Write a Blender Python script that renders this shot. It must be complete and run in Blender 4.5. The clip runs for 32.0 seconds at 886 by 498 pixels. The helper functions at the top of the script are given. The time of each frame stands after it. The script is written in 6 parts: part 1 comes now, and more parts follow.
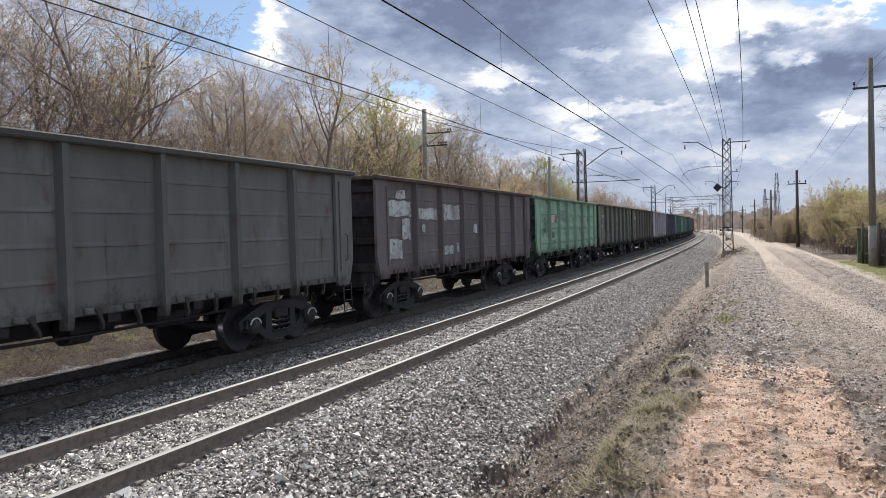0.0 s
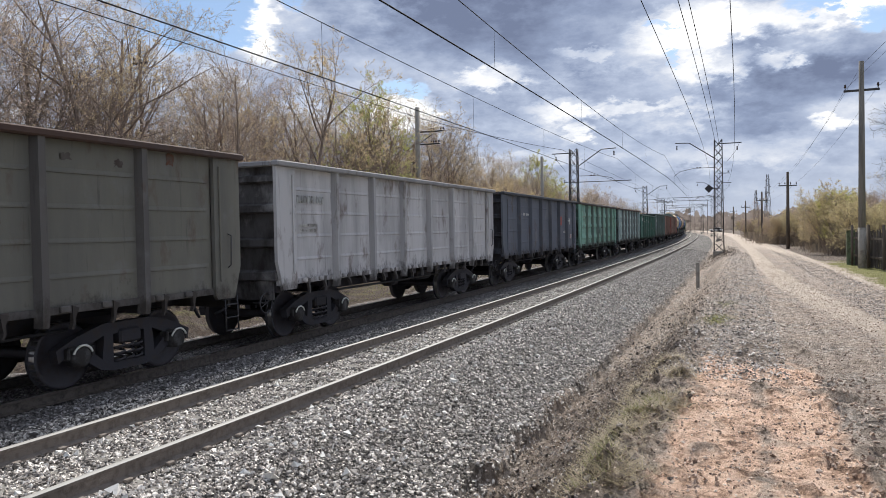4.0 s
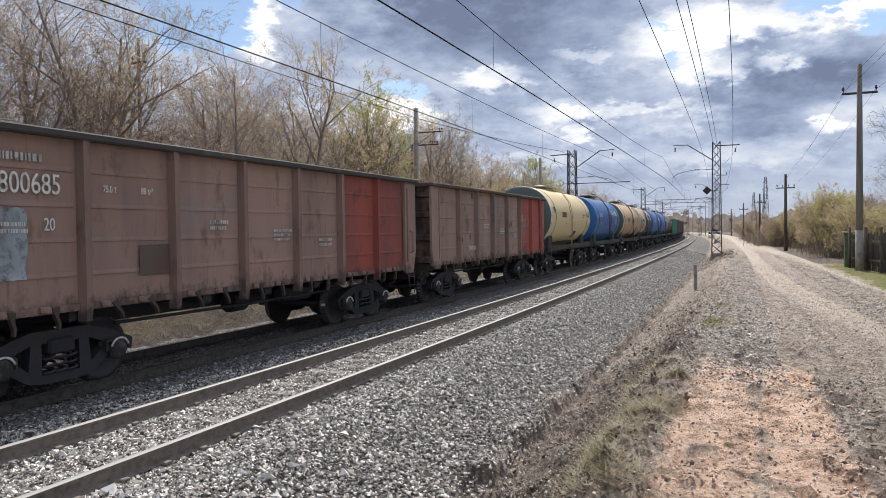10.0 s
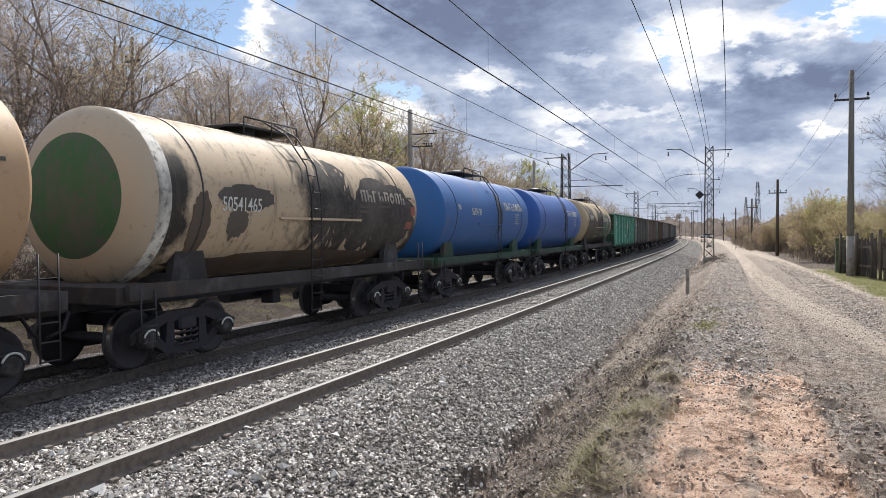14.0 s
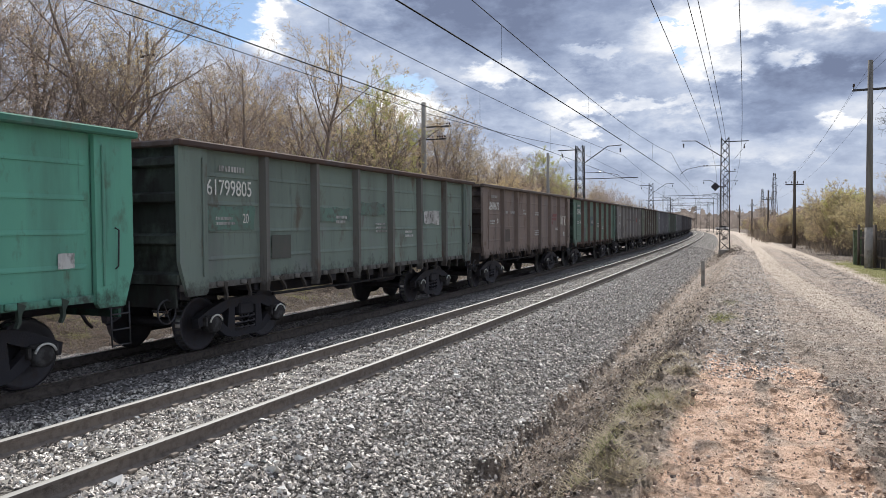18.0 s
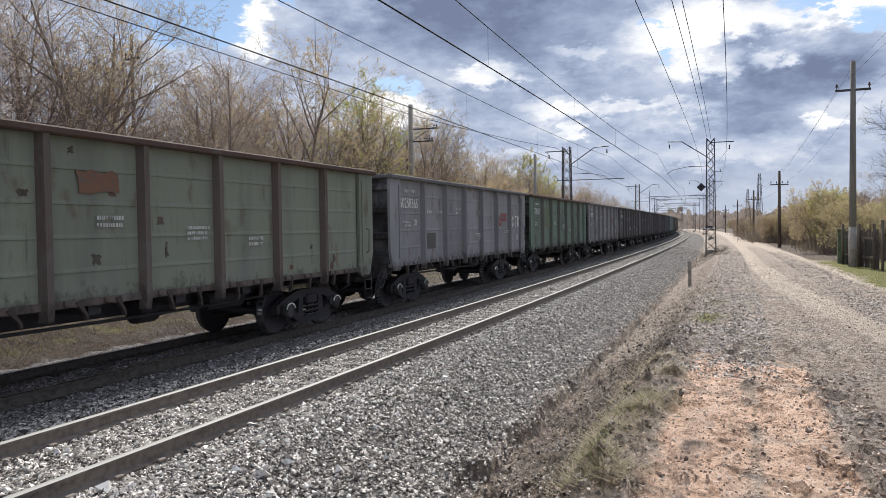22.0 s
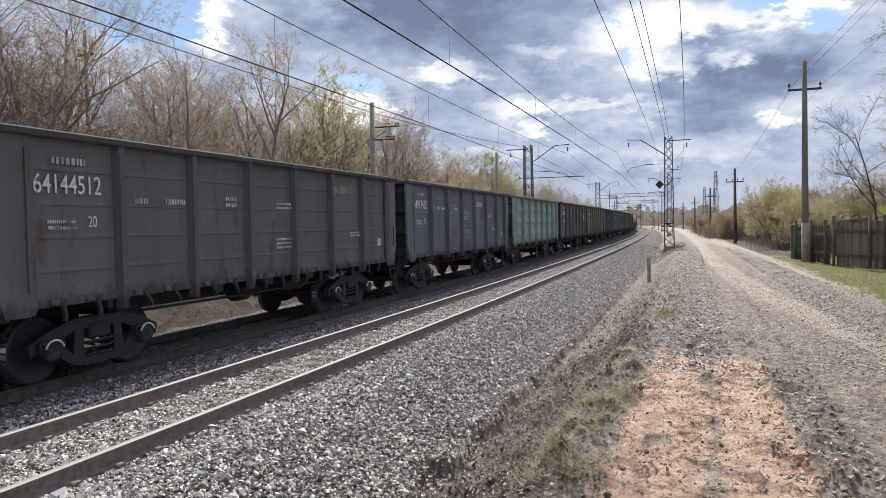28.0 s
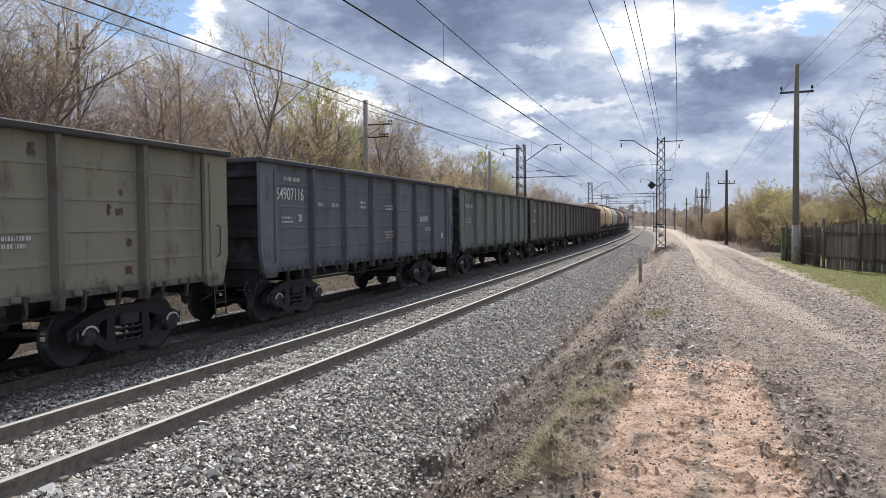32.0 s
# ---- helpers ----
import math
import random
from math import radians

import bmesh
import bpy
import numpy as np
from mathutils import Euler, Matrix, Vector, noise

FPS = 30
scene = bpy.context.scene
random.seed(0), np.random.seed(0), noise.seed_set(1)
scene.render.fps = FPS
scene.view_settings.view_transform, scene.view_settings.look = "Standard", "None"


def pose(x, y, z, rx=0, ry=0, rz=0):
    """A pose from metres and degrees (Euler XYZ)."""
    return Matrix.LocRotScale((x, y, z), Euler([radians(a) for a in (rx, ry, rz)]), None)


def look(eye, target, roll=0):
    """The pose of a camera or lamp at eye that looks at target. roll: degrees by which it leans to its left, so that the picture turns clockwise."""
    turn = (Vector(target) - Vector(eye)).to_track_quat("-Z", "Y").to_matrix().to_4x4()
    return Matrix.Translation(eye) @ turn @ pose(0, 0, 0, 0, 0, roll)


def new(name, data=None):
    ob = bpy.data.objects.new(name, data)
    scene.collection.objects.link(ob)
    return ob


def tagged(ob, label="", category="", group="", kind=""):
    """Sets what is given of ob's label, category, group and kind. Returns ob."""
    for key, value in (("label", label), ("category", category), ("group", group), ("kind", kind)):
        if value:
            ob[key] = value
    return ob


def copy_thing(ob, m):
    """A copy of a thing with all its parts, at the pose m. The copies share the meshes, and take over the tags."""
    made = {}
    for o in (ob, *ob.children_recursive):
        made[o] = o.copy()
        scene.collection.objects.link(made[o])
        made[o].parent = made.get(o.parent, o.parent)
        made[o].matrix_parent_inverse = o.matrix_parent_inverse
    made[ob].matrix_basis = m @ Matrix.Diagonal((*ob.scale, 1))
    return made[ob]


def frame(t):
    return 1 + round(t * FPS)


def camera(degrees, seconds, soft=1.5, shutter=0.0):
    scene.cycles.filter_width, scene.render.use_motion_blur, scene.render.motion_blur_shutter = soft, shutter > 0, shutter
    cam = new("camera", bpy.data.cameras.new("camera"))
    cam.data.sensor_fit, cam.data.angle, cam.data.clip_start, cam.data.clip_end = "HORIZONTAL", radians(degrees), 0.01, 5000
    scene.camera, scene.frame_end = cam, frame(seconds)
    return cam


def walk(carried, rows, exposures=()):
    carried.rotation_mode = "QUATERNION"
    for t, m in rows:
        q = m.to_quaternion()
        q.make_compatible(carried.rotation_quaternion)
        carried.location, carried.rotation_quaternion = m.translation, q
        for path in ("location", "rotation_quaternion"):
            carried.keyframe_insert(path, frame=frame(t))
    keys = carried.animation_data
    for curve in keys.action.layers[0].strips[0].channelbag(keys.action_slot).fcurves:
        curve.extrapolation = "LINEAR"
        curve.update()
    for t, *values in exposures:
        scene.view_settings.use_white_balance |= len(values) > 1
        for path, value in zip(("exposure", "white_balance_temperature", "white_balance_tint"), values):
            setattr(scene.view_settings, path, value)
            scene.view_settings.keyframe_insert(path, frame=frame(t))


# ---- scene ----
# Rail head is z = 0; x runs along the track ahead of the camera, y to its left.
EYE = (0.0, 0.0, 2.14)
TURNS = [  # seconds, heading left of x, tilt up, lean, in degrees
    (0, 23.82, -1.32, -1.52), (0.5, 23.88, -1.27, -1.65), (1, 23.64, -1.25, -1.56), (1.5, 23.56, -1.18, -1.41), (2, 23.53, -1.18, -1.26),
    (2.5, 23.47, -1.28, -1.13), (3, 23.39, -1.41, -1.14), (3.5, 23.32, -1.45, -1.09), (5.5, 22.80, -1.37, -1.08), (6, 22.81, -1.50, -0.96),
    (6.5, 22.77, -1.62, -0.89), (7, 22.65, -1.72, -0.82), (7.5, 22.51, -1.70, -0.87), (8, 22.47, -1.60, -0.95), (8.5, 22.54, -1.47, -0.91),
    (9, 22.70, -1.38, -0.82), (9.5, 22.89, -1.38, -0.81), (10, 23.05, -1.38, -0.80), (10.5, 23.09, -1.42, -0.78), (11, 22.96, -1.39, -0.76),
    (11.5, 22.75, -1.29, -0.66), (12, 22.59, -1.24, -0.49), (12.5, 22.55, -1.24, -0.38), (13, 22.53, -1.25, -0.29), (13.5, 22.48, -1.24, -0.29),
    (14, 22.51, -1.24, -0.29), (14.5, 22.75, -1.26, -0.17), (16.5, 23.96, -1.77, -0.32), (17, 24.00, -1.75, -0.51), (17.5, 23.82, -1.77, -0.47),
    (18, 23.59, -1.78, -0.46), (18.5, 23.42, -1.77, -0.48), (19, 23.35, -1.79, -0.45), (19.5, 23.25, -1.80, -0.51), (20, 23.02, -1.79, -0.56),
    (20.5, 22.77, -1.84, -0.63), (21, 22.70, -1.88, -0.74), (21.5, 22.70, -1.85, -0.83), (22, 22.65, -1.64, -0.83), (22.5, 22.53, -1.42, -0.83),
    (23, 22.45, -1.32, -0.80), (23.5, 22.42, -1.29, -0.77), (24, 22.47, -1.27, -0.79), (24.5, 22.57, -1.21, -0.75), (25, 22.60, -1.19, -0.82),
    (25.5, 22.36, -1.21, -0.94), (27.5, 20.09, -1.77, -1.31), (28, 19.76, -1.83, -1.17), (28.5, 19.52, -1.82, -1.05), (29, 19.40, -1.72, -1.15),
    (29.5, 19.32, -1.60, -1.23), (30, 19.22, -1.49, -1.20), (30.5, 19.15, -1.44, -1.11), (31, 19.08, -1.52, -1.01), (31.5, 19.08, -1.73, -0.79),
    (32, 19.15, -1.97, -0.56),
]
cam = camera(61.87, 32.0, soft=0.75)


def aim(turn, tilt, lean):
    a, b = radians(turn), radians(tilt)
    return look(EYE, (EYE[0] + math.cos(a) * math.cos(b), EYE[1] + math.sin(a) * math.cos(b), EYE[2] + math.sin(b)), lean)


walk(cam, [(t, aim(a, b, c)) for t, a, b, c in TURNS], exposures=[(0, 0.12, 6500, 10), (25, 0.12, 6500, 10), (28, 0.12, 6450, 10), (32, 0.12, 6450, 10)])

# ---- world and sun ----
SUN_TURN, SUN_HIGH = 11.5, 46.0   # degrees left of x, degrees above the ground
world = bpy.data.worlds.new("spring_sky")
scene.world = world
world.use_nodes = True
wn, wl = world.node_tree.nodes, world.node_tree.links
wn.clear()


def wnode(kind, **sets):
    n = wn.new(kind)
    for k, v in sets.items():
        n.inputs[k].default_value = v
    return n


def wmath(op, a, b=None, c=None):
    n = wn.new("ShaderNodeMath")
    n.operation = op
    for i, v in enumerate((a, b, c)):
        if v is None:
            continue
        if isinstance(v, (int, float)):
            n.inputs[i].default_value = v
        else:
            wl.new(v, n.inputs[i])
    return n.outputs[0]


def build_sky():
    out = wn.new("ShaderNodeOutputWorld")
    back = wn.new("ShaderNodeBackground")
    sky = wn.new("ShaderNodeTexSky")
    sky.sky_type = "NISHITA"
    sky.sun_disc = False
    sky.sun_elevation = radians(SUN_HIGH)
    sky.sun_rotation = radians(90 - SUN_TURN)
    sky.altitude, sky.air_density, sky.dust_density, sky.ozone_density = 150, 1.0, 0.5, 2.5
    co = wn.new("ShaderNodeTexCoord")

    def fbm(scale, detail, rough, shift=(0, 0, 0), warp=0.0):
        m = wn.new("ShaderNodeMapping")
        m.inputs["Location"].default_value = (CLOUD_SEED + shift[0], shift[1], shift[2])
        m.inputs["Scale"].default_value = (1, 1, 2.3)
        wl.new(co.outputs["Generated"], m.inputs[0])
        n = wnode("ShaderNodeTexNoise", Scale=scale, Detail=detail, Roughness=rough, Distortion=warp)
        wl.new(m.outputs[0], n.inputs["Vector"])
        return n.outputs["Fac"]

    # heading and height in degrees, stirred by noise so that cloud edges billow
    sep = wn.new("ShaderNodeSeparateXYZ")
    wl.new(co.outputs["Generated"], sep.inputs[0])
    big, small, fine = fbm(7.0, 3, 0.5), fbm(21.0, 4, 0.6, (3.1, 0.7, 0.2)), fbm(9.0, 12, 0.6, (2.3, 1.1, 0.0))
    lumps = fbm(34.0, 8, 0.62, (5.2, 2.2, 1.4))
    az = wmath("MULTIPLY", wmath("ARCTAN2", sep.outputs[1], sep.outputs[0]), 180 / math.pi)
    el = wmath("MULTIPLY", wmath("ARCSINE", sep.outputs[2]), 180 / math.pi)
    az = wmath("ADD", az, wmath("ADD", wmath("MULTIPLY_ADD", big, 4.0, -2.0), wmath("MULTIPLY_ADD", lumps, 4.4, -2.2)))
    el = wmath("ADD", el, wmath("ADD", wmath("MULTIPLY_ADD", small, 2.4, -1.2), wmath("MULTIPLY_ADD", lumps, 2.2, -1.1)))

    def field(rows):
        """Sum of soft oval patches: heading, height, half width, half height, gain."""
        total = None
        for a, e, wa, we, gain in rows:
            u, v = wmath("MULTIPLY_ADD", az, 1 / wa, -a / wa), wmath("MULTIPLY_ADD", el, 1 / we, -e / we)
            d2 = wmath("MULTIPLY_ADD", u, u, wmath("MULTIPLY", v, v))
            near = wn.new("ShaderNodeMapRange")
            near.interpolation_type = "SMOOTHSTEP"
            near.inputs["From Min"].default_value, near.inputs["From Max"].default_value = 2.1, 0.1
            near.inputs["To Max"].default_value = gain
            wl.new(d2, near.inputs["Value"])
            total = near.outputs[0] if total is None else wmath("ADD", total, near.outputs[0])
        return total

    light = wmath("ADD", wmath("MULTIPLY_ADD", fine, 1.1, 0.53 - 0.55), wmath("ADD", wmath("MULTIPLY_ADD", lumps, 0.42, -0.21), field(CLOUD_BANKS)))
    tone = wn.new("ShaderNodeValToRGB")
    el_ = tone.color_ramp.elements
    el_[0].position, el_[0].color = 0.0, (0.20, 0.245, 0.375, 1)
    el_[1].position, el_[1].color = 1.0, (1.25, 1.25, 1.25, 1)
    for p, c in ((0.25, (0.32, 0.39, 0.56, 1)), (0.5, (0.53, 0.61, 0.78, 1)), (0.75, (0.82, 0.865, 0.96, 1))):
        el_.new(p).color = c
    wl.new(light, tone.inputs[0])
    lit = wn.new("ShaderNodeMix")
    lit.data_type = "RGBA"
    lit.blend_type = "MULTIPLY"
    lit.inputs["Factor"].default_value = 1.0
    wl.new(tone.outputs[0], lit.inputs["A"])
    lit.inputs["B"].default_value = (CLOUD_GLOW, CLOUD_GLOW, CLOUD_GLOW, 1)
    gap = wmath("ADD", wmath("MULTIPLY_ADD", fine, 0.9, -0.45), field(CLOUD_GAPS))
    cover = wn.new("ShaderNodeMapRange")
    cover.interpolation_type = "SMOOTHSTEP"
    cover.inputs["From Min"].default_value, cover.inputs["From Max"].default_value = 0.68, 0.36
    wl.new(gap, cover.inputs["Value"])
    mix = wn.new("ShaderNodeMix")
    mix.data_type = "RGBA"
    wl.new(cover.outputs[0], mix.inputs["Factor"])
    wl.new(sky.outputs[0], mix.inputs["A"])
    wl.new(lit.outputs["Result"], mix.inputs["B"])
    # pale haze low over the land
    low = wn.new("ShaderNodeMapRange")
    low.interpolation_type = "SMOOTHSTEP"
    low.inputs["From Min"].default_value, low.inputs["From Max"].default_value = 0.0, 0.11
    low.inputs["To Min"].default_value, low.inputs["To Max"].default_value = 0.7, 0.0
    wl.new(sep.outputs[2], low.inputs["Value"])
    haze = wn.new("ShaderNodeMix")
    haze.data_type = "RGBA"
    wl.new(low.outputs[0], haze.inputs["Factor"])
    wl.new(mix.outputs["Result"], haze.inputs["A"])
    haze.inputs["B"].default_value = (0.58 * CLOUD_GLOW, 0.64 * CLOUD_GLOW, 0.76 * CLOUD_GLOW, 1)
    wl.new(haze.outputs["Result"], back.inputs["Color"])
    back.inputs["Strength"].default_value = 0.11
    wl.new(back.outputs[0], out.inputs["Surface"])


CLOUD_SEED, CLOUD_GLOW = 4.3, 7.9
CLOUD_BANKS = [  # heading, height, half width, half height in degrees; darker or lighter
    (17.0, 16.8, 8.5, 4.0, -0.36), (29.2, 15.5, 7.7, 3.4, -0.14), (22.2, 14.9, 6.8, 2.7, -0.12), (11.0, 10.4, 5.0, 1.2, -0.20), (19.1, 8.9, 4.5, 1.8, -0.12),
    (-1.5, 9.6, 5.5, 1.5, -0.34), (0.3, 12.2, 3.2, 1.0, -0.18), (-0.3, 7.4, 3.2, 0.9, -0.22), (-5.2, 5.0, 1.6, 0.8, -0.2), (8.4, 6.3, 6.8, 1.4, -0.14), (-5.7, 11.0, 2.7, 1.6, -0.22),
    (10.0, 4.2, 5.0, 0.7, -0.12), (20.0, 6.5, 4.0, 0.7, -0.12), (3.0, 3.6, 4.0, 0.6, -0.12), (6.0, 7.6, 2.5, 0.6, 0.12), (15.5, 5.4, 2.5, 0.5, 0.16),
    (4.6, 13.9, 3.6, 1.7, 0.42), (-2.2, 14.4, 6.5, 1.1, 0.38), (37.0, 15.0, 1.6, 2.2, 0.55), (25.9, 9.0, 2.7, 1.4, 0.55), (19.1, 11.6, 2.5, 0.7, 0.4), (13.9, 8.9, 2.3, 0.9, 0.32),
    (12.4, 7.3, 1.0, 0.5, 0.4), (8.1, 8.8, 5.0, 0.5, 0.3), (11.9, 13.0, 2.3, 0.5, 0.3), (-1.5, 11.6, 1.3, 0.6, 0.4), (-4.8, 6.9, 1.0, 0.5, 0.35), (0.9, 5.1, 9.1, 0.8, 0.16),
    (-7.1, 14.8, 1.8, 1.1, 0.4), (3.4, 11.4, 2.4, 0.9, 0.3)]
CLOUD_GAPS = [(40.4, 15.7, 3.6, 2.7, 0.8), (25.7, 10.8, 2.0, 0.8, 0.75), (-4.1, 15.2, 2.7, 0.9, 0.75), (6.8, 14.6, 1.3, 0.4, 0.6), (5.9, 12.2, 0.6, 0.7, 0.6), (-7.6, 13.3, 1.4, 1.1, 0.6),
              (34.0, 17.5, 2.3, 0.9, 0.6), (47.0, 13.0, 4.0, 5.0, 0.45)]
build_sky()
sun = new("sun", bpy.data.lights.new("sun", "SUN"))
sun.data.energy, sun.data.angle, sun.data.color = 5.4, radians(0.6), (1.0, 0.955, 0.89)
_a, _b = radians(SUN_TURN), radians(SUN_HIGH)
sun.matrix_world = look((60 * math.cos(_a) * math.cos(_b), 60 * math.sin(_a) * math.cos(_b), 60 * math.sin(_b)), (0, 0, 0))


# ---- materials ----
def material(name, base, rough=0.8, metal=0.0, spots=(), bump=0.0, bump_scale=60.0, own=0.0, tint=False, coat=0.0, weight=1.0, gloss=0.3, splash=None):
    """spots: (scale, colour, low, high, stretch) layers of noise-shaped dirt and wear; own: variation from piece to piece;
    tint: take the object's own colour as the base; splash: (height, colour) of ragged mud thrown up from the track."""
    m = bpy.data.materials.new(name)
    m.use_nodes = True
    n, l = m.node_tree.nodes, m.node_tree.links
    bsdf = n["Principled BSDF"]
    bsdf.inputs["Roughness"].default_value, bsdf.inputs["Metallic"].default_value = rough, metal
    bsdf.inputs["Specular IOR Level"].default_value = gloss
    co = n.new("ShaderNodeTexCoord")
    info = n.new("ShaderNodeObjectInfo")
    if tint:
        col = info.outputs["Color"]
    else:
        rgb = n.new("ShaderNodeRGB")
        rgb.outputs[0].default_value = (*base, 1)
        col = rgb.outputs[0]
    for scale, colour, low, high, stretch in spots:
        mp = n.new("ShaderNodeMapping")
        mp.inputs["Scale"].default_value = stretch
        l.new(co.outputs["Object"], mp.inputs[0])
        add = n.new("ShaderNodeVectorMath")
        add.operation = "ADD"
        comb = n.new("ShaderNodeCombineXYZ")
        for i in range(3):
            sc = n.new("ShaderNodeMath")
            sc.operation = "MULTIPLY"
            sc.inputs[1].default_value = 37.0 + 11 * i
            l.new(info.outputs["Random"], sc.inputs[0])
            l.new(sc.outputs[0], comb.inputs[i])
        l.new(mp.outputs[0], add.inputs[0])
        l.new(comb.outputs[0], add.inputs[1])
        tex = n.new("ShaderNodeTexNoise")
        tex.inputs["Scale"].default_value, tex.inputs["Detail"].default_value, tex.inputs["Roughness"].default_value = scale, 7, 0.62
        l.new(add.outputs[0], tex.inputs["Vector"])
        ramp = n.new("ShaderNodeMapRange")
        ramp.inputs["From Min"].default_value, ramp.inputs["From Max"].default_value = low, high
        ramp.inputs["To Max"].default_value = weight
        l.new(tex.outputs["Fac"], ramp.inputs["Value"])
        mix = n.new("ShaderNodeMix")
        mix.data_type = "RGBA"
        l.new(ramp.outputs[0], mix.inputs["Factor"])
        l.new(col, mix.inputs["A"])
        mix.inputs["B"].default_value = (*colour, 1)
        col = mix.outputs["Result"]
    if splash:
        up = n.new("ShaderNodeSeparateXYZ")
        l.new(co.outputs["Object"], up.inputs[0])
        mp = n.new("ShaderNodeMapping")
        mp.inputs["Scale"].default_value = (1, 1, 0.7)
        l.new(co.outputs["Object"], mp.inputs[0])
        tex = n.new("ShaderNodeTexNoise")
        tex.inputs["Scale"].default_value, tex.inputs["Detail"].default_value, tex.inputs["Roughness"].default_value = 4.5, 8, 0.7
        l.new(mp.outputs[0], tex.inputs["Vector"])
        reach = n.new("ShaderNodeMath")
        reach.operation = "MULTIPLY_ADD"
        l.new(tex.outputs["Fac"], reach.inputs[0])
        reach.inputs[1].default_value, reach.inputs[2].default_value = 1.5, splash[0] - 0.75
        diff = n.new("ShaderNodeMath")
        diff.operation = "SUBTRACT"
        l.new(reach.outputs[0], diff.inputs[0])
        l.new(up.outputs[2], diff.inputs[1])
        ramp = n.new("ShaderNodeMapRange")
        ramp.inputs["From Min"].default_value, ramp.inputs["From Max"].default_value, ramp.inputs["To Max"].default_value = -0.06, 0.24, 0.8
        l.new(diff.outputs[0], ramp.inputs["Value"])
        mix = n.new("ShaderNodeMix")
        mix.data_type = "RGBA"
        l.new(ramp.outputs[0], mix.inputs["Factor"])
        l.new(col, mix.inputs["A"])
        mix.inputs["B"].default_value = (*splash[1], 1)
        col = mix.outputs["Result"]
    if own:
        vary = n.new("ShaderNodeMapRange")
        vary.inputs["To Min"].default_value, vary.inputs["To Max"].default_value = 1 - own, 1 + own
        l.new(info.outputs["Random"], vary.inputs["Value"])
        hsv = n.new("ShaderNodeHueSaturation")
        l.new(vary.outputs[0], hsv.inputs["Value"])
        l.new(col, hsv.inputs["Color"])
        col = hsv.outputs[0]
    l.new(col, bsdf.inputs["Base Color"])
    if coat:
        bsdf.inputs["Coat Weight"].default_value = coat
        bsdf.inputs["Coat Roughness"].default_value = 0.42
    if bump:
        t2 = n.new("ShaderNodeTexNoise")
        t2.inputs["Scale"].default_value, t2.inputs["Detail"].default_value = bump_scale, 5
        l.new(co.outputs["Object"], t2.inputs["Vector"])
        b = n.new("ShaderNodeBump")
        b.inputs["Strength"].default_value, b.inputs["Distance"].default_value = bump, 0.02
        l.new(t2.outputs["Fac"], b.inputs["Height"])
        l.new(b.outputs[0], bsdf.inputs["Normal"])
    return m


ONE, TALL = (1, 1, 1), (2.2, 2.2, 0.35)
PAINT = material("wagon_paint", (0.2, 0.2, 0.2), 0.78, 0, [(0.5, (0.075, 0.074, 0.078), 0.45, 0.80, TALL), (1.1, (0.21, 0.21, 0.215), 0.56, 0.80, (1, 1, 0.8)),
                 (2.6, (0.10, 0.062, 0.044), 0.57, 0.70, (1, 1, 0.45)), (4.0, (0.04, 0.038, 0.038), 0.60, 0.80, (2.5, 2.5, 0.2))], 0.09, 7, 0.08, tint=True, weight=0.68, gloss=0.18, splash=(1.27, (0.045, 0.038, 0.034)))
# end walls: shade of the gaps between wagons put into the paint, with coal dust
ENDPAINT = material("shaded_dusty_end_paint", (0.1, 0.1, 0.1), 0.85, 0, [(0.9, (0.022, 0.020, 0.021), 0.22, 0.52, ONE), (3.5, (0.03, 0.026, 0.025), 0.42, 0.66, (1, 1, 0.4))], 0.08, 9, 0.06, tint=True, weight=0.85, gloss=0.1)
FRAMEBLACK = material("running_gear", (0.036, 0.035, 0.041), 0.75, 0.1, [(5, (0.045, 0.034, 0.028), 0.5, 0.75, ONE)], 0.3, 40, 0.2)
WHEELSTEEL = material("wheel_steel", (0.055, 0.052, 0.058), 0.6, 0.2, [(8, (0.05, 0.036, 0.03), 0.5, 0.8, ONE)], 0.15, 50)
TREAD = material("bright_tread", (0.55, 0.54, 0.52), 0.28, 1.0, [(20, (0.3, 0.28, 0.25), 0.5, 0.8, ONE)])
BOXPAINT = material("axle_box_paint", (0.075, 0.073, 0.072), 0.75, 0, [(7, (0.03, 0.027, 0.026), 0.36, 0.54, ONE)], 0.2, 40, 0.2)
TANKPAINT = material("tank_paint", (0.3, 0.3, 0.3), 0.6, 0, [(0.8, (0.16, 0.12, 0.08), 0.60, 0.9, (1, 1, 0.5)), (7, (0.12, 0.1, 0.08), 0.60, 0.9, ONE)], 0.1, 12, 0.02, tint=True, coat=0.12, splash=(1.42, (0.10, 0.075, 0.055)))
OILY = material("oil_stained_tank_paint", (0.5, 0.45, 0.35), 0.72, 0, [(0.45, (0.035, 0.03, 0.026), 0.52, 0.60, (1.0, 1, 0.7)), (1.8, (0.10, 0.08, 0.06), 0.54, 0.70, (2.2, 1, 0.15)), (8, (0.10, 0.08, 0.06), 0.55, 0.8, ONE)], 0.1, 12, 0.02, tint=True, coat=0.1, splash=(1.55, (0.045, 0.038, 0.032)))
WHITEMARK = material("white_lettering", (0.66, 0.66, 0.62), 0.7, 0, [(14, (0.25, 0.245, 0.23), 0.50, 0.74, ONE)])
TINTMARK = material("painted_mark", (0.5, 0.5, 0.5), 0.75, 0, [(1.6, (0.11, 0.10, 0.09), 0.45, 0.75, (1, 1, 0.5)), (7, (0.10, 0.09, 0.08), 0.50, 0.70, ONE)], tint=True)
RAILTOP = material("rail_head", (0.33, 0.32, 0.295), 0.6, 0.0, [(30, (0.26, 0.25, 0.235), 0.45, 0.7, (0.02, 1, 1))])
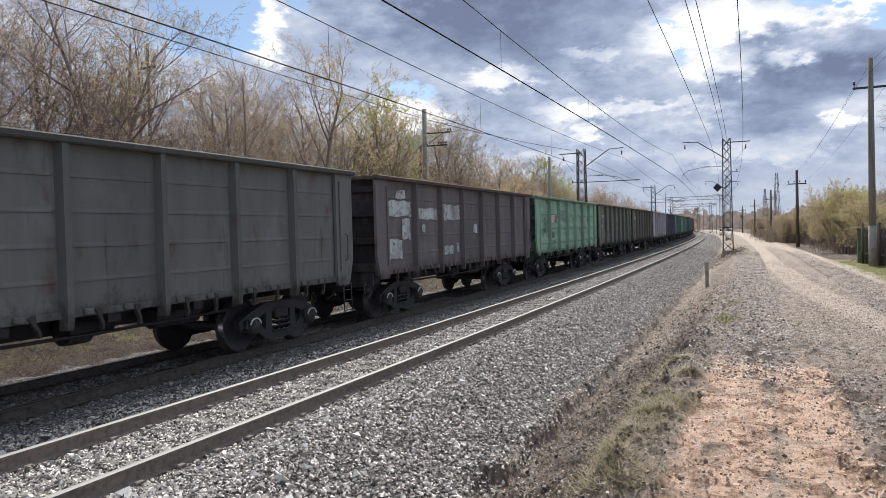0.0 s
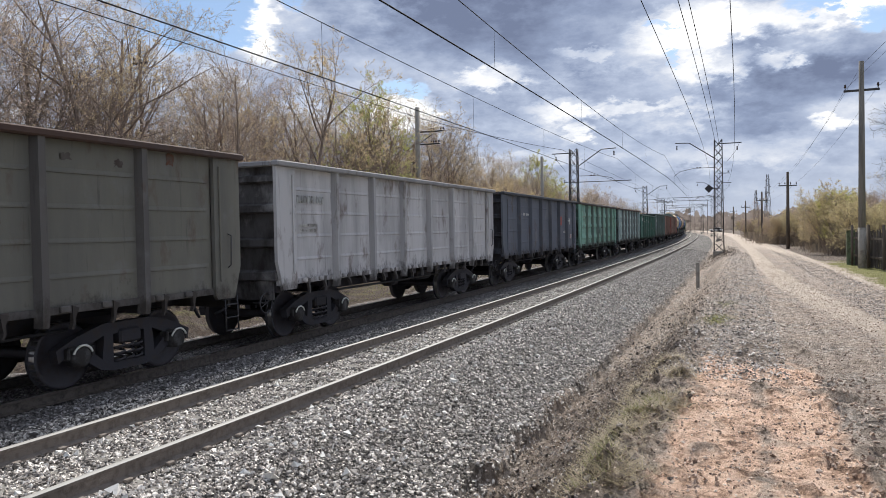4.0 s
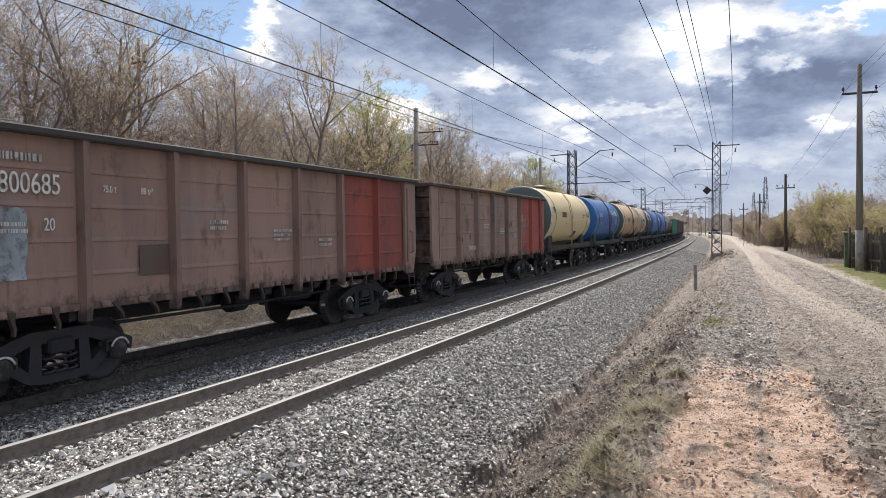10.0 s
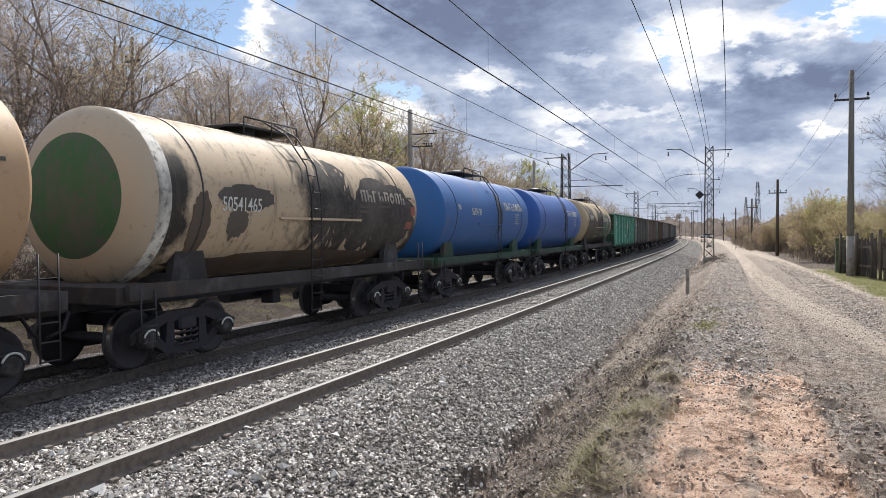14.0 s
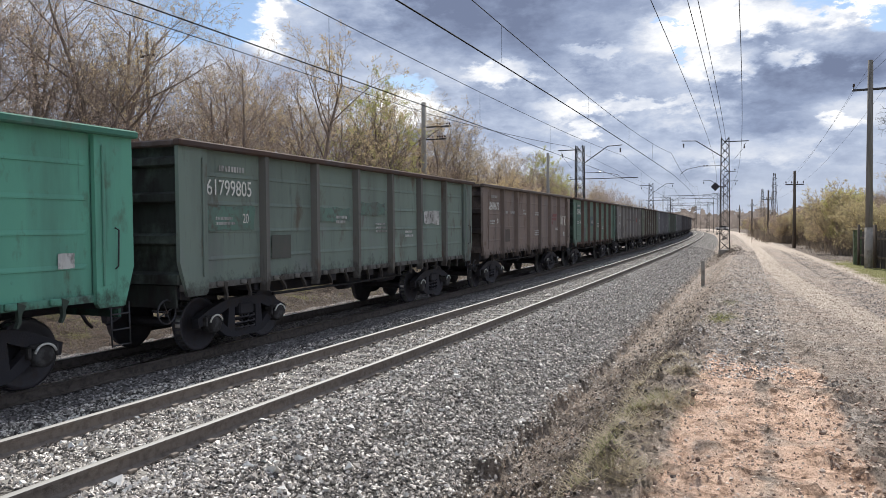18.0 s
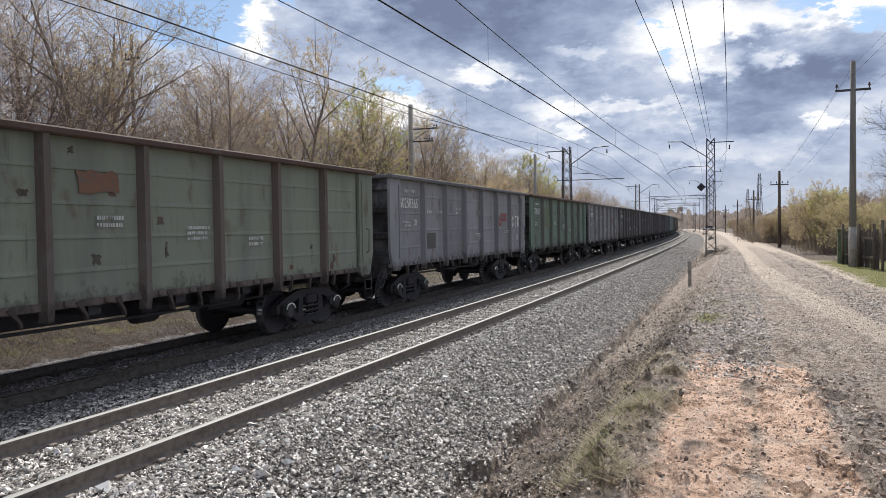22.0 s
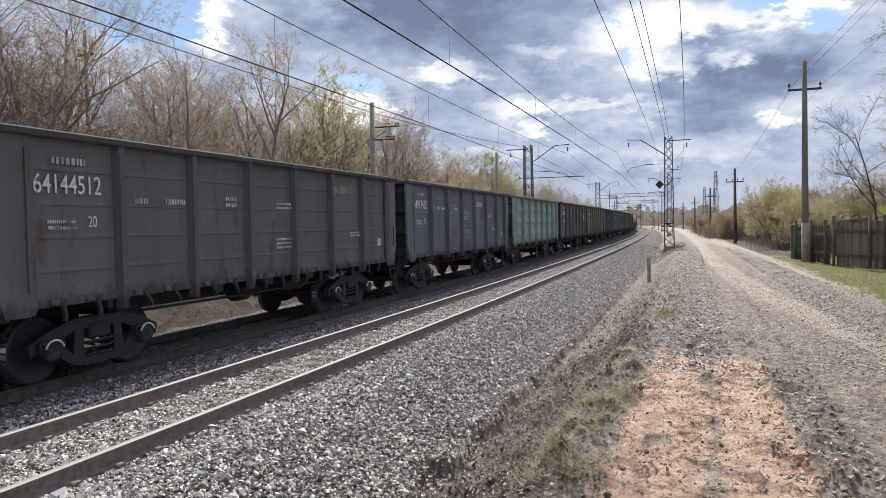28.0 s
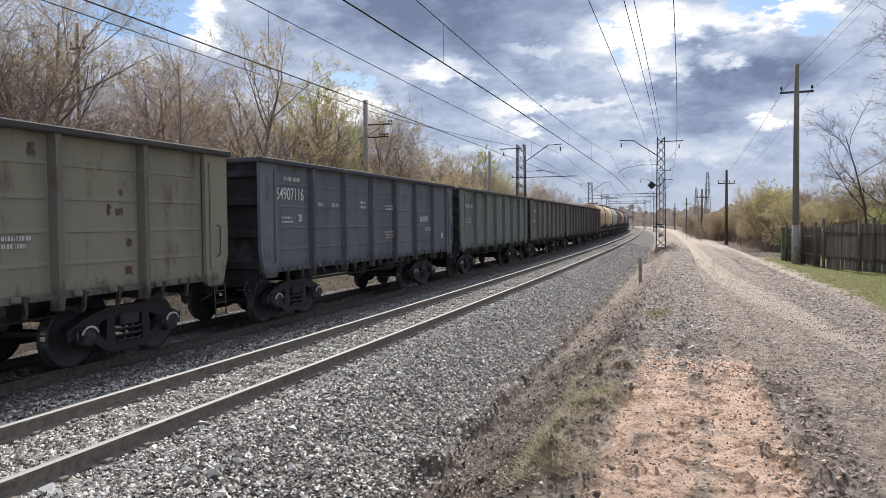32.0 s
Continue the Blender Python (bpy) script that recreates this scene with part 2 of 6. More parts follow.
RAILSIDE = material("rail_web", (0.20, 0.17, 0.145), 0.8, 0.0, [(12, (0.11, 0.09, 0.075), 0.45, 0.7, ONE)], 0.3, 60)
# darker copy of the rail web: the train's shade put into its colour
SHADERAIL = material("shaded_rail", (0.11, 0.093, 0.08), 0.75, 0.1, [(12, (0.04, 0.033, 0.03), 0.45, 0.7, ONE)], 0.3, 60)
CONCRETE = material("concrete", (0.30, 0.28, 0.25), 0.85, 0, [(4, (0.16, 0.14, 0.12), 0.5, 0.75, ONE)], 0.25, 50, 0.1)
GREYSTEEL = material("mast_steel", (0.045, 0.046, 0.05), 0.75, 0.1, [(6, (0.09, 0.055, 0.04), 0.5, 0.75, ONE)], 0.1, 40, 0.1)
DARKSTEEL = material("dark_steel", (0.06, 0.06, 0.065), 0.55, 0.6, [(10, (0.08, 0.05, 0.035), 0.55, 0.75, ONE)])
WIRE = material("wire", (0.018, 0.018, 0.02), 0.85, 0.0, gloss=0.1)
INSULATOR = material("insulator", (0.05, 0.03, 0.025), 0.25, 0.0)
GREYWOOD = material("grey_pole_wood", (0.20, 0.185, 0.165), 0.9, 0, [(5, (0.11, 0.10, 0.09), 0.45, 0.7, (1, 1, 0.12))], 0.35, 70)
OLDWOOD = material("weathered_wood", (0.13, 0.105, 0.085), 0.9, 0, [(5, (0.05, 0.04, 0.033), 0.45, 0.7, (1, 1, 0.12)), (30, (0.18, 0.15, 0.12), 0.55, 0.8, (1, 1, 0.08))], 0.35, 70, 0.28)
BARK = material("bark", (0.255, 0.20, 0.168), 0.9, 0, [(4, (0.12, 0.092, 0.075), 0.45, 0.68, ONE), (9, (0.38, 0.30, 0.235), 0.52, 0.8, ONE)], 0.3, 40, 0.22)
DARKBARK = material("dark_bark", (0.09, 0.075, 0.065), 0.9, 0, [(6, (0.05, 0.04, 0.036), 0.45, 0.7, ONE)], 0.3, 40)


def leaf_material(name, base, other):
    m = bpy.data.materials.new(name)
    m.use_nodes = True
    n, l = m.node_tree.nodes, m.node_tree.links
    bsdf = n["Principled BSDF"]
    bsdf.inputs["Roughness"].default_value = 0.6
    geo = n.new("ShaderNodeNewGeometry")
    mix = n.new("ShaderNodeMix")
    mix.data_type = "RGBA"
    mix.inputs["A"].default_value, mix.inputs["B"].default_value = (*base, 1), (*other, 1)
    l.new(geo.outputs["Random Per Island"], mix.inputs["Factor"])
    l.new(mix.outputs["Result"], bsdf.inputs["Base Color"])
    tr = n.new("ShaderNodeBsdfTranslucent")
    l.new(mix.outputs["Result"], tr.inputs["Color"])
    ms = n.new("ShaderNodeMixShader")
    ms.inputs[0].default_value = 0.55
    l.new(bsdf.outputs[0], ms.inputs[1])
    l.new(tr.outputs[0], ms.inputs[2])
    l.new(ms.outputs[0], n["Material Output"].inputs["Surface"])
    return m


BUD_TAN = leaf_material("tan_buds", (0.64, 0.52, 0.42), (0.42, 0.315, 0.245))
BUD_YELLOW = leaf_material("yellow_green_buds", (0.68, 0.55, 0.33), (0.48, 0.37, 0.22))
BUD_OLIVE = leaf_material("olive_buds", (0.60, 0.52, 0.28), (0.42, 0.35, 0.22))
BUD_GREEN = leaf_material("young_leaves", (0.52, 0.52, 0.17), (0.42, 0.43, 0.16))
GRASS = leaf_material("grass_blades", (0.15, 0.175, 0.045), (0.27, 0.235, 0.10))
STRAW = leaf_material("dry_grass_blades", (0.46, 0.385, 0.235), (0.24, 0.19, 0.115))


# ---- mesh building ----
class Shape:
    """Collects vertices and faces of one mesh."""

    def __init__(self):
        self.v, self.f, self.smooth = [], [], []

    def add(self, verts, faces, smooth=False):
        k = len(self.v)
        self.v += [tuple(p) for p in verts]
        self.f += [tuple(k + i for i in face) for face in faces]
        self.smooth += [smooth] * len(faces)
        return self

    def box(self, c, s, m=None, bevel=0.0):
        x, y, z = (a / 2 for a in s)
        if bevel:
            b = min(bevel, x * 0.9, y * 0.9, z * 0.9)
            vs, fs = [], []
            ring = [(-x + b, -y), (x - b, -y), (x, -y + b), (x, y - b), (x - b, y), (-x + b, y), (-x, y - b), (-x, -y + b)]
            inner = [(px * (1 - b / x), py * (1 - b / y)) for px, py in ring]
            for rr, zz in ((inner, -z), (ring, -z + b), (ring, z - b), (inner, z)):
                vs += [(px, py, zz) for px, py in rr]
            for k in range(3):
                fs += [(k * 8 + i, k * 8 + (i + 1) % 8, k * 8 + 8 + (i + 1) % 8, k * 8 + 8 + i) for i in range(8)]
            fs += [tuple(range(7, -1, -1)), tuple(range(24, 32))]
        else:
            vs = [(i, j, k) for k in (-z, z) for j in (-y, y) for i in (-x, x)]
            fs = [(0, 2, 3, 1), (4, 5, 7, 6), (0, 1, 5, 4), (2, 6, 7, 3), (0, 4, 6, 2), (1, 3, 7, 5)]
        vs = [Vector(p) for p in vs]
        if m:
            vs = [m @ p for p in vs]
        return self.add([p + Vector(c) for p in vs], fs)

    def tube(self, pts, radii, n=6, caps=True):
        pts = [Vector(p) for p in pts]
        if isinstance(radii, (int, float)):
            radii = [radii] * len(pts)
        vs, fs, side = [], [], None
        for i, p in enumerate(pts):
            d = (pts[min(i + 1, len(pts) - 1)] - pts[max(i - 1, 0)])
            d = d.normalized() if d.length > 1e-9 else Vector((0, 0, 1))
            if side is None:
                side = d.orthogonal().normalized()
            side = (side - d * side.dot(d)).normalized()
            other = d.cross(side)
            for k in range(n):
                a = 2 * math.pi * k / n
                vs.append(p + (side * math.cos(a) + other * math.sin(a)) * radii[i])
        for i in range(len(pts) - 1):
            fs += [(i * n + k, i * n + (k + 1) % n, (i + 1) * n + (k + 1) % n, (i + 1) * n + k) for k in range(n)]
        self.add(vs, fs, True)
        if caps and n > 3:
            k = len(self.v) - len(vs)
            self.f += [tuple(k + i for i in range(n - 1, -1, -1)), tuple(k + len(vs) - n + i for i in range(n))]
            self.smooth += [False, False]
        return self

    def lathe(self, prof, axis="y", n=24, c=(0, 0, 0)):
        """prof: (along, radius) pairs turned round an axis."""
        vs, fs = [], []
        for a, r in prof:
            for k in range(n):
                t = 2 * math.pi * k / n
                u, w = r * math.cos(t), r * math.sin(t)
                p = {"y": (u, a, w), "x": (a, u, w), "z": (u, w, a)}[axis]
                vs.append((p[0] + c[0], p[1] + c[1], p[2] + c[2]))
        for i in range(len(prof) - 1):
            fs += [(i * n + k, i * n + (k + 1) % n, (i + 1) * n + (k + 1) % n, (i + 1) * n + k) for k in range(n)]
        return self.add(vs, fs, True)

    def slab(self, outline, y0, y1):
        """A plate in the xz plane, from y0 to y1 thick."""
        n = len(outline)
        vs = [(x, y0, z) for x, z in outline] + [(x, y1, z) for x, z in outline]
        fs = [tuple(range(n)), tuple(range(2 * n - 1, n - 1, -1))] + [(i, n + i, n + (i + 1) % n, (i + 1) % n) for i in range(n)]
        return self.add(vs, fs)

    def mesh(self, name, mat):
        me = bpy.data.meshes.new(name)
        me.from_pydata(self.v, [], self.f)
        me.polygons.foreach_set("use_smooth", self.smooth)
        if mat:
            me.materials.append(mat)
        me.update()
        return me


def part(name, shape, mat, parent, label="", at=(0, 0, 0), colour=None):
    me = shape if isinstance(shape, bpy.types.Mesh) else shape.mesh(name, mat)
    ob = new(name, me)
    ob.parent = parent
    ob.location = at
    if colour:
        ob.color = (*colour, 1)
    return tagged(ob, label) if label else ob


def thing(name, label, category, at=None, group="", kind=""):
    ob = new(name)
    ob.empty_display_size = 0.3
    if at is not None:
        ob.matrix_world = at if isinstance(at, Matrix) else pose(*at)
    return tagged(ob, label, category, group, kind)


# ---- the line of the track ----
BEND_AT = [-40, 0, 40, 80, 120, 160, 220, 300, 420]
BEND = [0.00101, 0.00101, 0.000219, 0.000437, 0.000337, 0.000458, 0.000567, 0.000567, 0.000567]
TRACK_Y, SPACING, CANT = 6.352, 3.497, 0.0
_S = np.arange(-40.0, 421.0)
_K = np.interp(_S, BEND_AT, BEND)
_TH = np.concatenate([[0], np.cumsum((_K[1:] + _K[:-1]) / 2)])
_TH -= _TH[40]
_X = np.concatenate([[0], np.cumsum((np.cos(_TH[1:]) + np.cos(_TH[:-1])) / 2)])
_Y = np.concatenate([[0], np.cumsum((np.sin(_TH[1:]) + np.sin(_TH[:-1])) / 2)])
_X, _Y = _X - _X[40], _Y - _Y[40] + TRACK_Y


def line(s, o=0.0):
    """The place and heading at s metres along the near track, o metres to its left."""
    t = float(np.interp(s, _S, _TH))
    x, y = float(np.interp(s, _S, _X)), float(np.interp(s, _S, _Y))
    if s < -40:
        x, y = x + (s + 40) * math.cos(t), y + (s + 40) * math.sin(t)
    if s > 420:
        x, y = x + (s - 420) * math.cos(t), y + (s - 420) * math.sin(t)
    return x - math.sin(t) * o, y + math.cos(t) * o, t


_FX, _FY = _X - np.sin(_TH) * SPACING, _Y + np.cos(_TH) * SPACING
_FL = np.concatenate([[0], np.cumsum(np.hypot(np.diff(_FX), np.diff(_FY)))])
_FL -= _FL[40]


def far_line(a):
    """The place and heading at a metres along the far track."""
    s = float(np.interp(a, _FL, _S))
    if a < _FL[0]:
        s += a - _FL[0]
    if a > _FL[-1]:
        s += a - _FL[-1]
    return line(s, SPACING)


def along(s, o=0.0, z=0.0, turn=0.0):
    x, y, t = line(s, o)
    return pose(x, y, z, 0, 0, math.degrees(t) + turn)


# ---- ground ----
def waves(x, y, scale, seed, octaves=4):
    """Smooth random height from sums of turned waves, about -1 to 1."""
    rng = np.random.RandomState(seed)
    total = np.zeros(np.broadcast(x, y).shape)
    amp = 1.0
    for k in range(octaves):
        part_sum = 0
        for j in range(5):
            a, ph, f = rng.uniform(0, 2 * math.pi), rng.uniform(0, 6.3), rng.uniform(0.7, 1.4) * 2 * math.pi / scale
            part_sum = part_sum + np.sin(f * (x * math.cos(a) + y * math.sin(a)) + ph)
        total = total + amp * part_sum / 3.0
        amp, scale = amp * 0.5, scale * 0.48
    return total / 2.0


def bank_level(s):
    return np.clip(0.42 - 0.0065 * s, -0.05, 0.55)


LIP_TUFTS = [(8.8, -5.2, 0.30, 0.05), (7.6, -5.5, 0.34, 0.08), (6.9, -5.35, 0.36, 0.09), (6.2, -5.25, 0.30, 0.08), (5.3, -5.35, 0.34, 0.08), (9.0, -5.5, 0.22, 0.06), (10.3, -5.25, 0.25, 0.05)]


def ground_level(s, o):
    s, o = np.asarray(s, float), np.asarray(o, float)
    bank = bank_level(s)
    w = waves(s, o * 0, 5.0, 5, 3)
    lip = -5.36 + 0.18 * w
    z = np.where(o > -1.75, -0.2, 0)
    z = np.where((o <= -1.75) & (o > -3.45), -0.2 + (o + 1.75) * 0.27, z)
    foot = np.clip((-3.45 - o) / 1.0, 0, 1) * 0.26 - 0.66
    z = np.where(o <= -3.45, foot, z)
    rise = np.clip((o + 4.35) / (lip + 4.35), 0, 1)
    rise = rise * rise * (3 - 2 * rise)
    z = np.where(o <= -4.35, foot + rise * (bank + 0.40), z)
    z = np.where((o > 5.2) & (o <= 7.5), -0.2 - (o - 5.2) * 0.10, z)
    z = np.where((o > 7.5), -0.43 + np.clip((o - 7.5) * 0.09, 0, 1.2), z)
    edge = o + 3.44 + 0.15 * waves(s, o * 0, 1.8, 6, 4)
    z = z - 0.21 / (1 + np.exp(np.clip(edge * 55, -50, 50))) * np.clip((o + 4.6) / 0.7, 0, 1)
    rough = np.where(o > -1.7, 0.012, np.where(o > -3.3, 0.025, 0.045))
    rough = np.where((o > 5.4), 0.10, rough)
    rut = np.where((o < -6.6) & (o > -9.9), 0.05 * np.cos((o + 7.1) * 2 * math.pi / 1.7), 0)
    torn = np.clip((-3.3 - o) / 0.2, 0, 1) * np.clip((o + 5.9) / 0.4, 0, 1)
    clods = torn * (0.17 * (np.abs(waves(s * 0.7, o, 0.5, 14, 3)) - 0.3) + 0.075 * (np.abs(waves(s + o, o, 0.17, 15, 2)) - 0.3))
    clods = clods + np.where((o <= -5.5) & (o > -7.4), 0.035, 0.006) * (np.abs(waves(s, o, 0.45, 16, 3)) - 0.3)
    near = np.clip(1.5 - np.abs(s) / 120, 0.1, 1)
    ridge = 0.03 * np.exp(-((o + 7.05) / 0.25) ** 2) * np.clip((9.5 - s) / 2, 0, 1) * (1 + waves(s, o, 0.5, 17, 2))
    heap = heaps(s, o) * (0.05 + 0.035 * np.abs(waves(s, o, 0.16, 18, 2)))
    tuft = sum(h * np.exp(-((s - a) / r) ** 2 - ((o - c) / (r * 0.7)) ** 2) for a, c, r, h in LIP_TUFTS)
    return z + tuft + rough * waves(s, o, 1.1, 9, 4) * near - rut * 0.6 * near * (s > 9) + (clods + ridge + heap) * near


def heaps(s, o):
    """Where lumps of dark soil lie thrown on the red earth."""
    there = np.clip((o + 7.6) / 0.3, 0, 1) * np.clip((-5.3 - o) / 0.3, 0, 1) * np.clip((14 - s) / 3, 0, 1)
    return there * np.clip((waves(s, o, 0.55, 61, 4) - 0.34) / 0.25, 0, 1)


def build_ground():
    ss = np.concatenate([[-3500, -1500, -600, -250, -120], np.arange(-60, 3, 3), np.arange(3, 5, 0.2), np.arange(5, 13, 0.045), np.arange(13, 27, 0.12), np.arange(27, 60, 0.4), np.arange(60, 130, 1.5),
                         np.arange(130, 420, 8), [450, 520, 640, 900, 1400, 2200, 3600]])
    oo = np.concatenate([[-2500, -1200, -500, -220, -120, -70, -45, -32, -24], np.arange(-20, -11, 0.6), np.arange(-11, -7.8, 0.12), np.arange(-7.8, -3.2, 0.045), np.arange(-3.2, -1.5, 0.11),
                         np.arange(-1.5, 5.4, 0.3), np.arange(5.4, 16, 0.5), [18, 22, 28, 36, 50, 80, 140, 260, 500, 900]])
    gs, go = np.meshgrid(ss, oo, indexing="ij")
    gz = ground_level(gs, go)
    pts = []
    for i, s in enumerate(ss):
        x0, y0, t = line(float(s))
        pts.append(np.stack([x0 - math.sin(t) * oo, y0 + math.cos(t) * oo, gz[i]], -1))
    pts = np.concatenate(pts)
    n, m = len(ss), len(oo)
    idx = np.arange(n * m).reshape(n, m)
    faces = np.stack([idx[:-1, :-1], idx[1:, :-1], idx[1:, 1:], idx[:-1, 1:]], -1).reshape(-1, 4)
    me = bpy.data.meshes.new("ground")
    me.from_pydata(pts.tolist(), [], faces.tolist())
    me.polygons.foreach_set("use_smooth", [True] * len(faces))
    # what lies where: stone, red earth, trodden sand, grass; and dark soil, train shade with dirt
    w = waves(gs, go, 2.2, 21, 4)
    stone = np.clip(0.5 + (go + 3.35 + 0.25 * w) / 0.5, 0, 1) * np.where(go > 5.0, np.clip((5.8 - go) / 0.8, 0, 1), 1)
    red = np.maximum(np.exp(-((go + 5.98 + 0.06 * w) / 0.36) ** 4), 0.92 * np.exp(-((go + 6.75) / 0.30) ** 4)) + 0.35 * np.exp(-((go + 6.35) / 0.6) ** 4)
    red = np.clip(red, 0, 1) * np.clip((11.6 - gs) / 2.2, 0, 1) * np.clip(0.82 + 0.5 * w, 0, 1)
    left = np.interp(gs, [9, 12, 13, 15, 18, 24, 37, 80], [9.3, 8.6, 8.45, 8.25, 7.95, 7.5, 7.15, 7.1])
    right = np.interp(gs, [12, 25, 35, 50, 80], [11.0, 10.0, 9.9, 9.5, 8.9])
    sand = np.exp(-((go + left) / 0.42) ** 4) + 0.85 * np.exp(-((go + right) / 0.45) ** 4)
    sand = np.clip(sand * (1.1 + 0.35 * w), 0, 1) * np.clip((gs - 7) / 4, 0, 1)
    sand = np.maximum(sand, np.clip((gs - 55) / 30, 0, 1) * np.clip((-6.2 - go) / 0.5, 0, 1) * np.clip((go + 9.4) / 0.6, 0, 1) * 0.8)
    grass = np.clip((-9.75 - go + 0.35 * w) / 0.6, 0, 1) * np.clip(0.85 + 0.5 * w, 0, 1) * np.clip((46 - gs) / 6, 0.12, 1)
    grass = np.maximum(grass, np.exp(-((go + 5.7) / 0.28) ** 2 - ((gs - 15.3) / 0.9) ** 2) * 0.95)
    grass = np.maximum(grass, np.exp(-((go + 5.75) / 0.22) ** 2 - ((gs - 18.5) / 0.9) ** 2) * 0.7)
    grass = np.maximum(grass, np.clip((go - 6.5) / 3, 0, 0.5) * np.clip(0.5 + w, 0, 1))
    soil = np.clip((-3.1 - go) / 0.9, 0, 1) * np.clip((go + 5.7) / 0.7, 0, 1) * np.clip(0.85 + 0.5 * w, 0, 1) * (1 - 0.28 * np.exp(-((go + 4.0) / 0.36) ** 4))
    soil = soil * np.clip((22 - gs) / 8, 0.4, 1)
    soil = np.maximum(soil, heaps(gs, go) * 0.6)
    soil = np.maximum(soil, 0.28 * np.exp(-((go + 7.4) / 0.36) ** 4) * np.clip((11 - gs) / 2, 0, 1))
    soil = np.maximum(soil, 0.6 * np.exp(-((go + 6.36) / 0.24) ** 4) * np.clip((11.5 - gs) / 2, 0, 1) * np.clip(0.6 + w, 0, 1))
    soil = np.maximum(soil, np.clip((gs - 40) / 6, 0, 0.9) * np.clip((-9.6 - go) / 0.5, 0, 1))
    red = red * (1 - 0.25 * heaps(gs, go))
    soil = np.maximum(soil, np.clip((go - 5.2) / 1.0, 0, 1.0))
    # dark strip under the train: its shade put into the colour, over dirt
    shade_dirt = np.clip((go - 1.75) / 0.5, 0, 1) * np.clip((6.2 - go) / 0.8, 0, 1)
    litter = np.clip((go - 5.3) / 0.8, 0, 1) * np.clip((60 - go) / 20, 0, 1)
    for name, layers in (("cover", (stone, red, sand, grass)), ("cover_more", (soil, shade_dirt, litter, soil * 0))):
        col = np.stack(layers, -1).reshape(-1, 4)
        attr = me.attributes.new(name, "FLOAT_COLOR", "POINT")
        attr.data.foreach_set("color", col.astype(np.float32).ravel())
    me.materials.append(ground_material())
    ob = new("ground", me)
    return tagged(ob, "gravelly earth with ballast bank, ditch and dirt track", "ground", kind="structure")


def ground_material():
    m = bpy.data.materials.new("earth_and_ballast")
    m.use_nodes = True
    n, l = m.node_tree.nodes, m.node_tree.links
    bsdf = n["Principled BSDF"]
    bsdf.inputs["Roughness"].default_value = 0.9
    bsdf.inputs["Specular IOR Level"].default_value = 0.25
    co = n.new("ShaderNodeTexCoord")
    at = n.new("ShaderNodeAttribute")
    at.attribute_name = "cover"
    sep = n.new("ShaderNodeSeparateColor")
    l.new(at.outputs["Color"], sep.inputs[0])
    at2 = n.new("ShaderNodeAttribute")
    at2.attribute_name = "cover_more"
    sep2 = n.new("ShaderNodeSeparateColor")
    l.new(at2.outputs["Color"], sep2.inputs[0])

    def noise_of(scale, detail=6, rough=0.6):
        t = n.new("ShaderNodeTexNoise")
        t.inputs["Scale"].default_value, t.inputs["Detail"].default_value, t.inputs["Roughness"].default_value = scale, detail, rough
        l.new(co.outputs["Object"], t.inputs["Vector"])
        return t.outputs["Fac"]

    def ramp(fac, stops):
        r = n.new("ShaderNodeValToRGB")
        e = r.color_ramp.elements
        e[0].position, e[0].color = stops[0][0], (*stops[0][1], 1)
        e[1].position, e[1].color = stops[-1][0], (*stops[-1][1], 1)
        for p, c in stops[1:-1]:
            e.new(p).color = (*c, 1)
        l.new(fac, r.inputs[0])
        return r.outputs[0]

    def blend(fac, a, b):
        x = n.new("ShaderNodeMix")
        x.data_type = "RGBA"
        l.new(fac, x.inputs["Factor"])
        l.new(a, x.inputs["A"])
        l.new(b, x.inputs["B"])
        return x.outputs["Result"]

    def edge(weight, scale, amount):
        a = n.new("ShaderNodeMath")
        a.operation = "MULTIPLY_ADD"
        l.new(noise_of(scale), a.inputs[0])
        a.inputs[1].default_value = amount
        l.new(weight, a.inputs[2])
        r = n.new("ShaderNodeMapRange")
        r.inputs["From Min"].default_value, r.inputs["From Max"].default_value = 0.5 + amount * 0.5 - 0.2, 0.5 + amount * 0.5 + 0.2
        l.new(a.outputs[0], r.inputs["Value"])
        return r.outputs[0]

    vor = n.new("ShaderNodeTexVoronoi")
    vor.inputs["Scale"].default_value = 22
    l.new(co.outputs["Object"], vor.inputs["Vector"])
    shade = n.new("ShaderNodeSeparateColor")
    l.new(vor.outputs["Color"], shade.inputs[0])
    # bed below the loose stones: shade of their gaps put into its dark colour
    gravel = ramp(shade.outputs[0], [(0.0, (0.03, 0.027, 0.025)), (0.5, (0.09, 0.083, 0.076)), (1.0, (0.30, 0.28, 0.26))])
    shaded_dirty = ramp(shade.outputs[0], [(0.0, (0.08, 0.074, 0.073)), (0.5, (0.18, 0.168, 0.162)), (1.0, (0.36, 0.335, 0.32))])
    earth = ramp(noise_of(9, 11, 0.76), [(0.36, (0.14, 0.108, 0.085)), (0.5, (0.34, 0.275, 0.222)), (0.66, (0.60, 0.505, 0.42))])
    dark = ramp(noise_of(6, 11, 0.76), [(0.36, (0.028, 0.019, 0.014)), (0.48, (0.092, 0.067, 0.051)), (0.57, (0.185, 0.15, 0.124)), (0.68, (0.34, 0.29, 0.245))])
    patch = ramp(noise_of(0.9, 5), [(0.4, (0.0, 0, 0)), (0.62, (1, 1, 1))])
    grit = ramp(shade.outputs[0], [(0.0, (0.10, 0.083, 0.07)), (0.5, (0.26, 0.222, 0.19)), (1.0, (0.56, 0.49, 0.425))])
    earth = blend(patch, earth, grit)
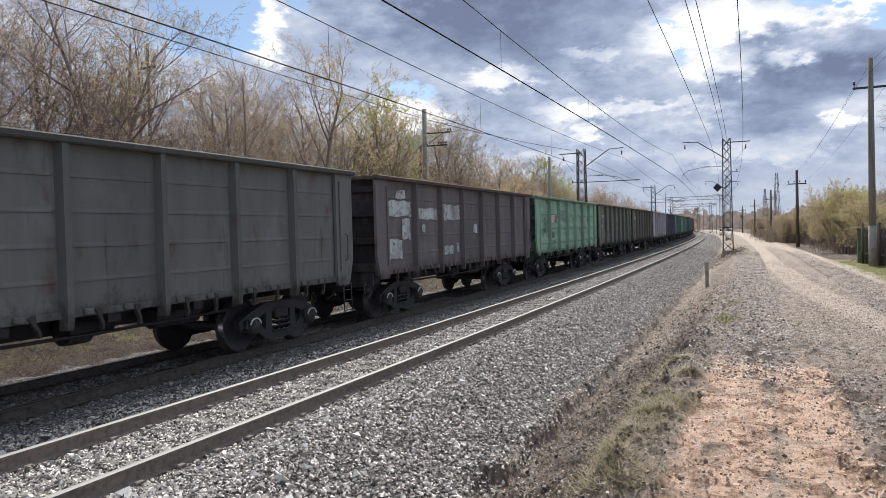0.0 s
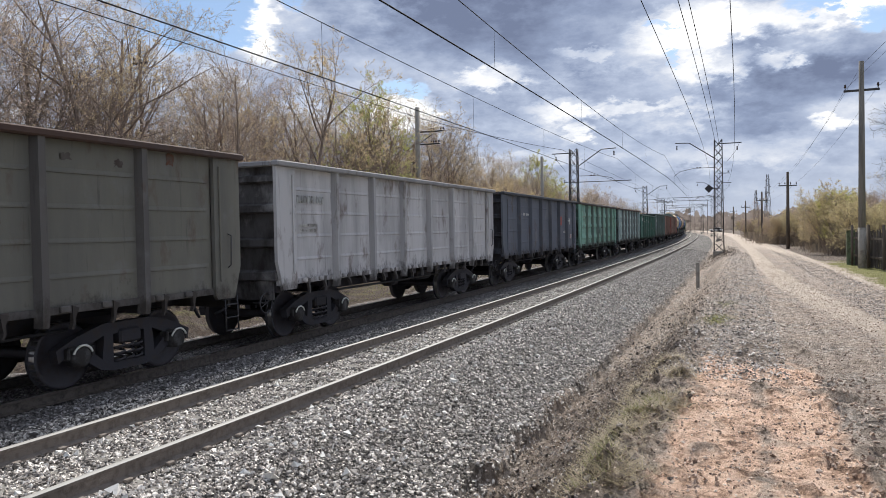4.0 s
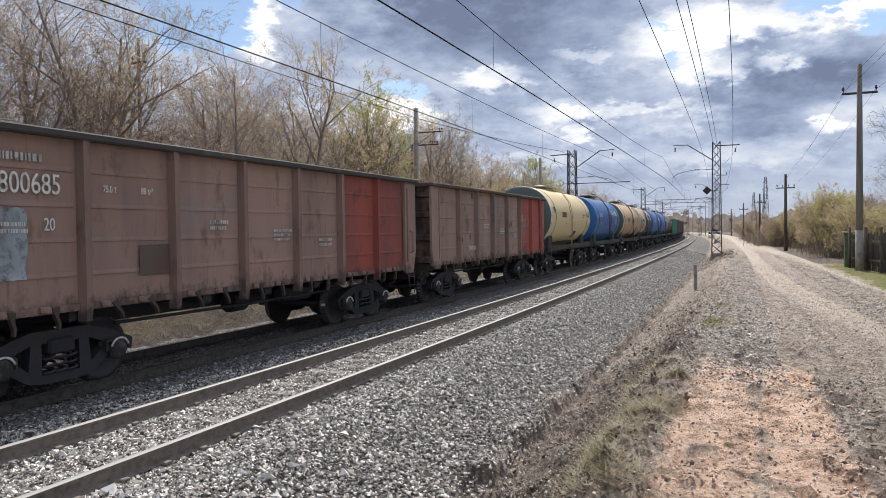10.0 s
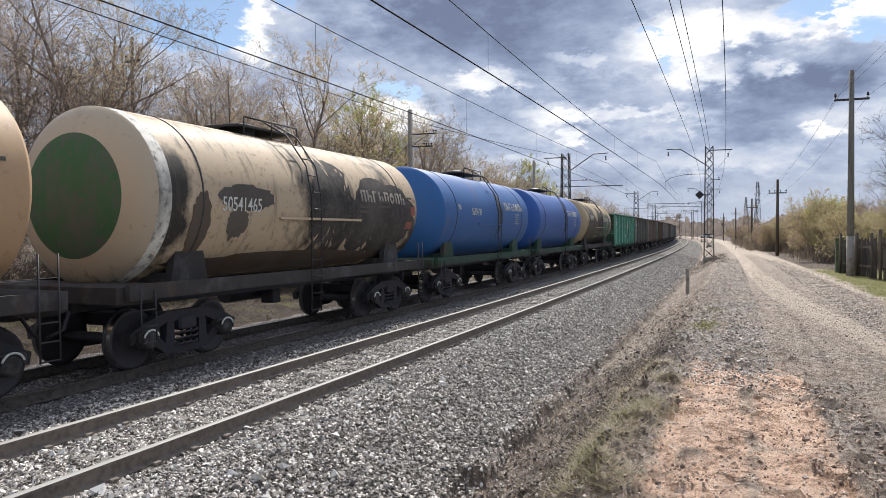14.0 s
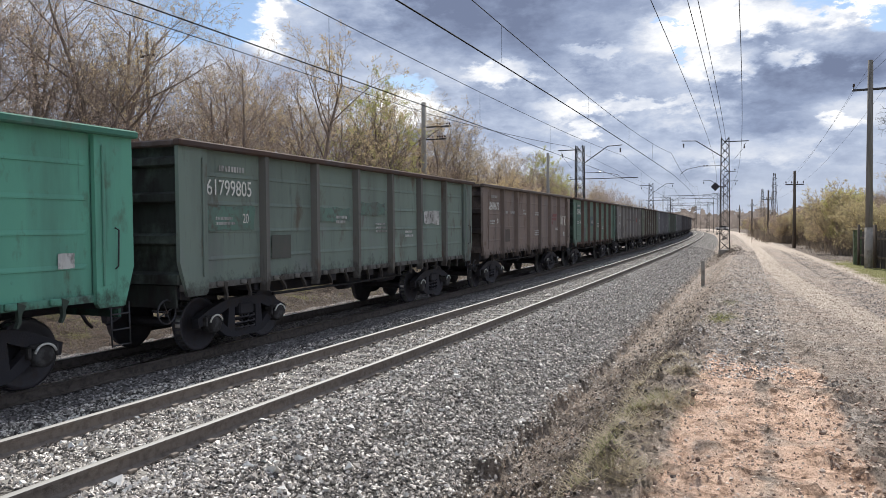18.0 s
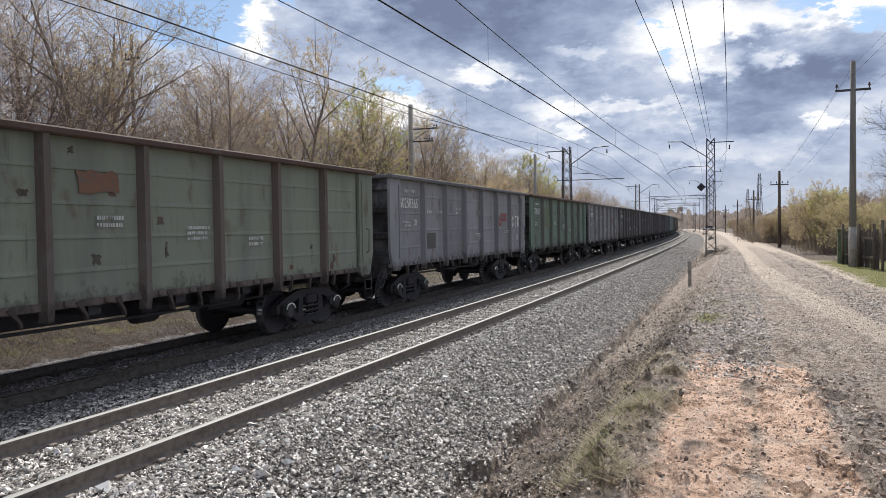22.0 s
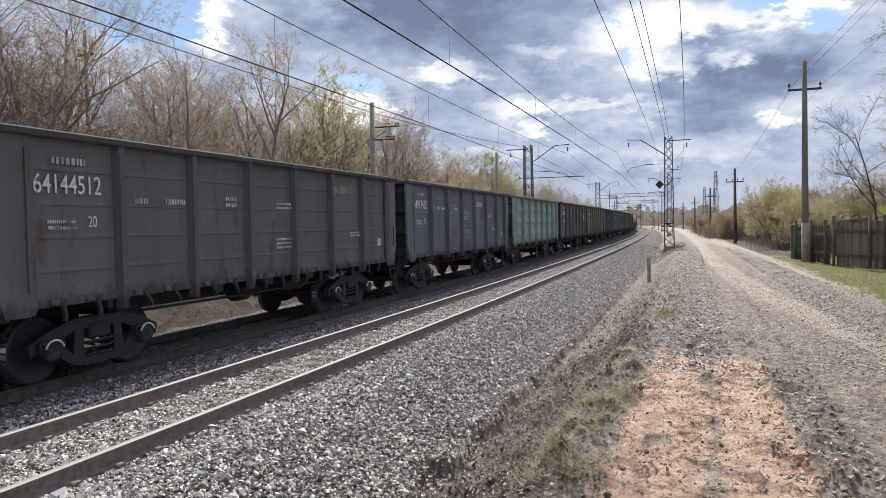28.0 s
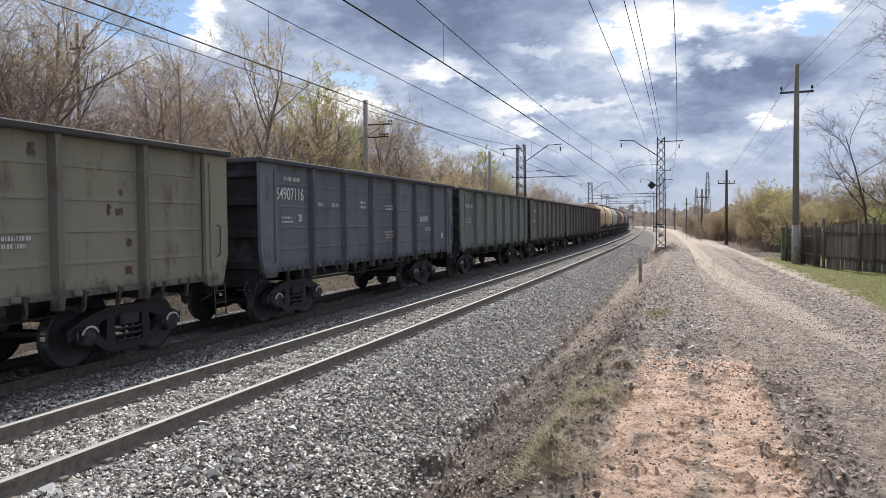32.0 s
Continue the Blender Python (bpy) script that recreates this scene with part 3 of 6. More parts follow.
    red = ramp(noise_of(4.5, 11, 0.78), [(0.36, (0.16, 0.096, 0.066)), (0.43, (0.44, 0.28, 0.19)), (0.50, (0.76, 0.52, 0.38)), (0.66, (0.88, 0.68, 0.54))])
    sand = ramp(noise_of(5, 8, 0.7), [(0.3, (0.33, 0.27, 0.215)), (0.7, (0.56, 0.475, 0.395))])
    grass = ramp(noise_of(14, 8, 0.7), [(0.36, (0.07, 0.065, 0.03)), (0.5, (0.16, 0.165, 0.045)), (0.66, (0.30, 0.26, 0.12))])
    c = blend(edge(sep.outputs[2], 3, 0.6), earth, sand)
    c = blend(edge(sep2.outputs[0], 3, 1.1), c, dark)
    leaves = ramp(noise_of(8, 12, 0.8), [(0.36, (0.016, 0.012, 0.010)), (0.50, (0.062, 0.043, 0.032)), (0.58, (0.115, 0.082, 0.058)), (0.68, (0.24, 0.19, 0.14))])
    c = blend(edge(sep2.outputs[2], 3, 0.7), c, leaves)
    c = blend(edge(sep.outputs[1], 3.5, 1.3), c, red)
    c = blend(edge(at.outputs["Alpha"], 6, 0.7), c, grass)
    c = blend(edge(sep.outputs[0], 5, 0.9), c, gravel)
    c = blend(edge(sep2.outputs[1], 6, 0.5), c, shaded_dirty)
    l.new(c, bsdf.inputs["Base Color"])
    b1 = n.new("ShaderNodeBump")
    b1.inputs["Strength"].default_value, b1.inputs["Distance"].default_value = 0.9, 0.03
    l.new(vor.outputs["Distance"], b1.inputs["Height"])
    b2 = n.new("ShaderNodeBump")
    b2.inputs["Strength"].default_value, b2.inputs["Distance"].default_value = 1.0, 0.065
    l.new(noise_of(14, 12, 0.82), b2.inputs["Height"])
    l.new(b1.outputs[0], b2.inputs["Normal"])
    l.new(b2.outputs[0], bsdf.inputs["Normal"])
    return m


ground = build_ground()


def stone_material(name, dark, mid, light):
    m = bpy.data.materials.new(name)
    m.use_nodes = True
    n, l = m.node_tree.nodes, m.node_tree.links
    bsdf = n["Principled BSDF"]
    bsdf.inputs["Roughness"].default_value = 0.75
    geo = n.new("ShaderNodeNewGeometry")
    r = n.new("ShaderNodeValToRGB")
    e = r.color_ramp.elements
    e[0].color, e[1].color = (*dark, 1), (*light, 1)
    e.new(0.55).color = (*mid, 1)
    l.new(geo.outputs["Random Per Island"], r.inputs[0])
    l.new(r.outputs[0], bsdf.inputs["Base Color"])
    return m


def scatter_stones(name, label, count, s_range, o_range, sizes, mat, seed, fall=1.0, sink=0.3):
    """Loose broken stones lying on the ground, thick near the camera."""
    rng = np.random.RandomState(seed)
    u = rng.rand(count)
    s = s_range[0] * (s_range[1] / s_range[0]) ** (u ** fall)
    o = rng.uniform(o_range[0], o_range[1], count)
    size = rng.uniform(sizes[0], sizes[1], count) * (1 + 0.6 * (rng.rand(count) > 0.96))
    z = ground_level(s, o) + size * (0.5 - sink)
    x0, y0, t = np.interp(s, _S, _X), np.interp(s, _S, _Y), np.interp(s, _S, _TH)
    base = np.stack([x0 - np.sin(t) * o, y0 + np.cos(t) * o, z], -1)
    octa = np.array([(1, 0, 0), (-1, 0, 0), (0, 1, 0), (0, -1, 0), (0, 0, 1), (0, 0, -1)], float)
    v = octa[None] * rng.uniform(0.5, 1.0, (count, 6, 1)) * rng.uniform(0.55, 1.15, (count, 1, 3)) + rng.uniform(-0.28, 0.28, (count, 6, 3))
    q = rng.randn(count, 4)
    q /= np.linalg.norm(q, axis=1)[:, None]
    w, x, y, zq = q.T
    rot = np.stack([1 - 2 * (y * y + zq * zq), 2 * (x * y - w * zq), 2 * (x * zq + w * y), 2 * (x * y + w * zq), 1 - 2 * (x * x + zq * zq), 2 * (y * zq - w * x),
                    2 * (x * zq - w * y), 2 * (y * zq + w * x), 1 - 2 * (x * x + y * y)], -1).reshape(-1, 3, 3)
    v = np.einsum("nij,nkj->nki", rot, v) * size[:, None, None]
    v[:, :, 2] *= 0.9
    v = (v + base[:, None]).reshape(-1, 3)
    tri = np.array([(0, 2, 4), (2, 1, 4), (1, 3, 4), (3, 0, 4), (2, 0, 5), (1, 2, 5), (3, 1, 5), (0, 3, 5)])
    f = (tri[None] + 6 * np.arange(count)[:, None, None]).reshape(-1, 3)
    me = bpy.data.meshes.new(name)
    me.vertices.add(len(v))
    me.vertices.foreach_set("co", v.ravel())
    me.loops.add(f.size)
    me.loops.foreach_set("vertex_index", f.ravel().astype(np.int32))
    me.polygons.add(len(f))
    me.polygons.foreach_set("loop_start", np.arange(0, f.size, 3, dtype=np.int32))
    me.polygons.foreach_set("loop_total", np.full(len(f), 3, dtype=np.int32))
    me.polygons.foreach_set("use_smooth", np.zeros(len(f), dtype=bool))
    me.update(calc_edges=True)
    me.materials.append(mat)
    return tagged(new(name, me), label, "gravel", kind="stuff")


STONE = stone_material("ballast_stone", (0.052, 0.045, 0.04), (0.41, 0.37, 0.33), (0.92, 0.865, 0.80))
# far-track stones, darkened with the train's shade and dirt
DARKSTONE = stone_material("shaded_dirty_stone", (0.08, 0.074, 0.074), (0.24, 0.222, 0.215), (0.50, 0.47, 0.455))
CLOD = stone_material("earth_clod", (0.15, 0.10, 0.074), (0.44, 0.325, 0.245), (0.72, 0.60, 0.50))
scatter_stones("ballast_stones", "grey crushed-stone ballast on the track bed", 105000, (4.5, 80), (-3.5, 1.95), (0.017, 0.039), STONE, 31)
scatter_stones("sooty_ballast_stones", "dirty ballast under the train, darkened with its shade", 22000, (4.5, 40), (1.9, 5.4), (0.015, 0.034), DARKSTONE, 32)
scatter_stones("earth_clods", "loose clods and pebbles on the dirt verge", 26000, (4.0, 42), (-9.8, -3.3), (0.006, 0.022), CLOD, 33)
scatter_stones("verge_rubble", "broken stones heaped along the verge", 500, (4.0, 9.5), (-7.5, -6.8), (0.012, 0.04), CLOD, 34)
scatter_stones("ditch_gravel", "spilled ballast and grit along the ditch", 6000, (4.3, 45), (-4.6, -3.2), (0.008, 0.030), STONE, 37, sink=0.4)
scatter_stones("road_pebbles", "pale pebbles strewn over the dirt track", 9000, (9, 60), (-9.5, -8.5), (0.008, 0.026), stone_material("road_pebble", (0.10, 0.088, 0.08), (0.28, 0.255, 0.235), (0.62, 0.58, 0.54)), 38, sink=0.4)
scatter_stones("verge_pebbles", "grey pebbles and spilled ballast on the verge", 14000, (9, 60), (-6.7, -5.3), (0.009, 0.03), STONE, 40, sink=0.4)
scatter_stones("bank_clods", "dark earth clods on the bank and ditch side", 4200, (4.3, 26), (-5.3, -3.6), (0.015, 0.05), stone_material("dark_clod", (0.06, 0.048, 0.04), (0.15, 0.125, 0.105), (0.34, 0.29, 0.25)), 36, sink=0.55)
scatter_stones("bank_lumps", "large dark lumps of turf and soil along the ditch edges", 220, (4.6, 26), (-5.8, -5.2), (0.02, 0.05), stone_material("soil_lump", (0.05, 0.04, 0.034), (0.11, 0.088, 0.072), (0.24, 0.185, 0.15)), 41, sink=0.6)
scatter_stones("pale_stones", "a few larger pale stones among the ballast", 260, (4.5, 30), (-3.2, 1.2), (0.04, 0.075), material("pale_stone", (0.66, 0.65, 0.62), 0.8, 0, [(15, (0.4, 0.38, 0.35), 0.5, 0.8, ONE)]), 35)


# ---- rails and sleepers ----
def rail(s0, s1, o, side, label):
    """One running rail: head, web and foot swept along the track."""
    ob = thing("rail", label, "rail", group="running rails")
    prof_side = [(-0.037, -0.012), (-0.034, -0.042), (-0.010, -0.052), (-0.009, -0.145), (-0.066, -0.168), (-0.066, -0.18), (0.066, -0.18), (0.066, -0.168),
                 (0.009, -0.145), (0.010, -0.052), (0.034, -0.042), (0.037, -0.012)]
    prof_top = [(0.037, -0.012), (0.026, -0.002), (0.0, 0.0), (-0.026, -0.002), (-0.037, -0.012)]
    marks = list(np.arange(s0, 60, 2.0)) + list(np.arange(60, s1, 5.0))
    for nm, prof, mat in (("rail_web", prof_side, side), ("rail_head", prof_top, RAILTOP if side == RAILSIDE else TREAD)):
        sh = Shape()
        vs, fs, k = [], [], len(prof)
        for s in marks:
            x, y, t = line(s, o)
            vs += [(x - math.sin(t) * a, y + math.cos(t) * a, b) for a, b in prof]
        for i in range(len(marks) - 1):
            fs += [(i * k + j, (i + 1) * k + j, (i + 1) * k + j + 1, i * k + j + 1) for j in range(k - 1)]
        sh.add(vs, fs, nm == "rail_head")
        part(nm, sh, mat, ob)
    return ob


for off in (-0.76, 0.76):
    rail(-60, 418, off, RAILSIDE, "long steel running rail, worn grey on top")
for off in (SPACING - 0.76, SPACING + 0.76):
    rail(-60, 418, off, SHADERAIL, "long steel rail with the train's shade in its colour")

SLEEPER = material("sleeper_concrete", (0.23, 0.22, 0.20), 0.9, 0, [(6, (0.09, 0.08, 0.07), 0.45, 0.7, ONE)], 0.3, 50, 0.15)


def build_sleepers():
    sh = Shape().box((0, 0, -0.257), (0.26, 2.6, 0.13), bevel=0.02)
    me = sh.mesh("sleeper", SLEEPER)
    clip = Shape().box((0, 0.0, 0.0), (0.10, 0.05, 0.035), bevel=0.008).mesh("rail_clip", RAILSIDE)
    for o, s0, s1 in ((0.0, 3.0, 62.0),):
        s = s0
        while s < s1:
            ob = new("sleeper", me)
            ob.matrix_world = along(s, o)
            tagged(ob, "concrete sleeper sunk in ballast under the rails", "sleeper", "track sleepers")
            for off in (-0.86, -0.66, 0.66, 0.86):
                part("rail_clip", clip, None, ob, at=(0, off, -0.165))
            s += 0.545


build_sleepers()


# ---- wagons ----
POSTS = (-4.25, -2.55, -0.85, 0.85, 2.55, 4.25)
HALF = 6.45


_HALF_FRAME = [(1.27, 0.60), (0.95, 0.74), (0.72, 0.81), (0.46, 0.88), (0.30, 0.88),      # top edge
               (1.24, 0.43), (1.00, 0.52), (0.78, 0.59), (0.46, 0.71), (0.30, 0.71),      # under the top chord
               (0.50, 0.36), (0.30, 0.29), (0.52, 0.21), (0.30, 0.17)]                    # lower chord
FRAME_OUTLINE = _HALF_FRAME + [(-a, c) for a, c in _HALF_FRAME]
_Q = [(0, 1, 6, 5), (1, 2, 7, 6), (2, 3, 8, 7), (3, 4, 9, 8), (8, 9, 11, 10), (10, 11, 13, 12), (6, 7, 10, 12)]
FRAME_PATCHES = _Q + [tuple(14 + i for i in reversed(q)) for q in _Q] + [(4, 18, 23, 9), (11, 25, 27, 13)]


def casting(points, patches, y0, y1):
    """A plate with openings: patches over shared corners in the xz plane, given thickness along y."""
    n = len(points)
    count = {}
    for q in patches:
        for a, c in zip(q, q[1:] + q[:1]):
            count[(a, c)] = count.get((a, c), 0) + 1
    faces = [tuple(reversed(q)) for q in patches] + [tuple(n + i for i in q) for q in patches]
    faces += [(a, c, n + c, n + a) for (a, c) in count if (c, a) not in count]
    return Shape().add([(x, y0, z) for x, z in points] + [(x, y1, z) for x, z in points], faces)


def bogie_into(wagon, x, whitened=True):
    sh = Shape().box((0, 0, 0.66), (0.42, 2.3, 0.22), bevel=0.03)
    bogie = part("bogie", sh, FRAMEBLACK, wagon, "black cast-steel two-axle bogie", at=(x, 0, 0))
    for y in (-1.03, 1.03):
        part("side_frame", casting(FRAME_OUTLINE, FRAME_PATCHES, y - 0.075, y + 0.075), FRAMEBLACK, bogie, "cast bogie side frame with spring window")
    for ax in (-0.925, 0.925):
        w = Shape()
        for y in (-1, 1):
            prof = [(y * 0.70, 0.10), (y * 0.70, 0.34), (y * 0.715, 0.40), (y * 0.695, 0.505), (y * 0.72, 0.505), (y * 0.73, 0.478), (y * 0.83, 0.472), (y * 0.835, 0.42), (y * 0.80, 0.38),
                    (y * 0.775, 0.16), (y * 0.83, 0.14), (y * 0.84, 0.0)]
            w.lathe(prof, "y", 28)
        w.lathe([(-1.1, 0.0), (-1.1, 0.075), (-0.8, 0.085), (0.8, 0.085), (1.1, 0.075), (1.1, 0.0)], "y", 12)
        part("wheelset", w, WHEELSTEEL, bogie, "pair of steel wheels on an axle", at=(ax, 0, 0.475))
        tr = Shape().lathe([(-0.728, 0.4785), (-0.832, 0.4725)], "y", 28)
        part("tread", tr, TREAD, bogie, "bright worn wheel tread", at=(ax, 0, 0.475))
        bx = Shape().lathe([(-1.12, 0.155), (-1.20, 0.145), (-1.22, 0.10), (-1.225, 0.0)], "y", 16)
        bx.lathe([(-1.0, 0.155), (-1.12, 0.155)], "y", 16)
        bx.box((0, -1.08, 0.13), (0.36, 0.2, 0.06), bevel=0.02)
        bx.box((-0.2, -1.1, 0.06), (0.05, 0.17, 0.16), bevel=0.015)
        bx.box((0.2, -1.1, 0.06), (0.05, 0.17, 0.16), bevel=0.015)
        box = part("axle_box", bx, BOXPAINT, bogie, "axle box with flaking paint", at=(ax, 0, 0.475))
        if whitened:
            rim = Shape().tube([(0.165 * math.cos(a), -1.215, 0.165 * math.sin(a)) for a in np.linspace(0.35, 2.8, 9)], 0.017, 5)
            part("box_rim", rim, WHITEMARK, bogie, "white painted arc over the axle box", at=(ax, 0, 0.475))
    for k in (-0.17, 0.0, 0.17):
        pts = [(0.085 * math.cos(a), 0.085 * math.sin(a) - 1.06, 0.0475 * a / math.pi) for a in np.linspace(0, 10.5 * math.pi / 1.6, 52)]
        part("spring", Shape().tube(pts, 0.02, 5), WHEELSTEEL, bogie, at=(k, 0, 0.255))
    return bogie


def coupler_into(wagon, side):
    s = side
    sh = Shape().box((s * (HALF - 0.05), 0, 1.04), (0.5, 0.22, 0.24), bevel=0.03)
    sh.box((s * (HALF + 0.17), -0.05, 1.04), (0.28, 0.34, 0.3), bevel=0.06)
    sh.tube([(s * (HALF + 0.02), -0.35, 0.98), (s * (HALF + 0.14), -0.40, 0.72), (s * (HALF + 0.32), -0.30, 0.62)], 0.028, 8)
    part("coupler", sh, FRAMEBLACK, wagon, "automatic coupler with brake hose")


def pressed_sheet(x0, x1, rows, base, inset):
    """One steel sheet facing -y: its outline flat, its middle pressed to the depths in rows of (z, depth)."""
    xs = [x0, x0 + inset * 0.4, x0 + inset, x1 - inset, x1 - inset * 0.4, x1]
    vs, fs, n = [], [], len(rows)
    for k, x in enumerate(xs):
        for z, d in rows:
            vs.append((x, base - (d if k in (2, 3) else 0.0), z))
    for k in range(5):
        fs += [(k * n + r, (k + 1) * n + r, (k + 1) * n + r + 1, k * n + r + 1) for r in range(n - 1)]
    m = len(vs)
    vs += [(x0, base + 0.02, rows[0][0]), (x1, base + 0.02, rows[0][0]), (x1, base + 0.02, rows[-1][0]), (x0, base + 0.02, rows[-1][0])]
    e = 5 * n
    fs += [(m, m + 3, m + 2, m + 1), (m, m + 1, e) + tuple(k * n for k in range(4, -1, -1)), (m + 3,) + tuple(k * n + n - 1 for k in range(6)) + (m + 2,),
           (m,) + tuple(range(n)) + (m + 3,), (m + 1, m + 2) + tuple(e + r for r in range(n - 1, -1, -1))]
    return Shape().add(vs, fs)


SEAMED = [(1.24, 0), (1.60, 0), (1.605, 0.016), (1.625, 0.016), (1.67, 0), (2.06, 0), (2.065, 0.016), (2.085, 0.016), (2.13, 0), (2.52, 0), (2.525, 0.016), (2.545, 0.016), (2.59, 0),
          (2.99, 0), (2.995, 0.016), (3.015, 0.016), (3.06, 0), (3.43, 0)]
PRESSED = [(1.24, 0), (1.50, 0), (1.56, 0.055), (1.66, 0.055), (1.84, 0), (1.98, 0), (1.985, 0.012), (2.0, 0.012), (2.02, 0), (2.14, 0), (2.20, 0.055), (2.30, 0.055), (2.48, 0),
           (2.74, 0), (2.80, 0.055), (2.90, 0.055), (3.08, 0), (3.43, 0)]


def gondola(style, top=3.43):
    """A four-axle open wagon: side away from the camera in one piece, near side in its panels and posts."""
    w = thing("gondola_wagon", "four-axle open steel freight wagon on rails", "freight wagon", group="wagons of the freight train")
    up = lambda z: 1.24 + (z - 1.24) * (top - 1.24) / 2.19 if z > 1.24 else z
    ring = [(-6.30, -1.43), (6.30, -1.43), (6.30, 1.47), (-6.30, 1.47)]
    inner = [(-6.25, -1.40), (6.25, -1.40), (6.25, 1.44), (-6.25, 1.44)]
    vs = [(x, y, z) for pts, z in ((ring, 1.22), (ring, top + 0.01), (inner, top + 0.01), (inner, 1.30)) for x, y in pts]
    fs = [(3, 2, 1, 0), (12, 13, 14, 15)] + [(k * 4 + i, k * 4 + (i + 1) % 4, k * 4 + 4 + (i + 1) % 4, k * 4 + 4 + i) for k in range(3) for i in range(4)]
    part("body_shell", Shape().add(vs, fs), PAINT, w)
    for x in POSTS:
        part("side_post", Shape().box((x, 1.53, (top + 0.97) / 2), (0.14, 0.11, top - 1.07)), PAINT, w)
    for sx in (-1, 1):
        # ribbed end wall swept across the wagon
        prof = [(1.23, 0), (1.25, 0.12), (1.40, 0.12), (1.45, 0), (1.86, 0), (1.90, 0.11), (2.02, 0.11), (2.06, 0), (2.52, 0), (2.56, 0.11), (2.68, 0.11), (2.72, 0), (3.10, 0), (3.14, 0.10), (3.24, 0.10), (3.28, 0), (3.43, 0)]
        prof = [(up(z), d) for z, d in prof]
        n = len(prof)
        vs = [(sx * (6.31 + d), y, z) for y in (-1.45, 1.45) for z, d in prof]
        fs = [(r, r + 1, n + r + 1, n + r) if sx < 0 else (r, n + r, n + r + 1, r + 1) for r in range(n - 1)]
        vs += [(sx * 6.29, -1.45, 1.23), (sx * 6.29, -1.45, top)]
        fs.append(tuple(range(n)) + (2 * n + 1, 2 * n))
        part("end_wall", Shape().add(vs, fs), ENDPAINT, w, "ribbed end wall darkened with gap shade and coal dust")
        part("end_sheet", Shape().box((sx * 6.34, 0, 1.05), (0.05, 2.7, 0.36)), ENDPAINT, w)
    edges = [-5.8, *POSTS, 5.8]
    for a, c in zip(edges, edges[1:]):
        part("side_panel", pressed_sheet(a + 0.02, c - 0.02, [(up(z), d) for z, d in (PRESSED if style else SEAMED)], -1.452, 0.22 if style else 0.13), PAINT, w)
    for x in POSTS:
        p = Shape()
        sec = [(-0.08, -1.45), (-0.052, -1.585), (0.052, -1.585), (0.08, -1.45)]
        vs = [(x + a, y, z) for z in (1.16, top) for a, y in sec] + [(x + a * 0.9, y + 0.02, 0.99) for a, y in sec]
        p.add(vs, [(0, 1, 5, 4), (1, 2, 6, 5), (2, 3, 7, 6), (8, 9, 1, 0), (9, 10, 2, 1), (10, 11, 3, 2), (11, 10, 9, 8), (4, 5, 6, 7), (0, 4, 7, 3), (8, 0, 3, 11)])
        part("side_post", p, PAINT, w)
    for sx in (-1, 1):
        out = [(sx * 5.8, top), (sx * 6.45, top), (sx * 6.45, 1.60), (sx * 6.28, 1.05), (sx * 5.85, 1.05), (sx * 5.8, 1.12)]
        part("corner_plate", Shape().slab(out if sx < 0 else out[::-1], -1.53, -1.46), PAINT, w)
        part("corner_lock", Shape().box((sx * 5.92, -1.545, (top + 1.2) / 2), (0.03, 0.03, top - 1.5), bevel=0.008), PAINT, w)
    for y in (-1.54, 1.54):
        part("top_rail", Shape().box((0, y, top + 0.045), (13.0, 0.17, 0.105), bevel=0.02), PAINT, w, "rolled-steel top rail")
    for sx in (-1, 1):
        part("top_rail", Shape().box((sx * 6.41, 0, top + 0.04), (0.15, 2.88, 0.1), bevel=0.02), PAINT, w)
    for y in (-1.45, 1.45):
        part("side_sill", Shape().box((0, y, 1.19), (12.7, 0.07, 0.1)), PAINT, w)
    under = Shape()
    for y in (-0.22, 0.22):
        under.box((0, y, 1.06), (12.8, 0.09, 0.34))
    for x in (-6.22, -4.325, -1.7, 0, 1.7, 4.325, 6.22):
        under.box((x, 0, 1.1), (0.22, 2.8, 0.2))
    # plain black block added for hung gear and the shade of the underside
    under.box((0, 0, 0.98), (7.4, 0.9, 0.36))
    part("underframe", under, FRAMEBLACK, w)
    part("brake_rod", Shape().tube([(-3.2, -0.9, 0.82), (0.2, -0.9, 0.80), (3.4, -0.9, 0.84)], 0.028, 6), DARKSTEEL, w)
    part("brake_cylinder", Shape().tube([(-0.3, -0.7, 0.85), (0.1, -0.7, 0.85), (0.1, -0.7, 0.85), (0.55, -0.7, 0.85)], [0.19, 0.19, 0.12, 0.10], 12), FRAMEBLACK, w)
    part("air_tank", Shape().tube([(1.3, -0.75, 0.86), (2.3, -0.75, 0.86)], 0.16, 12), FRAMEBLACK, w)
    hook = Shape()
    hook.slab([(-0.06, 0.0), (0.06, 0.0), (0.045, -0.12), (0.075, -0.22), (0.06, -0.30), (0.03, -0.30), (0.035, -0.22), (-0.005, -0.13)], -1.50, -1.44)
    hook = hook.mesh("hatch_hook", PAINT)
    hinge = Shape().box((0, -1.50, 1.20), (0.16, 0.05, 0.09), bevel=0.012).mesh("hatch_hinge", PAINT)
    for a, c in zip(edges, edges[1:]):
        for f in (0.3, 0.7):
            part("hatch_hook", hook, None, w, at=(a + (c - a) * f, 0, 1.22)).rotation_euler = (0, radians(23 * math.sin(7 * a + 31 * f)), 0)
            part("hatch_hinge", hinge, None, w, at=(a + (c - a) * (f - 0.1), 0, 0))
    bogie_into(w, -4.325)
    bogie_into(w, 4.325)
    for sx in (-1, 1):
        coupler_into(w, sx)
    lad = Shape()
    for x in (6.05, 6.37):
        lad.tube([(x, -1.5, 1.1), (x, -1.52, 0.48)], 0.014, 6)
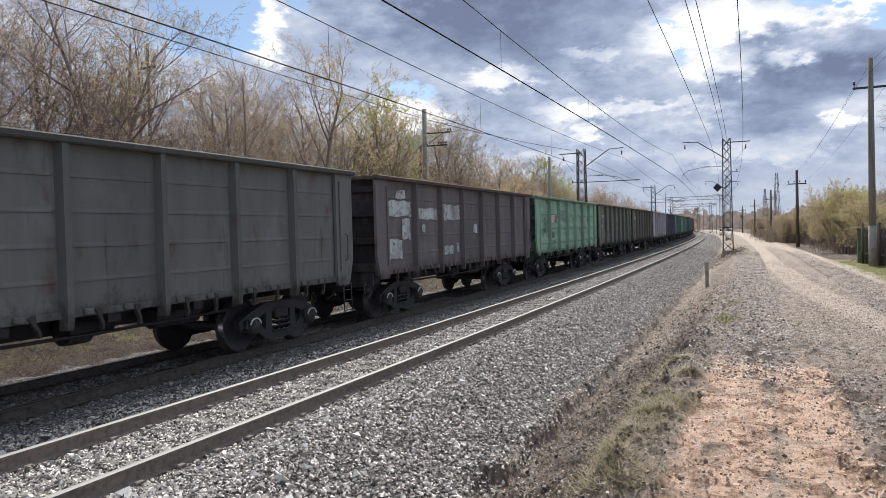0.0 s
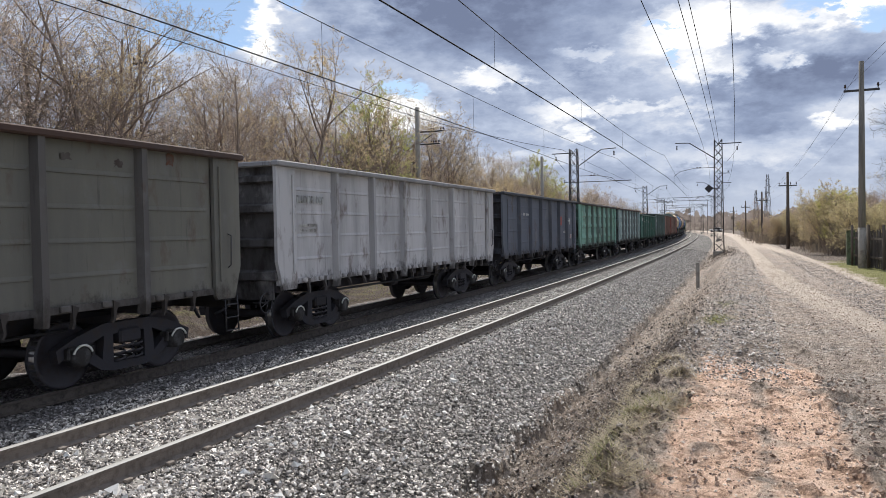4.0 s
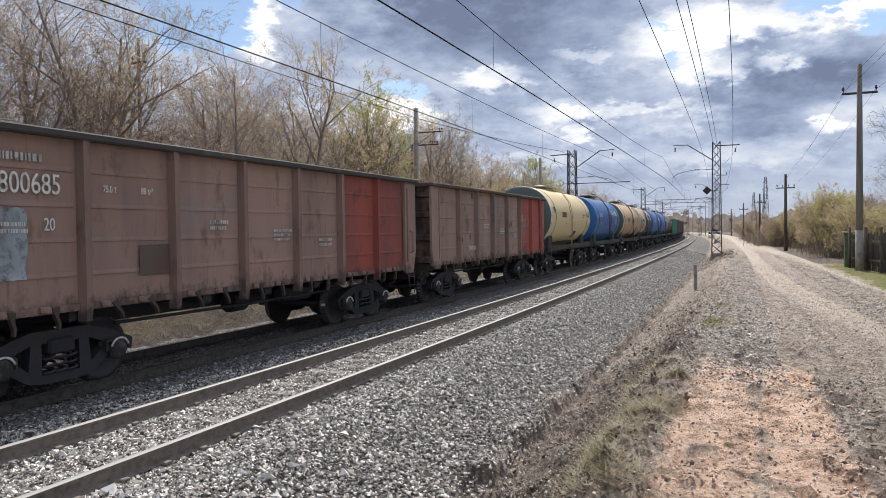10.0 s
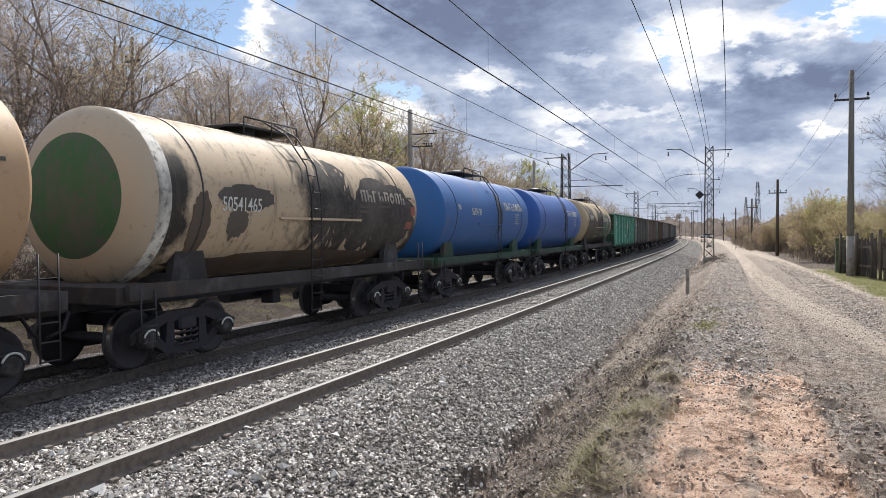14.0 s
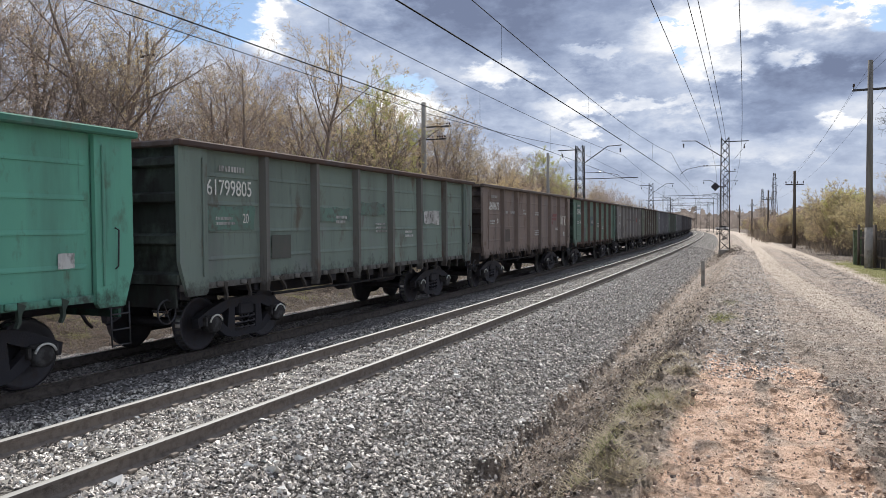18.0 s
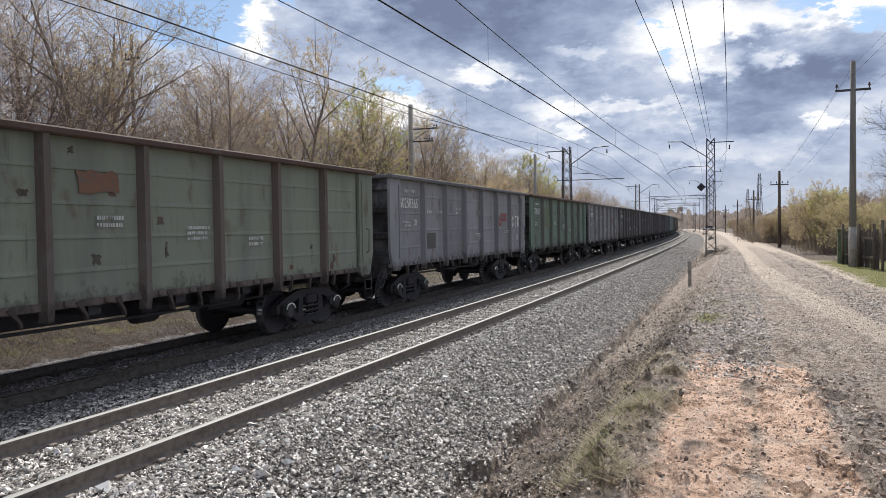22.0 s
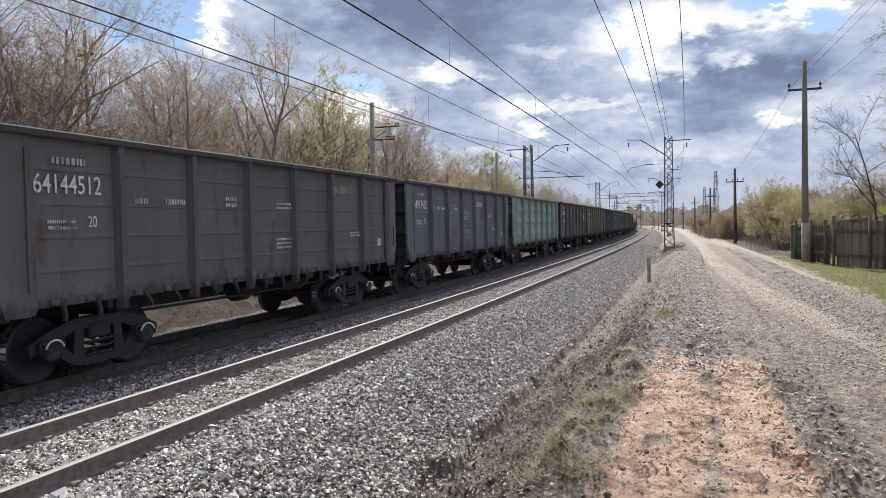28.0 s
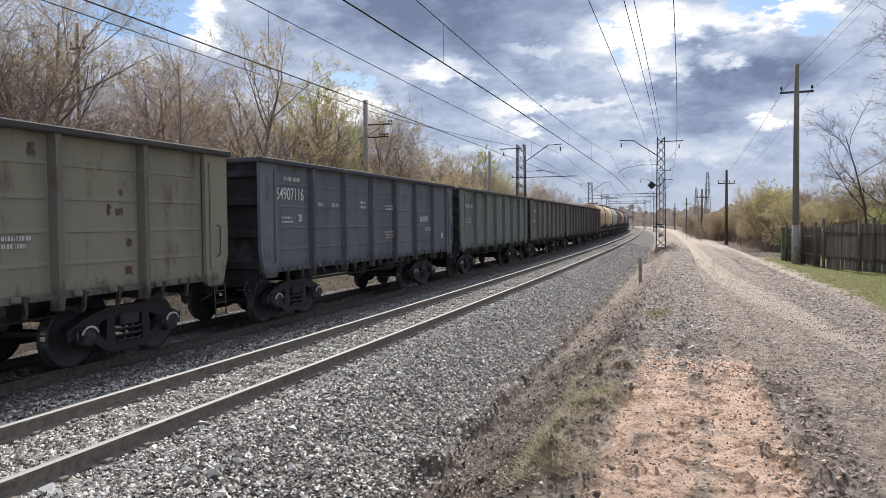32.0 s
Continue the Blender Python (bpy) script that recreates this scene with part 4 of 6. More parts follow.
    for z in (0.5, 0.72, 0.94):
        lad.tube([(6.05, -1.52, z), (6.37, -1.52, z)], 0.013, 6)
    part("step_ladder", lad, DARKSTEEL, w, "short steel step ladder")
    grip = Shape().tube([(6.13, -1.53, 2.15), (6.13, -1.6, 2.12), (6.11, -1.6, 1.62), (6.13, -1.53, 1.58)], 0.012, 6)
    part("grab_rail", grip, DARKSTEEL, w)
    spokes = Shape()
    ring = [(0.19 * math.cos(2 * math.pi * k / 16), 0.19 * math.sin(2 * math.pi * k / 16)) for k in range(17)]
    spokes.tube([(-6.46 + a, -1.25, 0.82 + c) for a, c in ring], 0.016, 5, False)
    for k in range(4):
        a0 = math.pi * k / 2 + 0.4
        spokes.tube([(-6.46, -1.25, 0.82), (-6.46 + 0.18 * math.cos(a0), -1.25, 0.82 + 0.18 * math.sin(a0))], 0.012, 5, False)
    spokes.tube([(-6.46, -1.27, 0.82), (-6.46, -0.95, 0.82)], 0.02, 6)
    part("brake_wheel", spokes, DARKSTEEL, w, "hand brake wheel")
    return w


def tank_wagon():
    """A four-axle tank wagon: barrel on saddles over a sill frame."""
    w = thing("tank_wagon", "four-axle tank wagon with a long round barrel", "tank wagon", group="wagons of the freight train")
    R, zc, L = 1.465, 2.755, 4.95
    prof = [(-L - 0.38, 0.0), (-L - 0.36, 0.4), (-L - 0.28, 0.88), (-L - 0.15, 1.24), (-L, R - 0.02), (-L + 0.05, R)]
    body = [(-L + 0.05, R), (0, R), (L - 0.05, R)]
    part("barrel", Shape().lathe(body, "x", 96, (0, 0, zc)), TANKPAINT, w, "painted steel barrel")
    for sx in (-1, 1):
        part("barrel_end", Shape().lathe([(a * -sx if sx > 0 else a, r) for a, r in prof], "x", 96, (0, 0, zc)), TANKPAINT, w, "domed barrel end")
        seam = Shape().lathe([(sx * 3.88 - 0.018, R + 0.003), (sx * 3.88 - 0.018, R + 0.014), (sx * 3.88 + 0.018, R + 0.014), (sx * 3.88 + 0.018, R + 0.003)], "x", 40, (0, 0, zc))
        part("strap", seam, DARKSTEEL, w, "steel hold-down strap")
        for y in (-1, 1):
            sad = Shape().slab([(sx * 3.88 - 0.45, 1.36), (sx * 3.88 + 0.45, 1.36), (sx * 3.88 + 0.32, 1.95), (sx * 3.88 - 0.32, 1.95)], y * 1.09 - 0.07, y * 1.09 + 0.07)
            part("saddle", sad, PAINT, w)
        part("saddle_beam", Shape().box((sx * 3.88, 0, 1.42), (0.9, 2.0, 0.16)), PAINT, w)
    for y in (-1.38, 1.38):
        part("side_sill", Shape().box((0, y, 1.27), (10.95, 0.10, 0.24)), PAINT, w)
    for sx in (-1, 1):
        beam = Shape().box((sx * 5.2, 0, 1.23), (0.8, 2.62, 0.3), bevel=0.03)
        part("headstock", beam, PAINT, w)
    under = Shape()
    for y in (-0.22, 0.22):
        under.box((0, y, 1.1), (11.0, 0.09, 0.34))
    under.tube([(-0.9, 0.5, 0.85), (0.4, 0.5, 0.85)], 0.19, 10)
    under.box((0.1, 0, 0.95), (0.3, 0.3, 0.7))
    part("underframe", under, FRAMEBLACK, w)
    lad = Shape()
    ladder_pts = lambda x: [(x, -1.54, 0.5), (x, -1.56, 2.9), (x, -1.42, 3.55), (x, -0.95, 4.2), (x, -0.4, 4.5)]
    for x in (0.25, 0.62):
        lad.tube(ladder_pts(x), 0.017, 6)
    for z, y in ((0.55, -1.54), (0.9, -1.545), (1.25, -1.55), (1.6, -1.55), (1.95, -1.555), (2.3, -1.56), (2.65, -1.56), (3.0, -1.54), (3.35, -1.47), (3.7, -1.32), (4.0, -1.1), (4.3, -0.75)):
        lad.tube([(0.25, y, z), (0.62, y, z)], 0.013, 6)
    part("ladder", lad, DARKSTEEL, w, "steel side ladder over the barrel")
    deck = Shape().box((0.35, 0, 4.33), (2.2, 1.0, 0.04))
    for x in (-0.6, 0.35, 1.3):
        deck.tube([(x, -0.5, 4.12), (x, -0.52, 4.50)], 0.018, 6)
    deck.tube([(-0.6, -0.52, 4.50), (1.3, -0.52, 4.50)], 0.018, 6)
    part("top_walkway", deck, DARKSTEEL, w)
    hatch = Shape().lathe([(4.1, 0.33), (4.40, 0.33), (4.43, 0.28), (4.46, 0.1), (4.47, 0.0)], "z", 20, (-0.1, 0, 0))
    part("manhole", hatch, DARKSTEEL, w, "round filling hatch on top")
    bar = Shape().box((0.0, -1.47, 2.45), (3.3, 0.03, 0.05))
    part("handrail", bar, TANKPAINT, w)
    bogie_into(w, -3.9, True)
    bogie_into(w, 3.9, True)
    for sx in (-1, 1):
        sh = Shape().box((sx * 5.75, 0, 1.04), (0.5, 0.34, 0.28), bevel=0.05)
        sh.tube([(sx * 5.6, -0.35, 0.98), (sx * 5.75, -0.40, 0.72), (sx * 5.95, -0.30, 0.62)], 0.028, 8)
        part("coupler", sh, FRAMEBLACK, w)
        st = Shape()
        for x in (5.0, 5.3):
            st.tube([(sx * x, -1.46, 1.9 if sx > 0 else 1.3), (sx * x, -1.48, 0.48)], 0.014, 6)
        for z in (0.5, 0.75, 1.0):
            st.tube([(sx * 5.0, -1.48, z), (sx * 5.3, -1.48, z)], 0.013, 6)
        part("step_ladder", st, DARKSTEEL, w)
    return w


# body, post and top-rail paint of each wagon, in the order in which they pass
BLUE, CREAM, BEIGE, SOOT = (0.016, 0.10, 0.29), (0.60, 0.48, 0.26), (0.47, 0.31, 0.18), (0.05, 0.042, 0.038)
RUSTY, DUSK = (0.13, 0.075, 0.055), (0.10, 0.09, 0.08)
TRAIN = [("flat", (0.105, 0.105, 0.097)), ("flat", (0.105, 0.091, 0.093), None, RUSTY), ("press", (0.165, 0.30, 0.20)), ("flat", (0.11, 0.13, 0.092), (0.085, 0.09, 0.08), RUSTY),
         ("flat", (0.115, 0.11, 0.085), DUSK, RUSTY), ("flat", (0.36, 0.35, 0.34)), ("flat", (0.085, 0.095, 0.115)), ("press", (0.125, 0.27, 0.20), (0.10, 0.16, 0.125), DUSK),
         ("press", (0.215, 0.30, 0.275), (0.15, 0.18, 0.165), RUSTY), ("low", (0.055, 0.15, 0.105)), ("flat", (0.105, 0.152, 0.128)), ("flat", (0.24, 0.14, 0.10), None, DUSK),
         ("flat", (0.235, 0.145, 0.102), None, RUSTY),
         ("tank", CREAM), ("tank", BLUE), ("tank", BEIGE), ("tank", (0.50, 0.39, 0.27)), ("tank", (0.025, 0.11, 0.32)), ("tank", (0.03, 0.10, 0.33)), ("tank", (0.40, 0.31, 0.185)),
         ("flat", (0.075, 0.29, 0.19)), ("flat", (0.125, 0.165, 0.13), (0.13, 0.125, 0.105), RUSTY), ("flat", (0.175, 0.128, 0.10)), ("flat", (0.09, 0.148, 0.105), RUSTY, RUSTY),
         ("flat", (0.19, 0.173, 0.152)), ("flat", (0.145, 0.158, 0.112), (0.12, 0.09, 0.072), RUSTY), ("flat", (0.178, 0.174, 0.175)), ("flat", (0.105, 0.15, 0.105), (0.11, 0.12, 0.095), RUSTY),
         ("flat", (0.18, 0.176, 0.174)), ("flat", (0.098, 0.089, 0.088)), ("flat", (0.098, 0.09, 0.09)), ("flat", (0.105, 0.088, 0.083)), ("flat", (0.096, 0.087, 0.085)),
         ("flat", (0.11, 0.113, 0.123)), ("press", (0.185, 0.25, 0.205)), ("flat", (0.10, 0.088, 0.084)), ("flat", (0.165, 0.15, 0.098), (0.145, 0.13, 0.097), DUSK), ("flat", (0.092, 0.102, 0.115)),
         ("flat", (0.12, 0.14, 0.115)), ("flat", (0.13, 0.11, 0.09)), ("flat", (0.11, 0.10, 0.095)), ("flat", (0.12, 0.09, 0.075))]
TRAIN += [("tank", BEIGE), ("tank", CREAM), ("tank", (0.4, 0.38, 0.34)), ("tank", SOOT), ("tank", BEIGE)] + [("tank", SOOT), ("tank", (0.4, 0.38, 0.34))] * 4
TONES = {"flat": "flat-sided", "low": "low flat-sided", "press": "ribbed", "tank": ""}
WAGONS = []
SLACK = {0: 0.12, 1: 0.23, 2: 0.2, 4: 0.03, 5: 0.1, 6: 0.2, 7: 0.1, 8: 0.42, 9: 0.42, 10: 0.3, 11: 0.54, 12: 0.64, 20: 0.55, 21: 0.44, 22: 0.46, 23: 0.45, 24: 0.37, 25: 0.24, 26: 0.18, 27: 0.1, 28: 0.04,
         33: -0.09, 35: 0.12, 36: 0.3, 37: 0.4, 38: 0.45, 39: 0.45, 40: 0.45, 41: 0.45}   # stretch in the couplings


def colour_word(c):
    r, g, b2 = c
    if b2 > 2 * g:
        return "blue"
    if g > 1.2 * r and g > 1.1 * b2:
        return "faded green"
    if r > 0.3 and r > 1.25 * b2:
        return "cream"
    if max(c) > 0.3:
        return "pale grey"
    if r > 1.6 * b2:
        return "olive" if g > 0.9 * r else "rust-red"
    if r > 1.2 * b2:
        return "brown"
    return "slate-grey" if max(c) < 0.12 else "dusty grey"


def build_train():
    masters = {"flat": gondola(0), "low": gondola(0, 3.14), "press": gondola(1), "tank": tank_wagon()}
    used, at = set(), 0.0
    for style, colour, *more in TRAIN:
        post = tuple(0.82 * v for v in ((more[0] if more else None) or colour))
        top = tuple(0.5 * v for v in (more[1] if len(more) > 1 else colour))
        length = 12.02 if style == "tank" else 13.92
        m = masters[style]
        ob = m if style not in used else copy_thing(m, Matrix())
        used.add(style)
        if style == "tank":
            tagged(ob, colour_word(colour) + " four-axle tank wagon with a round barrel")
        else:
            tagged(ob, "worn " + colour_word(colour) + " " + TONES[style] + " open freight wagon")
        dark = (0.05, 0.045, 0.042)
        for o in ob.children:
            nm = o.name.split(".")[0]
            c = colour
            if nm in ("side_post", "side_sill", "hatch_hook", "hatch_hinge"):
                c = post if nm != "hatch_hook" else tuple(0.75 * v for v in post)
            if nm == "top_rail":
                c = top
            if style == "tank" and nm in ("side_sill", "saddle", "saddle_beam", "headstock"):
                c = (0.022, 0.062, 0.038) if colour_word(colour) == "blue" else tuple(0.7 * v for v in dark)
            gain = 1.0 if nm in ("barrel", "barrel_end", "handrail") else 1.45
            grey = sum(c) / 3
            fade = 0.0 if gain == 1.0 else 0.22
            o.color = (*(min(0.8, (v * (1 - fade) + grey * fade) * gain * cool) for v, cool in zip(c, (0.99, 1.0, 1.04) if fade else (1, 1, 1))), 1)
        WAGONS.append((ob, at + length / 2 + (0.69 if style == "tank" else SLACK.get(len(WAGONS), 0.0)), style, colour))
        at += length


build_train()
CREAMY, CHALK, SLATEY = (0.60, 0.58, 0.50), (0.55, 0.55, 0.53), (0.28, 0.31, 0.32)
_FONTS = {}


def lettering(text, height, squeeze=0.72):
    """Flat stencilled letters as a mesh, its lower left corner at the origin, facing -y."""
    key = (text, height, squeeze)
    if key not in _FONTS:
        cu = bpy.data.curves.new("lettering", "FONT")
        cu.body, cu.size, cu.extrude, cu.offset = text, height * 1.38, 0.002, 0.001
        ob = bpy.data.objects.new("lettering", cu)
        scene.collection.objects.link(ob)
        me = bpy.data.meshes.new_from_object(ob.evaluated_get(bpy.context.evaluated_depsgraph_get()))
        bpy.data.objects.remove(ob)
        me.transform(Matrix.Rotation(radians(90), 4, "X") @ Matrix.Diagonal((squeeze, 1, 1, 1)))
        me.materials.append(WHITEMARK)
        _FONTS[key] = me
    return _FONTS[key]


def number_on(k, text, x, z, height=0.26, y=-1.486, squeeze=0.72, dark=False):
    ob = part("number", lettering(text, height, squeeze), None, WAGONS[k][0], "stencilled wagon number", at=(x, y, z))
    if dark:
        ob.data = ob.data.copy()
        ob.data.materials[0] = FRAMEBLACK
    return ob


def patch_on(k, x0, x1, z0, z1, colour, y=-1.474, name="paint_patch", ragged=0.03):
    """A touched-up or painted patch with uneven edges, 3 mm thick."""
    if max(colour) < 0.4 and name == "paint_patch" and colour[0] < 1.9 * colour[2]:
        colour = tuple(0.6 * a + 0.4 * c for a, c in zip(colour, WAGONS[k][3]))
    rng = random.Random(int(x0 * 97 + z0 * 131 + k * 17))
    n, out = 6, []
    for (ax, az), (bx, bz) in zip(((x0, z0), (x1, z0), (x1, z1), (x0, z1)), ((x1, z0), (x1, z1), (x0, z1), (x0, z0))):
        for i in range(n):
            f = i / n
            out.append((ax + (bx - ax) * f + rng.uniform(-ragged, ragged), az + (bz - az) * f + rng.uniform(-ragged, ragged)))
    return part(name, Shape().slab(out, y - 0.003, y), TINTMARK, WAGONS[k][0], colour=colour)


def bars_on(k, x, z, width, lines, height=0.05, colour=(0.55, 0.55, 0.53), y=-1.484, seed=0):
    """Small lettering too fine to read, as broken bars."""
    rng = random.Random(k * 31 + seed + int(x * 10))
    sh = Shape()
    for i in range(lines):
        cx, end = x, x + width * rng.uniform(0.75, 1.0)
        while cx < end:
            w = height * rng.uniform(0.18, 0.7)
            sh.box((cx + w / 2, y, z - i * height * 1.7), (w, 0.004, height))
            cx += w + height * rng.uniform(0.18, 0.4)
    ob = part("lettering", sh, TINTMARK, WAGONS[k][0], "rows of small painted lettering", colour=colour)
    return tagged(ob, kind="stuff")


# running numbers on the first bay
for k, text in ((4, "59952416"), (9, "55590848"), (10, "61683686"), (11, "62800685"), (20, "64768237"), (21, "61799805"), (22, "62604673"), (23, "62247457"), (26, "60258365"),
                (27, "57761427"), (28, "60403367"), (29, "63053755"), (32, "64144512"), (33, "64917412"), (35, "61807289"), (36, "61934147"), (37, "64907116")):
    number_on(k, text, -5.77, 2.69, 0.27, squeeze=0.80)
    if k not in (4, 27):
        number_on(k, "20", -4.85, 2.22, 0.17)
    bars_on(k, -5.55, 2.30, 0.5, 2, 0.05)
    bars_on(k, -5.45, 3.14, 0.7, 1, 0.095, (0.5, 0.5, 0.48), seed=3)
for k in (2, 3, 5, 7, 8, 24, 25, 31, 34, 38, 39):
    bars_on(k, -5.7, 2.82, 1.2, 1, 0.15, (0.42, 0.43, 0.42), seed=1)
    bars_on(k, -5.6, 2.3, 0.7, 2, 0.06, seed=2)
number_on(2, "20", -5.0, 2.3, 0.17)
number_on(8, "20", -5.0, 2.35, 0.17, -1.515)
# small lettering further along
for k in (6, 9, 20, 22, 26, 28, 29, 30, 31, 32, 33, 37):
    if k not in (6, 33):
        bars_on(k, -3.9, 2.62, 0.35, 1, 0.09)
        bars_on(k, -3.2, 2.62, 0.5, 1, 0.09, seed=4)
        bars_on(k, -1.55, 2.72, 0.4, 2, 0.07, seed=5)
        bars_on(k, 0.2, 2.66, 0.75, 2, 0.05, seed=6)
        bars_on(k, 0.15, 1.92, 0.9, 3, 0.05, seed=7)
    bars_on(k, 3.6, 2.0, 0.6, 2, 0.04, seed=8)
    patch_on(k, 5.25, 5.5, 1.62, 1.82, CHALK, ragged=0.004)
for k in (6, 33):
    number_on(k, "75.0", -4.05, 2.68, 0.12)
    number_on(k, "92 м³", -3.55, 2.68, 0.12)
    number_on(k, "120 км/ч", -3.12, 2.68, 0.10)
for k in (10, 11, 12, 21, 23, 25, 27, 36):
    bars_on(k, 0.1, 2.2, 0.6, 3, 0.05, seed=6)
    bars_on(k, -1.7, 2.35, 0.5, 2, 0.06, seed=9)
    bars_on(k, 1.7, 2.0, 0.5, 2, 0.06, seed=10)
number_on(12, "ТАРА 24.9т", -3.3, 1.5, 0.15)
number_on(11, "75.0 т", -3.9, 2.75, 0.10)
number_on(11, "88 м³", -3.2, 2.75, 0.10)
number_on(33, "КР", -1.5, 2.80, 0.07)
number_on(33, "25.10.2037", -1.62, 2.69, 0.075)
bars_on(33, 1.15, 2.95, 1.1, 1, 0.17, seed=21)
bars_on(33, -0.55, 2.62, 1.0, 4, 0.05, (0.36, 0.36, 0.36), seed=22)
bars_on(33, -0.55, 1.95, 0.9, 4, 0.05, (0.36, 0.36, 0.36), seed=23)
bars_on(33, 2.85, 2.5, 0.75, 1, 0.13, seed=24)
# black notice squares
for k, x in ((2, -3.9), (3, -3.9), (9, -3.2), (10, -3.9), (11, -3.25), (20, 1.9), (21, -4.0), (22, -3.9), (23, -3.9), (24, -3.9), (26, -3.9), (28, -3.9), (36, -3.9)):
    patch_on(k, x, x + 0.62, 1.55, 2.0, (0.035, 0.033, 0.036) if k != 23 else (0.12, 0.10, 0.12), ragged=0.006)
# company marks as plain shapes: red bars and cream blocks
for k, cream in ((22, CREAMY), (24, CREAMY), (26, CHALK), (28, CHALK)):
    red = (0.27, 0.085, 0.085)
    slant = Shape()
    for i, (a, c) in enumerate(((2.75, 3.35), (2.95, 3.95), (3.1, 4.0))):
        slant.slab([(a, 2.18 + 0.17 * i), (c - 0.1, 2.18 + 0.17 * i), (c, 2.31 + 0.17 * i), (a + 0.12, 2.31 + 0.17 * i)], -1.477, -1.474)
    slant.slab([(2.62, 2.08), (2.78, 2.08), (3.05, 2.55), (2.92, 2.58)], -1.4775, -1.4735)
    part("company_mark", slant, TINTMARK, WAGONS[k][0], "faded red slanted company mark", colour=red)
    disc = [(4.72 + 0.15 * math.cos(a), 2.36 + 0.13 * math.sin(a)) for a in np.linspace(0, 2 * math.pi, 17)]
    blocks = Shape()
    for (ax, az), (bx, bz) in zip(disc, disc[1:]):
        blocks.box(((ax + bx) / 2, -1.475, (az + bz) / 2), (0.07, 0.005, 0.05))
    blocks.box((4.72, -1.4755, 2.36), (0.065, 0.005, 0.42))
    blocks.box((5.02, -1.475, 2.35), (0.075, 0.005, 0.38)).box((5.12, -1.4755, 2.52), (0.2, 0.005, 0.05))
    blocks.box((5.34, -1.475, 2.35), (0.075, 0.005, 0.38)).slab([(5.36, 2.33), (5.5, 2.53), (5.57, 2.53), (5.42, 2.33), (5.57, 2.16), (5.5, 2.16)], -1.4785, -1.473)
    blocks.v = [(4.64 + (x - 4.57) * 1.13, y, 2.36 + (z - 2.36) * 1.15) for x, y, z in blocks.v]
    part("company_mark", blocks, TINTMARK, WAGONS[k][0], "cream painted company mark", colour=tuple(1.25 * v for v in cream))
part("company_mark", Shape().box((3.2, -1.475, 2.50), (0.30, 0.006, 0.42)), TINTMARK, WAGONS[6][0], "red and white company mark", colour=(0.48, 0.06, 0.05))
patch_on(6, 2.93, 3.06, 2.30, 2.72, CHALK)
for i in range(3):
    part("company_mark", Shape().box((4.45 + i * 0.3, -1.475, 2.5), (0.07, 0.006, 0.34)).box((4.55 + i * 0.3, -1.475, 2.52), (0.15, 0.006, 0.06)), WHITEMARK, WAGONS[6][0], "white company mark")
patch_on(6, 5.15, 5.5, 1.62, 1.85, (0.62, 0.45, 0.42), ragged=0.003)
part("company_mark", Shape().slab([(1.15, 2.98), (2.25, 2.98), (2.05, 2.38), (1.35, 2.38)], -1.478, -1.474), TINTMARK, WAGONS[20][0], "cream winged company mark", colour=(0.50, 0.50, 0.38))
# the last two bays of two wagons are painted red
for k, c in ((11, (0.31, 0.085, 0.065)), (12, (0.36, 0.10, 0.08))):
    for o in WAGONS[k][0].children:
        nm = o.name.split(".")[0]
        if (nm in ("side_panel", "side_post") and o.data.vertices[0].co.x > (2.3 if nm == "side_panel" else 4.0)) or (k == 12 and nm == "corner_plate" and o.data.vertices[0].co.x > 0):
            o.color = (*c, 1)
for i in range(3):
    patch_on(12, 2.95 + 0.42 * i, 3.2 + 0.42 * i, 2.25, 2.75, (0.44, 0.20, 0.15), ragged=0.03)
